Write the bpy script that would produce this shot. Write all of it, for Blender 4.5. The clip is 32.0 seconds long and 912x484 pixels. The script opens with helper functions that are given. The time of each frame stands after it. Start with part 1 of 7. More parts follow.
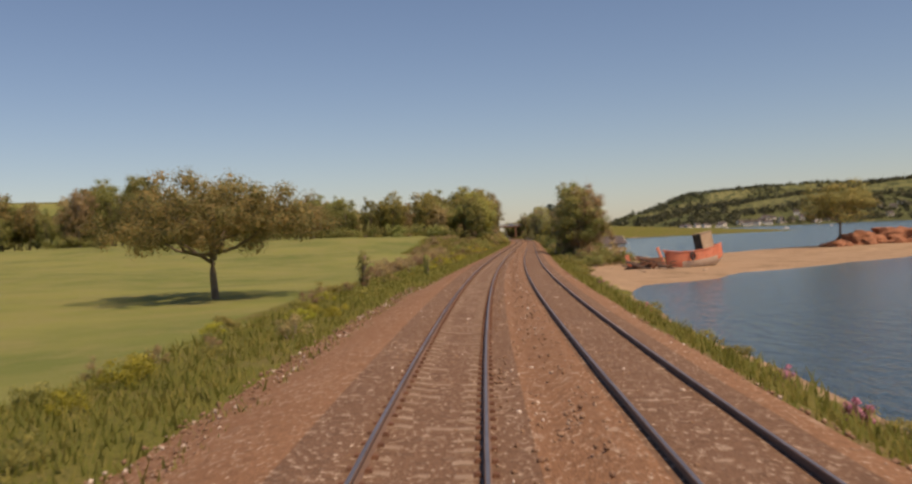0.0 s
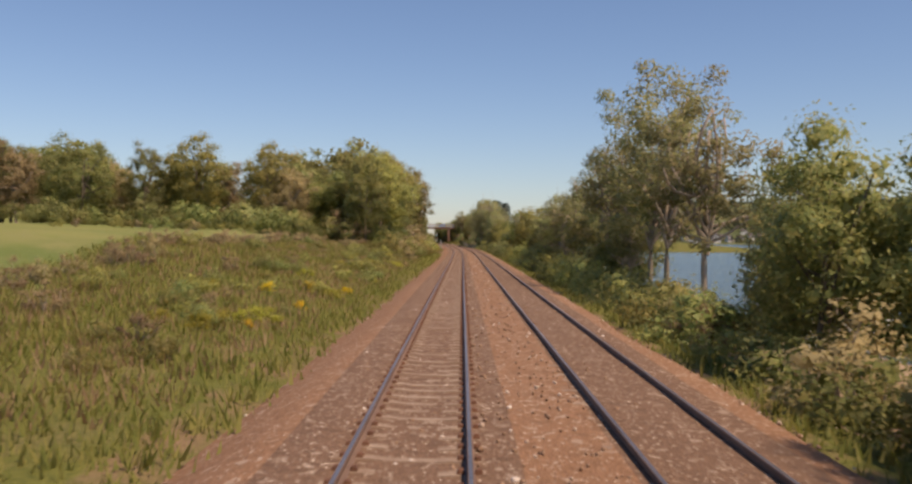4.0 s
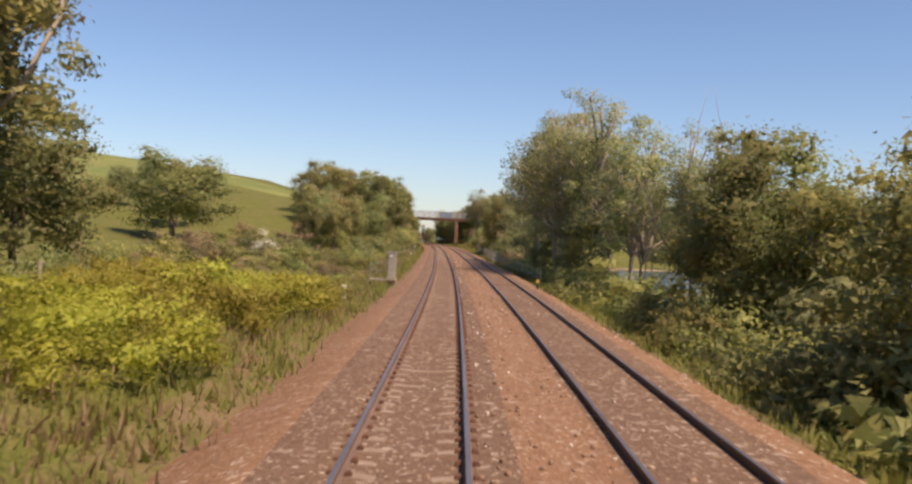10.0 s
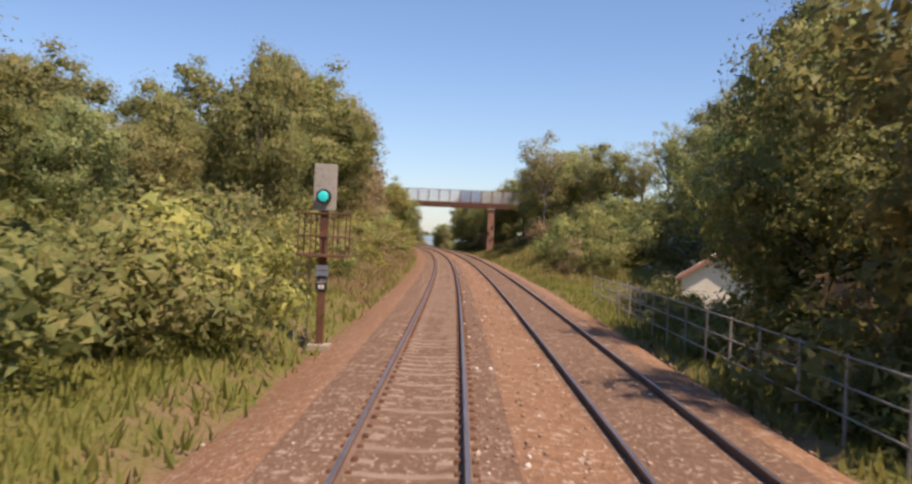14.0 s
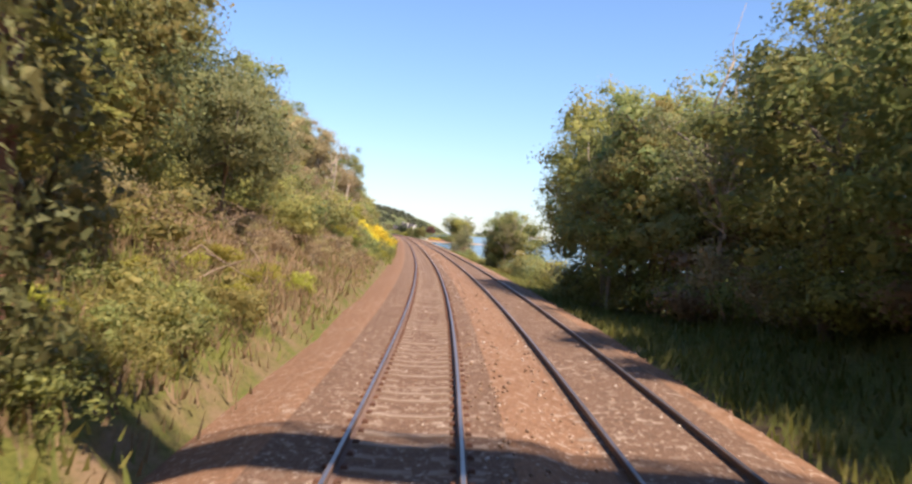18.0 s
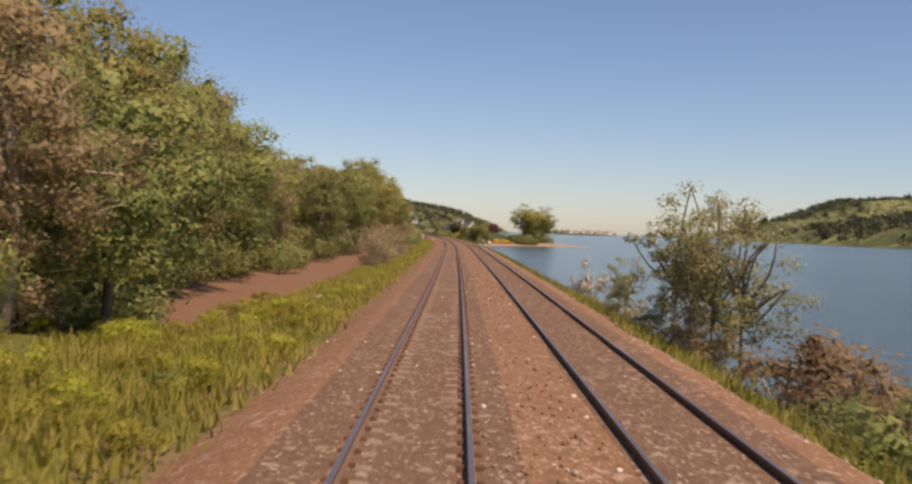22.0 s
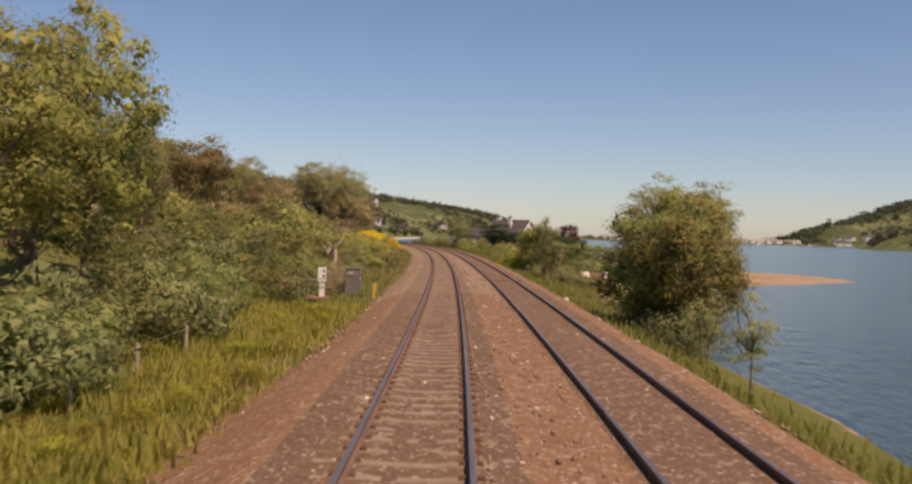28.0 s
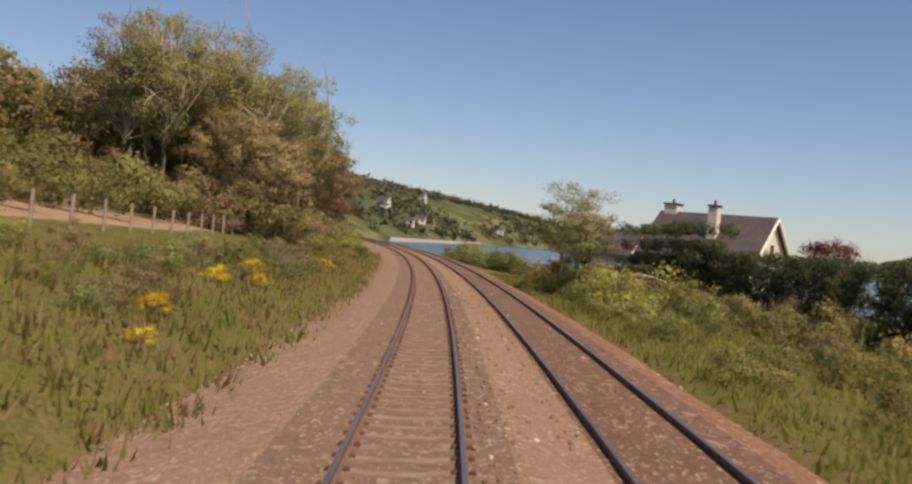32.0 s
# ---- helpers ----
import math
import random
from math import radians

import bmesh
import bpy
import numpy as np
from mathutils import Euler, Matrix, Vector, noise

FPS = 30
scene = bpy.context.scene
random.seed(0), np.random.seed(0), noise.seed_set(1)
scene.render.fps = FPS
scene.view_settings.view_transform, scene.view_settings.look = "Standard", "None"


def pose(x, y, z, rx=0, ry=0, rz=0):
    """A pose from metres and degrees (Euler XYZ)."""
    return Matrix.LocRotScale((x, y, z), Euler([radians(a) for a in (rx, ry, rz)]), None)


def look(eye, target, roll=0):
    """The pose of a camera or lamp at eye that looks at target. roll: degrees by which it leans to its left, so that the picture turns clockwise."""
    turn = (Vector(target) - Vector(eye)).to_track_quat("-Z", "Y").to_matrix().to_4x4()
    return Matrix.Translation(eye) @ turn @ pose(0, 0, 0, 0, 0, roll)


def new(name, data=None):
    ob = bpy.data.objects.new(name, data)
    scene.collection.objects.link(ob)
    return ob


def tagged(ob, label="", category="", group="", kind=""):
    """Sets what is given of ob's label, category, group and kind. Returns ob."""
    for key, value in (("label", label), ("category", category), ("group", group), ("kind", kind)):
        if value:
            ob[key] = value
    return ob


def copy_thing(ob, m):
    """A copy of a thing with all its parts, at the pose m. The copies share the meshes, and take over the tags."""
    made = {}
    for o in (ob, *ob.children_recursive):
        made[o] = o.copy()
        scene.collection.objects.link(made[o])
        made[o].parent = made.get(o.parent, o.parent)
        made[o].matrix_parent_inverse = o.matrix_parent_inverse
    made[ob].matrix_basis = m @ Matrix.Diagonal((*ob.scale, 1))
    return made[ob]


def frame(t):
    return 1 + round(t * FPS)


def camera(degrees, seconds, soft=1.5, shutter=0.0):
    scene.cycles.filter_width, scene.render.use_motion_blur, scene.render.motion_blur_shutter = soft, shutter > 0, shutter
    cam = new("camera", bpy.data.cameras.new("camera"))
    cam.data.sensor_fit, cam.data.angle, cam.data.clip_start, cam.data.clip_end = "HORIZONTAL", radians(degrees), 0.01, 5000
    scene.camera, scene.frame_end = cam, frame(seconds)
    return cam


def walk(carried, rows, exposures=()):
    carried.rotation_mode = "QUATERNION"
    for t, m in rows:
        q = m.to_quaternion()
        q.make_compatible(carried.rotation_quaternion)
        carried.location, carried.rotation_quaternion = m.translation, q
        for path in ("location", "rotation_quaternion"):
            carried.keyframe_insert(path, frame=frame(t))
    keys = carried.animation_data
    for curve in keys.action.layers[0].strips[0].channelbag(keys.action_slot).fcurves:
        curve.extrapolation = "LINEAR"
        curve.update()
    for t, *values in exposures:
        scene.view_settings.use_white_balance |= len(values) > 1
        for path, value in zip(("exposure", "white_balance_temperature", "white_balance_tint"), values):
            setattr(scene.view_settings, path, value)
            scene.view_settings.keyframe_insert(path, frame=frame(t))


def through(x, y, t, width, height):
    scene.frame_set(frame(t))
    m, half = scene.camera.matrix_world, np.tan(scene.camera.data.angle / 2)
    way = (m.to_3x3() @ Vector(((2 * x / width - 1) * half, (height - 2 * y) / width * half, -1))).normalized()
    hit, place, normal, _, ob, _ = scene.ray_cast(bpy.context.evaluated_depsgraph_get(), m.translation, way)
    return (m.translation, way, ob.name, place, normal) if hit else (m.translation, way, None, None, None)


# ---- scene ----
# ---------------------------------------------------------------- the line of the railway
STEP = 20.0
S_FIRST = -60.0
HEADING = (1.75, 0.87, -0.01, -0.89, -1.85, -2.62, -3.38, -4.01, -4.37, -4.53, -4.58, -4.58, -4.62, -4.66, -4.62, -4.59, -4.53, -4.34, -4.02, -3.69, -3.43, -3.12, -2.71, -2.33, -2.16, -2.04, -1.95, -1.89, -1.63, -1.2, -0.67, -0.04, 0.72, 1.64, 2.6, 3.63, 4.31, 4.78, 5.13, 5.28, 5.4, 5.53, 5.61, 5.78, 5.95, 5.81, 5.76, 6.22, 6.79, 7.09, 7.41, 7.8, 8.28, 8.76, 9.29, 9.92, 10.6, 11.29, 12.3, 13.38, 14.46, 15.53)
CANT = (-4.49, -4.49, -4.49, -4.49, -4.28, -3.93, -3.38, -2.78, -2.15, -1.55, -1, -0.49, -0.02, 0.4, 0.7, 0.88, 0.95, 0.93, 0.82, 0.67, 0.57, 0.55, 0.41, 0.16, 0.01, 0.09, 0.52, 1.07, 1.47, 1.77, 2.04, 2.3, 2.53, 2.6, 2.41, 1.93, 1.15, 0.36, -0.13, -0.22, -0.09, -0.04, -0.05, 0.01, 0.09, 0.08, -0.03, -0.21, -0.38, -0.5, -0.44, -0.22, 0.22, 0.83, 1.57, 2.37, 3.25, 3.61, 3.52, 3.22, 2.81, 2.35)
TURN_PER_M = 0.058          # degrees a metre, the left-hand bend past the last heading


def _line():
    s = np.arange(S_FIRST, 1700.0, 2.0)
    known = S_FIRST + STEP * np.arange(len(HEADING))
    last = known[-1]
    psi = np.interp(s, known, HEADING)
    psi = np.where(s > last, HEADING[-1] + TURN_PER_M * np.minimum(s - last, 420.0), psi)
    cant = np.interp(s, known, CANT)
    k = np.array([1, 3, 6, 9, 10, 9, 6, 3, 1.0])
    k /= k.sum()
    psi = np.convolve(np.pad(psi, 4, mode="edge"), k, "valid")
    cant = np.convolve(np.pad(cant, 4, mode="edge"), k, "valid")
    p = np.radians(psi)
    dx, dy = -np.sin(p) * 2.0, np.cos(p) * 2.0
    x = np.concatenate([[0], np.cumsum((dx[1:] + dx[:-1]) / 2)])
    y = np.concatenate([[0], np.cumsum((dy[1:] + dy[:-1]) / 2)])
    x -= np.interp(0, s, x)
    y -= np.interp(0, s, y)
    return s, x, y, p, np.radians(cant)


LS, LX, LY, LP, LC = _line()


def at(s, lat, z=0.0):
    """World place of a point lat metres to the right of the track's middle, s metres along it."""
    p = np.interp(s, LS, LP)
    return Vector((np.interp(s, LS, LX) + math.cos(p) * lat, np.interp(s, LS, LY) + math.sin(p) * lat, z))


def heading(s):
    return float(np.interp(s, LS, LP))


def cant_at(s):
    return float(np.interp(s, LS, LC))


def on_track(s, lat, z, middle=0.0):
    """A point in the canted plane of the track whose middle lies at that lateral place."""
    c = cant_at(s)
    u = lat - middle
    return at(s, middle + u * math.cos(c) - z * math.sin(c), u * math.sin(c) + z * math.cos(c))


def put(s, lat, z=0.0, turn=0.0, sx=1.0, sy=None, sz=None):
    """A pose at that place of the line, turned against its direction, scaled."""
    sy = sx if sy is None else sy
    sz = sx if sz is None else sz
    return Matrix.Translation(at(s, lat, z)) @ Matrix.Rotation(heading(s) + radians(turn), 4, "Z") @ Matrix.Diagonal((sx, sy, sz, 1))


# ---------------------------------------------------------------- camera
ROWS = [
    (0, 0.74, -0.01, 2.621, -0.33, 2.51, 0.16),
    (0.5, 1.10, 16.36, 2.623, -0.30, 2.34, -0.76),
    (1, 1.67, 32.72, 2.626, -0.36, 2.16, -1.54),
    (1.5, 2.41, 49.06, 2.631, -0.31, 1.71, -2.38),
    (2, 3.32, 65.39, 2.637, -0.32, 1.26, -3.09),
    (2.5, 4.39, 81.72, 2.643, -0.28, 0.75, -3.65),
    (3, 5.57, 98.05, 2.648, -0.26, 0.23, -3.97),
    (3.5, 6.81, 114.40, 2.654, -0.25, -0.27, -4.14),
    (4, 8.09, 130.77, 2.659, -0.26, -0.74, -4.21),
    (4.5, 9.38, 147.15, 2.663, -0.29, -1.17, -4.22),
    (5, 10.68, 163.56, 2.667, -0.34, -1.58, -4.19),
    (5.5, 11.98, 179.97, 2.671, -0.31, -1.96, -4.23),
    (6, 13.30, 196.40, 2.674, -0.35, -2.32, -4.26),
    (6.5, 14.62, 212.83, 2.676, -0.31, -2.61, -4.25),
    (7, 15.94, 229.27, 2.678, -0.29, -2.78, -4.30),
    (7.5, 17.25, 245.72, 2.679, -0.27, -2.89, -4.26),
    (8, 18.56, 262.18, 2.679, -0.27, -2.93, -4.23),
    (8.5, 19.84, 278.64, 2.679, -0.32, -2.91, -4.07),
    (9, 21.06, 295.13, 2.678, -0.40, -2.83, -3.87),
    (9.5, 22.20, 311.63, 2.677, -0.40, -2.70, -3.57),
    (10, 23.27, 328.14, 2.676, -0.37, -2.58, -3.27),
    (10.5, 24.28, 344.67, 2.676, -0.36, -2.53, -2.98),
    (11, 25.21, 361.24, 2.676, -0.42, -2.52, -2.71),
    (11.5, 26.06, 377.86, 2.675, -0.43, -2.40, -2.40),
    (12, 26.81, 394.54, 2.673, -0.46, -2.18, -2.10),
    (12.5, 27.49, 411.28, 2.671, -0.51, -2.01, -1.93),
    (13, 28.12, 428.08, 2.671, -0.49, -1.95, -1.88),
    (13.5, 28.72, 444.95, 2.672, -0.46, -2.13, -1.75),
    (14, 29.29, 461.88, 2.676, -0.41, -2.56, -1.75),
    (14.5, 29.83, 478.90, 2.680, -0.45, -3.04, -1.68),
    (15, 30.35, 496.00, 2.683, -0.34, -3.39, -1.42),
    (15.5, 30.79, 513.18, 2.685, -0.15, -3.67, -1.06),
    (16, 31.12, 530.46, 2.687, -0.01, -3.90, -0.61),
    (16.5, 31.31, 547.82, 2.689, -0.01, -4.12, -0.10),
    (17, 31.34, 565.24, 2.690, -0.24, -4.35, 0.42),
    (17.5, 31.17, 582.72, 2.692, -0.46, -4.55, 1.12),
    (18, 30.78, 600.21, 2.692, -0.54, -4.57, 1.94),
    (18.5, 30.14, 617.71, 2.691, -0.62, -4.41, 2.68),
    (19, 29.24, 635.19, 2.688, -0.74, -4.04, 3.55),
    (19.5, 28.11, 652.62, 2.683, -0.78, -3.40, 4.33),
    (20, 26.82, 670.00, 2.677, -0.76, -2.63, 4.82),
    (20.5, 25.40, 687.32, 2.671, -0.76, -2.05, 5.27),
    (21, 23.87, 704.60, 2.669, -0.79, -1.74, 5.50),
    (21.5, 22.29, 721.83, 2.669, -0.80, -1.75, 5.59),
    (22, 20.67, 739.02, 2.670, -0.81, -1.89, 5.72),
    (22.5, 19.03, 756.18, 2.670, -0.84, -1.93, 5.90),
    (23, 17.37, 773.29, 2.670, -0.87, -1.92, 5.98),
    (23.5, 15.68, 790.36, 2.671, -0.89, -1.95, 6.12),
    (24, 13.96, 807.38, 2.671, -0.88, -2.02, 6.31),
    (24.5, 12.19, 824.36, 2.672, -0.84, -2.09, 6.51),
    (25, 10.44, 841.30, 2.671, -0.78, -2.05, 6.23),
    (25.5, 8.74, 858.20, 2.670, -0.72, -1.94, 6.21),
    (26, 6.99, 875.07, 2.669, -0.66, -1.79, 6.61),
    (26.5, 5.11, 891.90, 2.668, -0.61, -1.63, 7.27),
    (27, 3.10, 908.69, 2.666, -0.57, -1.51, 7.45),
    (27.5, 1.03, 925.43, 2.666, -0.54, -1.45, 7.70),
    (28, -1.13, 942.15, 2.667, -0.46, -1.56, 7.94),
    (28.5, -3.38, 958.82, 2.669, -0.43, -1.77, 8.20),
    (29, -5.75, 975.46, 2.672, -0.37, -2.14, 8.49),
    (29.5, -8.24, 992.09, 2.677, -0.35, -2.62, 8.80),
    (30, -10.86, 1008.72, 2.682, -0.34, -3.24, 9.16),
    (30.5, -13.61, 1025.37, 2.687, -0.35, -3.87, 9.65),
    (31, -16.53, 1042.02, 2.692, -0.33, -4.59, 10.21),
    (31.5, -19.62, 1058.66, 2.697, -0.36, -5.34, 10.85),
    (32, -22.86, 1075.28, 2.699, -0.34, -5.58, 11.42),
]
cam = camera(53.5, 32.0, soft=2.5, shutter=0.08)
walk(cam, [(t, pose(x, y, z, 90 + pitch, roll, yaw)) for t, x, y, z, pitch, roll, yaw in ROWS],
     exposures=((0, -0.05, 6950, 20), (3, 0.1, 6750, 20), (5, 0.35, 6050, 18), (7, 0.45, 6150, 19), (9, 0.5, 6150, 18), (11, 0.5, 6250, 19), (12, 0.6, 6250, 19), (13, 0.55, 6300, 19), (14, 0.6, 6000, 19), (16.5, 0.75, 5450, 15), (18.3, 1.0, 5700, 16), (20, 0.4, 6050, 18), (23, 0.21, 6600, 21), (28, 0.1, 6650, 21), (32, 0.1, 6450, 20)))

# ---------------------------------------------------------------- light
SUN_EL, SUN_AZ = radians(58), radians(133)      # azimuth clockwise from +y
world = bpy.data.worlds.new("sky")
scene.world = world
world.use_nodes = True
wn = world.node_tree
sky = wn.nodes.new("ShaderNodeTexSky")
sky.sky_type = "NISHITA"
sky.sun_disc = False
sky.sun_elevation, sky.sun_rotation = SUN_EL, SUN_AZ
sky.air_density, sky.dust_density, sky.ozone_density, sky.altitude = 1.0, 0.35, 3.0, 0
wn.links.new(sky.outputs[0], wn.nodes["Background"].inputs[0])
wn.nodes["Background"].inputs[1].default_value = 0.088
sun_dir = Vector((math.sin(SUN_AZ) * math.cos(SUN_EL), math.cos(SUN_AZ) * math.cos(SUN_EL), math.sin(SUN_EL)))
sun = new("sun", bpy.data.lights.new("sun", "SUN"))
sun.data.energy, sun.data.angle, sun.data.color = 4.6, radians(1.6), (1.0, 0.79, 0.55)
sun.matrix_world = look(sun_dir * 300, (0, 0, 0))


# ---------------------------------------------------------------- materials
def nodes_of(name):
    m = bpy.data.materials.new(name)
    m.use_nodes = True
    nt = m.node_tree
    return m, nt, nt.nodes["Principled BSDF"]


def noise_node(nt, scale, detail=4.0, rough=0.6, coords=None, kind="ShaderNodeTexNoise"):
    n = nt.nodes.new(kind)
    n.inputs["Scale"].default_value = scale
    if kind == "ShaderNodeTexNoise":
        n.inputs["Detail"].default_value = detail
        n.inputs["Roughness"].default_value = rough
    if coords is not None:
        nt.links.new(coords, n.inputs["Vector"])
    return n


def ramp_node(nt, src, stops):
    r = nt.nodes.new("ShaderNodeValToRGB")
    while len(r.color_ramp.elements) < len(stops):
        r.color_ramp.elements.new(0.5)
    for e, (pos, col) in zip(r.color_ramp.elements, stops):
        e.position = pos
        e.color = (*col, 1) if len(col) == 3 else col
    nt.links.new(src, r.inputs[0])
    return r


def mix_node(nt, fac, a, b, mode="MIX"):
    m = nt.nodes.new("ShaderNodeMix")
    m.data_type, m.blend_type = "RGBA", mode
    for sock, v in ((m.inputs[0], fac), (m.inputs[6], a), (m.inputs[7], b)):
        if isinstance(v, (int, float)):
            sock.default_value = v
        elif isinstance(v, tuple):
            sock.default_value = (*v, 1)
        else:
            nt.links.new(v, sock)
    return m.outputs[2]


def bump_node(nt, bsdf, height, strength=0.5, distance=0.02):
    b = nt.nodes.new("ShaderNodeBump")
    b.inputs["Strength"].default_value = strength
    b.inputs["Distance"].default_value = distance
    nt.links.new(height, b.inputs["Height"])
    nt.links.new(b.outputs[0], bsdf.inputs["Normal"])


def position(nt):
    g = nt.nodes.new("ShaderNodeNewGeometry")
    return g.outputs["Position"]


def surface(name, c1, c2, scale=3.0, fine=40.0, rough=0.85, metal=0.0, bump=0.3, dist=0.01, c3=None):
    """A plain worn surface: two colours in large patches, a third in small specks, fine relief."""
    m, nt, b = nodes_of(name)
    tc = nt.nodes.new("ShaderNodeTexCoord").outputs["Object"]
    n1 = noise_node(nt, scale, 5, 0.65, tc)
    n2 = noise_node(nt, fine, 3, 0.6, tc)
    base = ramp_node(nt, n1.outputs[0], [(0.35, c1), (0.65, c2)]).outputs[0]
    dark = tuple(v * 0.55 for v in c1) if c3 is None else c3
    spots = ramp_node(nt, n2.outputs[0], [(0.56, (0, 0, 0)), (0.68, (1, 1, 1))]).outputs[0]
    nt.links.new(mix_node(nt, spots, base, dark), b.inputs["Base Color"])
    b.inputs["Roughness"].default_value = rough
    b.inputs["Metallic"].default_value = metal
    bump_node(nt, b, n2.outputs[0], bump, dist)
    return m


def leaf_material(name, dark, mid, light, through=0.5):
    """Leaves: colour from leaf to leaf and from plant to plant, some light passing through."""
    m, nt, b = nodes_of(name)
    g = nt.nodes.new("ShaderNodeNewGeometry")
    o = nt.nodes.new("ShaderNodeObjectInfo")
    n1 = noise_node(nt, 0.35, 3, 0.6, g.outputs["Position"])
    add = nt.nodes.new("ShaderNodeMath")
    add.operation = "MULTIPLY_ADD"
    nt.links.new(g.outputs["Random Per Island"], add.inputs[0])
    add.inputs[1].default_value = 0.5
    nt.links.new(n1.outputs[0], add.inputs[2])
    n2 = noise_node(nt, 5.0, 4, 0.75, g.outputs["Position"])
    mot = nt.nodes.new("ShaderNodeMath")
    mot.operation = "MULTIPLY_ADD"
    nt.links.new(n2.outputs[0], mot.inputs[0])
    mot.inputs[1].default_value = 1.1
    mot.inputs[2].default_value = -0.5
    tot = nt.nodes.new("ShaderNodeMath")
    tot.operation = "ADD"
    nt.links.new(add.outputs[0], tot.inputs[0])
    nt.links.new(mot.outputs[0], tot.inputs[1])
    col = ramp_node(nt, tot.outputs[0], [(0.3, dark), (0.75, mid), (1.1, light)]).outputs[0]
    bump_node(nt, b, n2.outputs[0], 0.3, 0.06)
    hsv = nt.nodes.new("ShaderNodeHueSaturation")
    hue = nt.nodes.new("ShaderNodeMapRange")
    hue.inputs["To Min"].default_value, hue.inputs["To Max"].default_value = 0.475, 0.515
    val = nt.nodes.new("ShaderNodeMapRange")
    val.inputs["To Min"].default_value, val.inputs["To Max"].default_value = 0.75, 1.2
    nt.links.new(o.outputs["Random"], hue.inputs[0])
    nt.links.new(o.outputs["Random"], val.inputs[0])
    nt.links.new(hue.outputs[0], hsv.inputs["Hue"])
    nt.links.new(val.outputs[0], hsv.inputs["Value"])
    nt.links.new(col, hsv.inputs["Color"])
    nt.links.new(hsv.outputs[0], b.inputs["Base Color"])
    b.inputs["Roughness"].default_value = 0.55
    b.inputs["Specular IOR Level"].default_value = 0.25
    tr = nt.nodes.new("ShaderNodeBsdfTranslucent")
    nt.links.new(hsv.outputs[0], tr.inputs[0])
    mx = nt.nodes.new("ShaderNodeMixShader")
    mx.inputs[0].default_value = through
    nt.links.new(b.outputs[0], mx.inputs[1])
    nt.links.new(tr.outputs[0], mx.inputs[2])
    nt.links.new(mx.outputs[0], nt.nodes["Material Output"].inputs[0])
    return m


M_OAK = leaf_material("oak_leaves", (0.170, 0.195, 0.083), (0.293, 0.281, 0.103), (0.431, 0.340, 0.126))
M_ASH = leaf_material("ash_leaves", (0.193, 0.240, 0.094), (0.312, 0.325, 0.129), (0.431, 0.401, 0.174))
M_WOOD = leaf_material("woodland_leaves", (0.170, 0.215, 0.083), (0.259, 0.295, 0.095), (0.377, 0.363, 0.126))
M_DUSK = leaf_material("shaded_leaves", (0.176, 0.215, 0.094), (0.261, 0.292, 0.119), (0.358, 0.356, 0.139))
M_BROWN = leaf_material("brownish_leaves", (0.296, 0.236, 0.124), (0.379, 0.303, 0.157), (0.460, 0.367, 0.191))
M_COPPER = leaf_material("copper_leaves", (0.109, 0.040, 0.040), (0.178, 0.067, 0.067), (0.245, 0.112, 0.093))
M_BRAMBLE = leaf_material("bramble_leaves", (0.206, 0.222, 0.089), (0.325, 0.330, 0.097), (0.460, 0.414, 0.122))
M_FRESH = leaf_material("fresh_leaves", (0.27, 0.27, 0.035), (0.4, 0.39, 0.05), (0.5, 0.47, 0.085))
M_GORSE = leaf_material("gorse_flowers", (0.42, 0.34, 0.02), (0.72, 0.555, 0.02), (0.82, 0.66, 0.04), 0.3)
M_NEEDLE = leaf_material("needles", (0.037, 0.070, 0.058), (0.073, 0.109, 0.078), (0.109, 0.143, 0.097), 0.1)
M_HEDGE = leaf_material("hedge_leaves", (0.037, 0.061, 0.035), (0.070, 0.096, 0.046), (0.119, 0.135, 0.061))
M_PINK = leaf_material("pink_flowers", (0.3, 0.1, 0.16), (0.5, 0.2, 0.28), (0.6, 0.3, 0.36), 0.2)
M_WHITE = leaf_material("white_flowers", (0.55, 0.5, 0.38), (0.7, 0.66, 0.5), (0.8, 0.77, 0.65), 0.2)
M_LUSH = leaf_material("lush_grass_blades", (0.16, 0.165, 0.03), (0.26, 0.245, 0.045), (0.37, 0.32, 0.085))
M_STRAW = leaf_material("dry_grass", (0.17, 0.12, 0.058), (0.28, 0.205, 0.1), (0.4, 0.31, 0.165))
M_GRASS = leaf_material("grass_blades", (0.114, 0.14, 0.032), (0.175, 0.19, 0.043), (0.262, 0.244, 0.07))
M_BARK = surface("bark", (0.13, 0.1, 0.07), (0.2, 0.16, 0.11), 2.0, 18.0, 0.9, 0, 0.6, 0.03)
M_PALEBARK = surface("pale_bark", (0.26, 0.21, 0.15), (0.4, 0.33, 0.25), 2.0, 18.0, 0.9, 0, 0.6, 0.03)
M_DEADWOOD = surface("dead_wood", (0.36, 0.28, 0.2), (0.56, 0.45, 0.34), 2.0, 18.0, 0.9, 0, 0.5, 0.02)
M_BRASH = surface("cut_branches", (0.2, 0.14, 0.09), (0.32, 0.235, 0.16), 2.0, 18.0, 0.9, 0, 0.5, 0.02)
M_CONCRETE = surface("concrete", (0.27, 0.22, 0.17), (0.36, 0.3, 0.23), 1.5, 30.0, 0.9, 0, 0.4, 0.01)
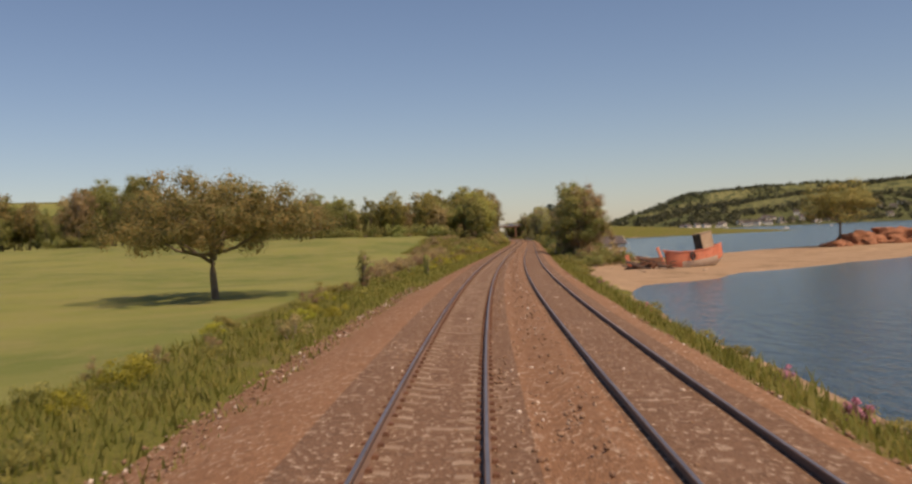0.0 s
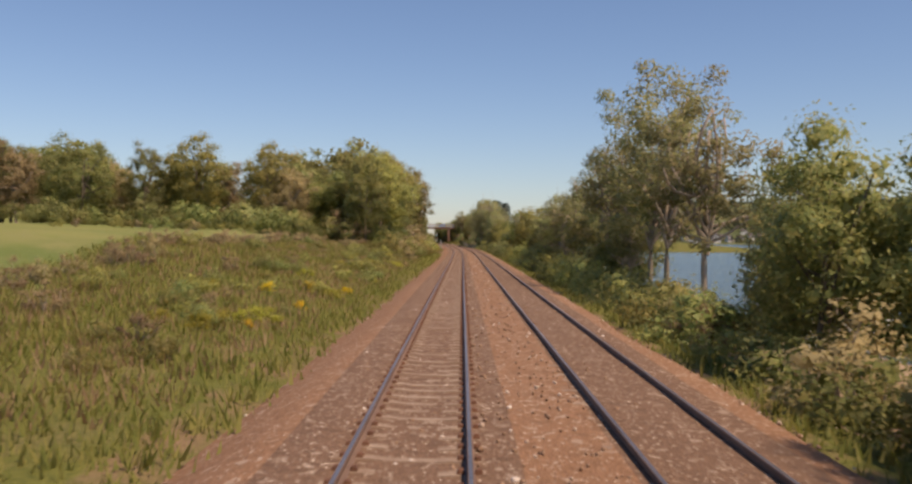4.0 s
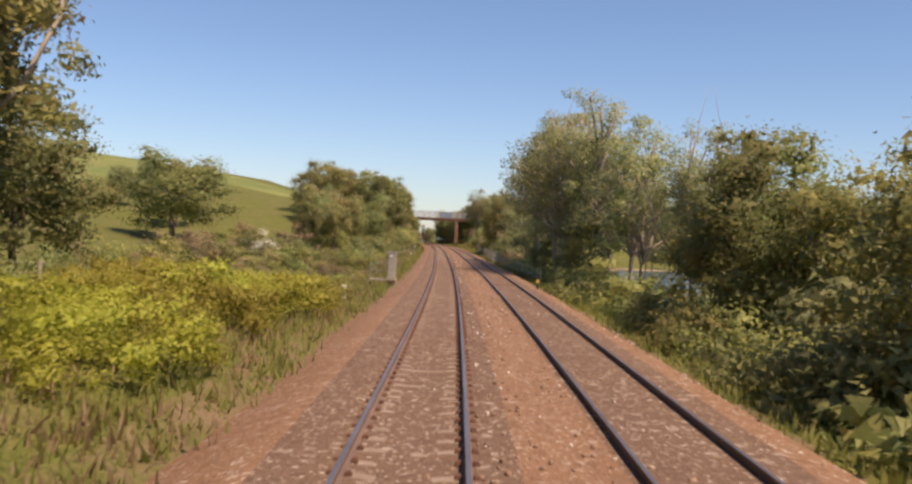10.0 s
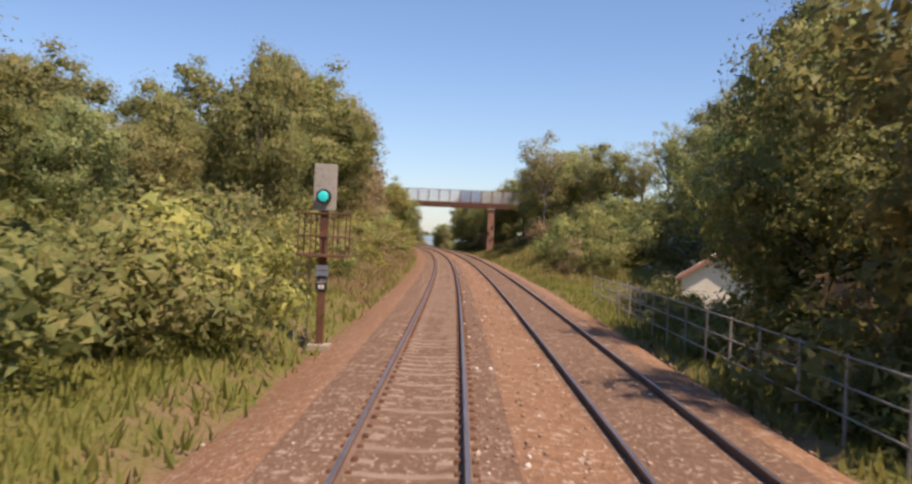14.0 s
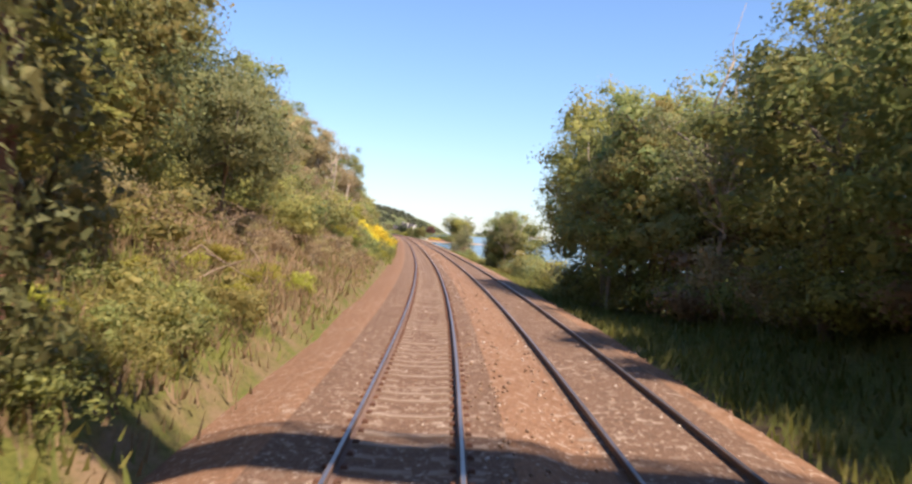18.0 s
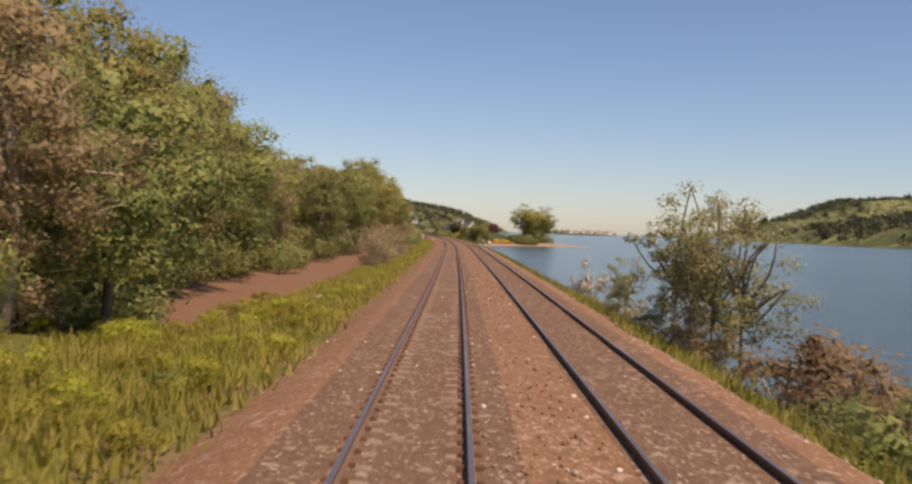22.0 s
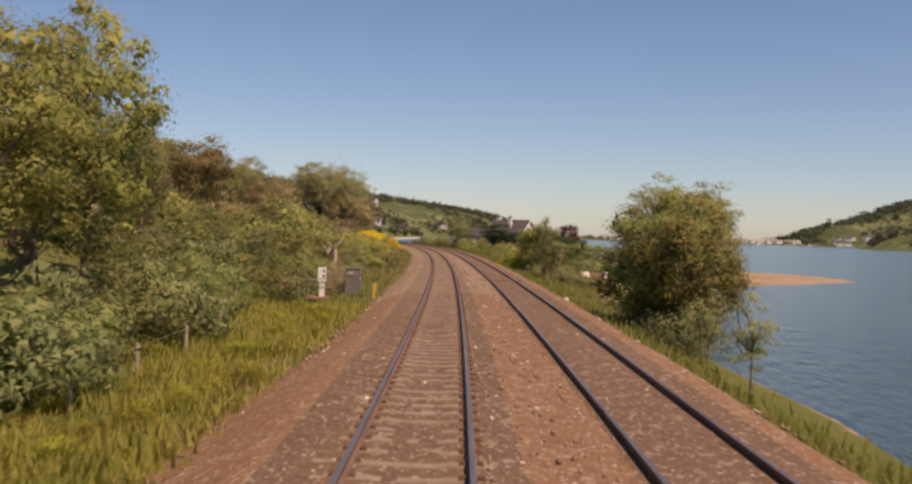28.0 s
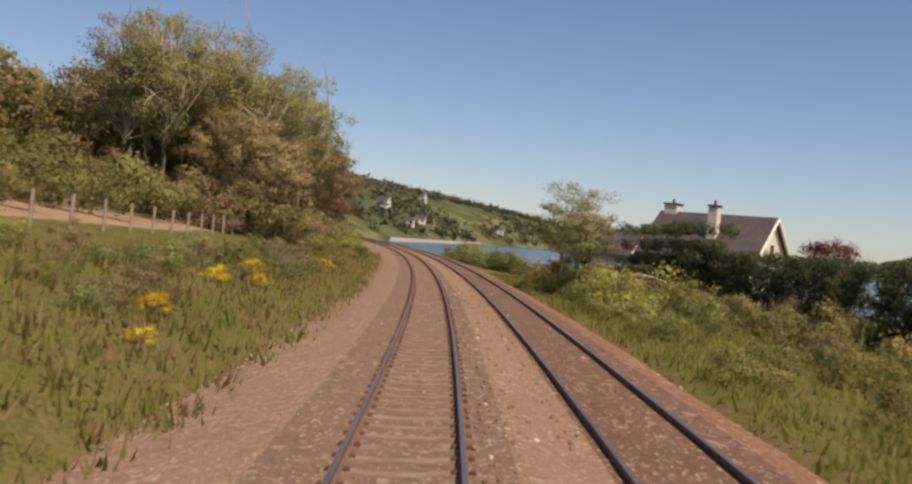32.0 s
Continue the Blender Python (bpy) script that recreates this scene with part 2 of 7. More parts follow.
M_STEELPALE = surface("galvanised_steel", (0.32, 0.3, 0.27), (0.42, 0.4, 0.36), 2.0, 30.0, 0.55, 0.5, 0.1, 0.003)
M_RUST = surface("rusted_steel", (0.11, 0.05, 0.028), (0.19, 0.09, 0.05), 2.0, 25.0, 0.85, 0.2, 0.4, 0.006)
M_RAIL = surface("rail_steel_side", (0.13, 0.08, 0.06), (0.19, 0.12, 0.085), 1.0, 30.0, 0.8, 0.0, 0.2, 0.004)
M_RAILTOP = surface("rail_running_top", (0.27, 0.245, 0.235), (0.36, 0.33, 0.32), 0.5, 20.0, 0.42, 0.85, 0.05, 0.002)
M_WOODPOST = surface("weathered_timber", (0.3, 0.24, 0.16), (0.42, 0.35, 0.25), 3.0, 30.0, 0.9, 0, 0.4, 0.008)
M_WHITEPAINT = surface("white_paint", (0.72, 0.68, 0.6), (0.8, 0.77, 0.7), 1.0, 20.0, 0.6, 0, 0.1, 0.003, (0.6, 0.55, 0.45))
M_CREAM = surface("cream_render", (0.7, 0.64, 0.52), (0.78, 0.73, 0.62), 0.6, 15.0, 0.85, 0, 0.2, 0.005, (0.58, 0.52, 0.4))
M_SLATE = surface("slate_roof", (0.06, 0.05, 0.052), (0.1, 0.084, 0.08), 0.8, 6.0, 0.75, 0, 0.3, 0.01)
M_REDROOF = surface("clay_tiles", (0.26, 0.12, 0.07), (0.36, 0.18, 0.11), 0.8, 6.0, 0.8, 0, 0.3, 0.01)
M_GLASS = surface("window_glass", (0.03, 0.035, 0.045), (0.05, 0.055, 0.065), 1.0, 5.0, 0.08, 0, 0.02, 0.001)
M_GREYPAINT = surface("grey_painted_steel", (0.33, 0.3, 0.25), (0.42, 0.38, 0.31), 1.0, 20.0, 0.6, 0.1, 0.1, 0.003)
M_DRAB = surface("drab_painted_steel", (0.17, 0.145, 0.12), (0.22, 0.19, 0.155), 1.0, 20.0, 0.65, 0.1, 0.1, 0.003)
M_BLACK = surface("black_paint", (0.018, 0.018, 0.02), (0.03, 0.03, 0.032), 1.0, 20.0, 0.6, 0, 0.1, 0.003)
M_YELLOW = surface("yellow_paint", (0.6, 0.4, 0.06), (0.7, 0.48, 0.08), 1.0, 20.0, 0.6, 0, 0.1, 0.003)
M_REDROCK = surface("red_sandstone", (0.26, 0.11, 0.055), (0.38, 0.18, 0.1), 0.4, 4.0, 0.95, 0, 0.9, 0.2)
M_BOATRED = surface("faded_red_paint", (0.6, 0.17, 0.09), (0.72, 0.27, 0.16), 0.8, 8.0, 0.7, 0, 0.2, 0.01, (0.3, 0.12, 0.08))
M_BOATBELOW = surface("worn_antifoul", (0.5, 0.39, 0.29), (0.64, 0.53, 0.42), 0.9, 8.0, 0.8, 0, 0.2, 0.01, (0.3, 0.16, 0.1))
M_CHAR = surface("charred_planks", (0.06, 0.04, 0.032), (0.13, 0.085, 0.065), 1.5, 14.0, 0.9, 0, 0.5, 0.02)
M_PLY = surface("bare_plywood", (0.4, 0.29, 0.19), (0.52, 0.4, 0.28), 0.8, 12.0, 0.8, 0, 0.2, 0.01)
M_BRICK = surface("old_brick", (0.25, 0.13, 0.085), (0.34, 0.19, 0.13), 1.2, 9.0, 0.9, 0, 0.5, 0.02)


def ground_material():
    m, nt, b = nodes_of("ground_cover")
    pos = position(nt)
    big = noise_node(nt, 0.05, 4, 0.6, pos)
    mid = noise_node(nt, 0.6, 5, 0.65, pos)
    fine = noise_node(nt, 9.0, 4, 0.7, pos)
    grass = mix_node(nt, mid.outputs[0], (0.1, 0.11, 0.022), (0.19, 0.18, 0.045))
    patch = noise_node(nt, 0.3, 5, 0.7, pos)
    grass = mix_node(nt, ramp_node(nt, patch.outputs[0], [(0.48, (0, 0, 0)), (0.62, (0.5, 0.5, 0.5))]).outputs[0], grass, (0.2, 0.15, 0.07))
    grass = mix_node(nt, ramp_node(nt, fine.outputs[0], [(0.45, (0, 0, 0)), (0.7, (1, 1, 1))]).outputs[0], grass, (0.06, 0.075, 0.016))
    swath = noise_node(nt, 0.22, 6, 0.7, pos)
    field = mix_node(nt, ramp_node(nt, big.outputs[0], [(0.38, (0, 0, 0)), (0.6, (1, 1, 1))]).outputs[0], (0.13, 0.165, 0.045), (0.225, 0.235, 0.07))
    field = mix_node(nt, ramp_node(nt, swath.outputs[0], [(0.45, (0, 0, 0)), (0.62, (0.8, 0.8, 0.8))]).outputs[0], field, (0.235, 0.225, 0.085))
    field = mix_node(nt, ramp_node(nt, fine.outputs[0], [(0.4, (0, 0, 0)), (0.8, (0.35, 0.35, 0.35))]).outputs[0], field, (0.1, 0.12, 0.02))
    sand = mix_node(nt, mid.outputs[0], (0.3, 0.205, 0.13), (0.43, 0.32, 0.205))
    sand = mix_node(nt, ramp_node(nt, fine.outputs[0], [(0.55, (0, 0, 0)), (0.7, (1, 1, 1))]).outputs[0], sand, (0.2, 0.13, 0.08))
    sand = mix_node(nt, ramp_node(nt, patch.outputs[0], [(0.5, (0, 0, 0)), (0.6, (0.7, 0.7, 0.7))]).outputs[0], sand, (0.19, 0.135, 0.075))
    sand = mix_node(nt, ramp_node(nt, mid.outputs[0], [(0.56, (0, 0, 0)), (0.66, (0.6, 0.6, 0.6))]).outputs[0], sand, (0.5, 0.36, 0.24))
    earth = mix_node(nt, mid.outputs[0], (0.15, 0.1, 0.056), (0.25, 0.172, 0.1))
    earth = mix_node(nt, ramp_node(nt, fine.outputs[0], [(0.5, (0, 0, 0)), (0.7, (1, 1, 1))]).outputs[0], earth, (0.13, 0.1, 0.04))
    mud = mix_node(nt, mid.outputs[0], (0.17, 0.095, 0.057), (0.24, 0.145, 0.09))
    col = grass
    for key, other in (("field", field), ("sand", sand), ("earth", earth), ("mud", mud)):
        a = nt.nodes.new("ShaderNodeAttribute")
        a.attribute_name = key
        f = nt.nodes.new("ShaderNodeMath")
        f.operation = "MULTIPLY_ADD"
        nt.links.new(mid.outputs[0], f.inputs[0])
        f.inputs[1].default_value = 0.8
        f.inputs[2].default_value = -0.4
        g = nt.nodes.new("ShaderNodeMath")
        g.operation = "ADD"
        nt.links.new(f.outputs[0], g.inputs[0])
        nt.links.new(a.outputs["Fac"], g.inputs[1])
        sharp = ramp_node(nt, g.outputs[0], [(0.4, (0, 0, 0)), (0.6, (1, 1, 1))]).outputs[0]
        col = mix_node(nt, sharp, col, other)
    nt.links.new(col, b.inputs["Base Color"])
    b.inputs["Roughness"].default_value = 0.95
    b.inputs["Specular IOR Level"].default_value = 0.15
    bump_node(nt, b, fine.outputs[0], 0.7, 0.08)
    return m


def ballast_material(name, tint, weeds):
    """Broken stone: each stone its own tone, pale chips among rust-brown ones."""
    m, nt, b = nodes_of(name)
    pos = position(nt)
    v = nt.nodes.new("ShaderNodeTexVoronoi")
    v.inputs["Scale"].default_value = 22.0
    nt.links.new(pos, v.inputs["Vector"])
    v2 = nt.nodes.new("ShaderNodeTexVoronoi")
    v2.inputs["Scale"].default_value = 6.5
    nt.links.new(pos, v2.inputs["Vector"])
    sep = nt.nodes.new("ShaderNodeSeparateColor")
    nt.links.new(v.outputs["Color"], sep.inputs[0])
    sep2 = nt.nodes.new("ShaderNodeSeparateColor")
    nt.links.new(v2.outputs["Color"], sep2.inputs[0])
    big = noise_node(nt, 0.25, 5, 0.65, pos)
    a, c = tuple(0.82 * x for x in tint), tuple(min(1.18 * x, 0.9) for x in tint)
    col = ramp_node(nt, sep.outputs[0], [(0.0, a), (0.45, tint), (0.9, c), (0.985, (0.5, 0.41, 0.32))]).outputs[0]
    col = mix_node(nt, ramp_node(nt, sep2.outputs[1], [(0.95, (0, 0, 0)), (0.97, (0.6, 0.6, 0.6))]).outputs[0], col, (0.42, 0.33, 0.25))
    col = mix_node(nt, ramp_node(nt, sep2.outputs[2], [(0.1, (0.7, 0.7, 0.7)), (0.14, (0, 0, 0))]).outputs[0], col, tuple(0.75 * x for x in tint))
    col = mix_node(nt, ramp_node(nt, big.outputs[0], [(0.4, (0, 0, 0)), (0.75, (0.6, 0.6, 0.6))]).outputs[0], col, weeds)
    nt.links.new(col, b.inputs["Base Color"])
    b.inputs["Roughness"].default_value = 0.95
    b.inputs["Specular IOR Level"].default_value = 0.2
    bump_node(nt, b, v.outputs["Distance"], 0.45, 0.04)
    return m


def water_material():
    m, nt, b = nodes_of("estuary_water")
    pos = position(nt)
    mp = nt.nodes.new("ShaderNodeMapping")
    mp.inputs["Scale"].default_value = (1.0, 0.35, 1.0)
    nt.links.new(pos, mp.inputs[0])
    n1 = noise_node(nt, 1.3, 4, 0.6, mp.outputs[0])
    n2 = noise_node(nt, 0.02, 3, 0.5, pos)
    col = ramp_node(nt, n2.outputs[0], [(0.35, (0.03, 0.055, 0.07)), (0.7, (0.05, 0.078, 0.09))]).outputs[0]
    nt.links.new(col, b.inputs["Base Color"])
    b.inputs["Roughness"].default_value = 0.16
    b.inputs["IOR"].default_value = 1.33
    bump_node(nt, b, n1.outputs[0], 0.8, 0.3)
    return m


M_GROUND = ground_material()
M_BALLAST = ballast_material("ballast", (0.235, 0.132, 0.075), (0.21, 0.114, 0.062))
M_BALLASTPALE = ballast_material("clean_ballast", (0.275, 0.185, 0.12), (0.245, 0.162, 0.105))
M_BALLASTMID = ballast_material("greyed_ballast", (0.205, 0.138, 0.09), (0.185, 0.122, 0.079))
M_BALLASTOLD = ballast_material("fouled_ballast", (0.165, 0.101, 0.065), (0.148, 0.09, 0.058))
M_WATER = water_material()


# ---------------------------------------------------------------- mesh helpers
def mesh_from(name, verts, faces, material, smooth=False):
    me = bpy.data.meshes.new(name)
    me.from_pydata([tuple(v) for v in verts], [], faces)
    me.materials.append(material)
    if smooth:
        me.polygons.foreach_set("use_smooth", [True] * len(me.polygons))
    me.update()
    return me


def thing(name, label, category, group="", kind="", m=None):
    ob = new(name)
    ob.empty_display_size = 0.2
    if m is not None:
        ob.matrix_basis = m
    return tagged(ob, label, category, group, kind)


def part(name, bm, material, parent, label=""):
    """Links a bmesh, or a ready mesh, as one mesh object under a thing or a part."""
    if isinstance(bm, bmesh.types.BMesh):
        me = bpy.data.meshes.new(name)
        bm.to_mesh(me)
        bm.free()
        me.materials.append(material)
    else:
        me = bm
    ob = new(name, me)
    ob.parent = parent
    return tagged(ob, label)


def box(sx, sy, sz, m=None, bevel=0.0):
    """A box that stands on z = 0, centred in x and y, with worn edges."""
    bm = bmesh.new()
    bmesh.ops.create_cube(bm, size=1)
    bmesh.ops.scale(bm, vec=(sx, sy, sz), verts=bm.verts)
    bmesh.ops.translate(bm, vec=(0, 0, sz / 2), verts=bm.verts)
    if bevel:
        bmesh.ops.bevel(bm, geom=list(bm.edges), offset=bevel, segments=2, affect="EDGES", profile=0.6)
    if m is not None:
        bmesh.ops.transform(bm, matrix=m, verts=bm.verts)
    return bm


def rod(a, b, r0, r1=None, sides=6):
    a, b = Vector(a), Vector(b)
    bm = bmesh.new()
    d = b - a
    q = d.to_track_quat("Z", "Y").to_matrix().to_4x4()
    bmesh.ops.create_cone(bm, cap_ends=True, segments=sides, radius1=r0, radius2=r0 if r1 is None else r1, depth=d.length,
                          matrix=Matrix.Translation((a + b) / 2) @ q)
    return bm


def join(*bms):
    out = bms[0]
    for b in bms[1:]:
        me = bpy.data.meshes.new("tmp")
        b.to_mesh(me)
        out.from_mesh(me)
        bpy.data.meshes.remove(me)
        b.free()
    return out


def extrude_along(name, profile, svals, middle, material, closed=True, canted=True, base=0.0):
    """Sweeps a (lat, z) profile along the line."""
    n = len(profile)
    verts, faces = [], []
    for s in svals:
        for u, z in profile:
            verts.append(on_track(s, middle + u, z, middle) if canted else at(s, middle + u, z + base))
    for i in range(len(svals) - 1):
        for j in range(n if closed else n - 1):
            k = (j + 1) % n
            faces.append((i * n + j, i * n + k, (i + 1) * n + k, (i + 1) * n + j))
    if closed:
        faces.append(tuple(range(n - 1, -1, -1)))
        faces.append(tuple((len(svals) - 1) * n + j for j in range(n)))
    return mesh_from(name, verts, faces, material)


# ---------------------------------------------------------------- ground
WATER = -2.3
L_LAT = (-5.0, -8.0, -14.0, -25.0, -60.0, -200.0, -420.0)
L_PROFILE = (
    (-60, -0.7, -1.0, -1.2, -1.3, -0.5, 1.0, 2), (120, -0.6, -0.9, -0.9, -0.8, 0.4, 1.6, 2), (152, -0.5, -0.5, 0.0, 0.6, 1.5, 2.2, 3), (182, -0.4, 0.5, 1.8, 2.7, 3.2, 3.4, 4), (225, -0.3, 0.7, 2.0, 3.1, 3.8, 4.0, 4),
    (300, -0.3, 0.6, 1.4, 2.8, 3.8, 4.0, 4), (345, -0.4, 0.5, 0.8, 1.0, 1.0, 5.0, 10), (395, -0.9, -1.6, -2.0, -2.0, -0.5, 9.0, 16),
    (455, -0.7, -1.2, -1.2, 0.0, 4.0, 16.0, 26), (500, 0.2, 1.2, 3.0, 6.0, 11.0, 20.0, 28), (560, 0.6, 2.6, 6.5, 10.0, 17.0, 30.0, 40))
L_PROFILE2 = (
    (620, 0.2, 1.8, 6.0, 10.0, 16.0, 26.0, 30), (680, 0.4, 2.4, 7.0, 12.0, 22.0, 28.0, 30), (735, 0.0, 1.5, 5.0, 10.0, 20.0, 25.0, 28),
    (775, -0.9, -1.7, -1.9, 0.0, 8.0, 20.0, 25), (830, -1.1, -1.8, -1.9, -1.6, 3.0, 17.0, 24), (900, -1.1, -1.8, -1.9, -0.8, 4.0, 17.0, 24),
    (940, -1.0, -1.6, -1.5, 0.2, 5.0, 17.0, 24), (975, -0.8, -1.2, -0.8, 0.8, 6.0, 17.0, 24), (1010, -0.2, 0.4, 1.6, 3.2, 7.0, 16.0, 24), (1070, 0.0, 1.4, 2.6, 3.4, 6.0, 15.0, 24),
    (1130, -0.2, 0.6, 1.4, 2.4, 5.0, 15.0, 40), (1190, -0.2, 0.6, 1.6, 3.5, 9.0, 25.0, 50), (1700, -0.4, 0.5, 3.0, 8.0, 25.0, 60.0, 90))
R_LAT = (6.6, 9.0, 13.0, 25.0, 60.0, 200.0)
R_PROFILE = (
    (-60, -0.8, -2.2, -3.0, -3.5, -4.0, -5.0), (60, -0.8, -2.0, -2.9, -3.4, -4.0, -5.0), (90, -0.8, -1.6, -2.0, -2.7, -3.5, -5.0),
    (125, -0.7, -1.4, -1.9, -2.1, -2.6, -5.0), (160, -0.6, -1.3, -1.8, -2.4, -3.0, -5.0), (190, -0.6, -1.1, -2.2, -3.2, -4.0, -5.0),
    (440, -0.6, -1.4, -2.6, -3.2, -4.0, -5.0), (490, -0.4, -0.8, -1.6, -2.2, -3.0, -5.0), (522, -0.3, -0.5, -1.2, -1.7, -2.0, -5.0), (540, -0.2, 0.6, 2.6, 6.0, 5.0, -4.0))
R_PROFILE2 = (
    (615, -0.3, 0.2, 2.6, 6.0, 4.0, -4.0), (655, -0.6, -0.8, -1.2, -2.0, -4.0, -5.0), (710, -0.7, -1.3, -2.4, -3.4, -4.5, -5.0),
    (760, -0.8, -1.9, -3.0, -4.0, -5.0, -5.0), (960, -0.8, -1.9, -2.9, -3.6, -4.5, -5.0), (1000, -0.7, -1.5, -2.5, -3.2, -3.8, -5.0),
    (1040, -0.5, -0.9, -1.5, -2.2, -3.0, -5.0), (1090, -0.3, -0.4, -0.5, -0.6, -2.9, -5.0), (1140, -0.3, -0.3, -0.2, 0.2, -2.6, -5.0),
    (1190, -0.4, -0.8, -1.4, -2.6, -4.0, -5.0), (1250, -0.8, -2.2, -3.0, -4.0, -5.0, -5.0), (1700, -0.8, -2.2, -3.0, -4.0, -5.0, -5.0))


def _profile(rows, lats, s, lat):
    a = np.array(rows)
    vals = [np.interp(s, a[:, 0], a[:, i + 1]) for i in range(len(lats))]
    if lats[0] < 0:
        return float(np.interp(-lat, [-v for v in lats], vals))
    return float(np.interp(lat, lats, vals))


def bump_of(s, lat, s0, l0, rs, rl, top, floor):
    """A low bank of sand or rock: its height where it stands above the floor, else the floor."""
    d = ((s - s0) / rs) ** 2 + ((lat - l0) / rl) ** 2
    return max(floor, top - (top - WATER + 0.5) * d) if d < 1.6 else floor


def shoulder(s):
    """Extra width of the stony shoulder on the landward side."""
    return float(np.interp(s, (45, 110, 300, 314, 322, 336, 1040, 1085, 1180), (1.4, 0.1, 0.1, 1.9, 1.9, 0.1, 0.0, 1.0, 1.0)))


def ground_z(s, lat):
    """Height of the ground beside the ballast."""
    if lat < -3.4:
        z = _profile(L_PROFILE + L_PROFILE2, L_LAT, s, lat)
        k = min(1.0, max(0.0, (-lat - 3.2 - shoulder(s)) / 0.9))
        z = min(z, -0.85 + (z + 0.85) * k)
        if lat < -9:
            z += 0.35 * noise.noise(Vector((s * 0.06, lat * 0.08, 0.3))) * min(1.0, (-lat - 9) / 8)
    elif lat > 6.2:
        z = _profile(R_PROFILE + R_PROFILE2, R_LAT, s, lat)
        z = bump_of(s, lat, 128, 34, 25, 44, -1.95, z)
        z = bump_of(s, lat, 100, 17, 24, 13, -1.85, z)
        z = bump_of(s, lat, 150, 62, 22, 40, -1.4, z)
        z = bump_of(s, lat, 113, 29, 22, 16, -1.8, z)
        z = bump_of(s, lat, 1074, 37, 26, 29, -1.45, z)
        z = bump_of(s, lat, 1046, 18, 14, 15, -1.6, z)
        z = bump_of(s, lat, 1024, 13, 16, 7, -1.85, z)
        if lat > 9:
            z += 0.18 * noise.noise(Vector((s * 0.08, lat * 0.1, 2.3)))
    else:
        z = -0.35
    return z


def covers(s, lat, z):
    """What lies on the ground there: field, sand, bare earth, mud."""
    n = noise.noise(Vector((s * 0.05, lat * 0.07, 5.0)))
    field = 1.0 if lat < -11 - 2.5 * n and -60 <= s < 150 or lat < -15 - 2 * n and 150 <= s < 236 else 0.0
    if (lat < -60 and 330 < s < 560) or (lat < -33 and 530 < s < 600):
        field = 1.0
    if lat < -22 and 1080 < s < 1150:
        field = 0.0
    sand = 0.0
    if lat > 8.5 and 72 < s < 170 and z < -0.9:
        sand = 1.0
    if lat > 8.5 and 985 < s < 1135 and z < -0.9:
        sand = 0.9
    if lat > 7 and z < WATER + 0.15:
        sand = max(sand, 0.6)
    if lat < -13.5 and 1055 < s < 1150:
        sand = 0.8
    earth = 0.0
    if -4.6 < lat < -3.0:
        earth = 0.5
    if 6 < lat < 7.4:
        earth = 0.5
    if -11 < lat < -4 and (600 < s < 672 or 1140 < s < 1190):
        earth = 0.42 + 0.5 * n
    if lat < -12.5 and 1040 < s < 1056:
        earth = 0.62 + 0.3 * n
    mud = 1.0 if lat < -7.5 and 765 < s < 948 and z < -0.9 else 0.0
    return field, sand, earth, mud


def build_ground():
    lats = [-780, -600, -420, -300, -220, -160, -120, -90, -70, -55, -44, -36, -30, -25, -21, -18, -15.5, -13, -11, -9.5, -8, -6.8, -5.8, -5.0, -4.3, -3.7, -3.2]
    lats += [6.2, 6.7, 7.4, 8.2, 9, 10, 11.5, 13, 15, 18, 21, 25, 30, 35, 40, 46, 53, 60, 70, 82, 100, 130, 200]
    svals = list(np.arange(-60, 1300, 5.0)) + list(np.arange(1300, 1480, 20.0))
    nl = len(lats)
    verts, faces, cov = [], [], []
    for s in svals:
        for lat in lats:
            z = ground_z(s, lat)
            if lat in (-3.2, 6.2):
                z = -0.72
            verts.append(at(s, lat, z))
            cov.append(covers(s, lat, z))
    for i in range(len(svals) - 1):
        for j in range(nl - 1):
            faces.append((i * nl + j, i * nl + j + 1, (i + 1) * nl + j + 1, (i + 1) * nl + j))
    me = mesh_from("ground", verts, faces, M_GROUND, True)
    cov = np.array(cov)
    for k, key in enumerate(("field", "sand", "earth", "mud")):
        me.attributes.new(key, "FLOAT", "POINT").data.foreach_set("value", cov[:, k].astype(np.float32))
    tagged(new("ground", me), "grassy railway embankment, green field, sand and earth", "ground", kind="structure")


build_ground()

# the land goes on behind the fields
bm = bmesh.new()
bmesh.ops.create_grid(bm, x_segments=24, y_segments=16, size=1)
for v in bm.verts:
    v.co = Vector((-3750 + 3050 * v.co.x, 300 + 1500 * v.co.y, 0))
    v.co.z = 20 + 14 * noise.noise(v.co * 0.002) - (12 if v.co.x > -720 else 0)
me = bpy.data.meshes.new("hinterland")
bm.to_mesh(me)
bm.free()
me.materials.append(M_GROUND)
tagged(new("hinterland", me), "green rolling farmland behind the railway", "ground", kind="structure")

# the estuary: one sheet of water to the horizon
bm = bmesh.new()
bmesh.ops.create_grid(bm, x_segments=2, y_segments=2, size=6000)
me = bpy.data.meshes.new("water")
bm.to_mesh(me)
bm.free()
me.materials.append(M_WATER)
ob = tagged(new("water", me), "blue rippled estuary water beside the railway", "water", kind="structure")
ob.location = (0, 1500, WATER)

# ---------------------------------------------------------------- track
OTHER = 3.62
S_ALL = list(np.arange(-40, 1440, 4.0))


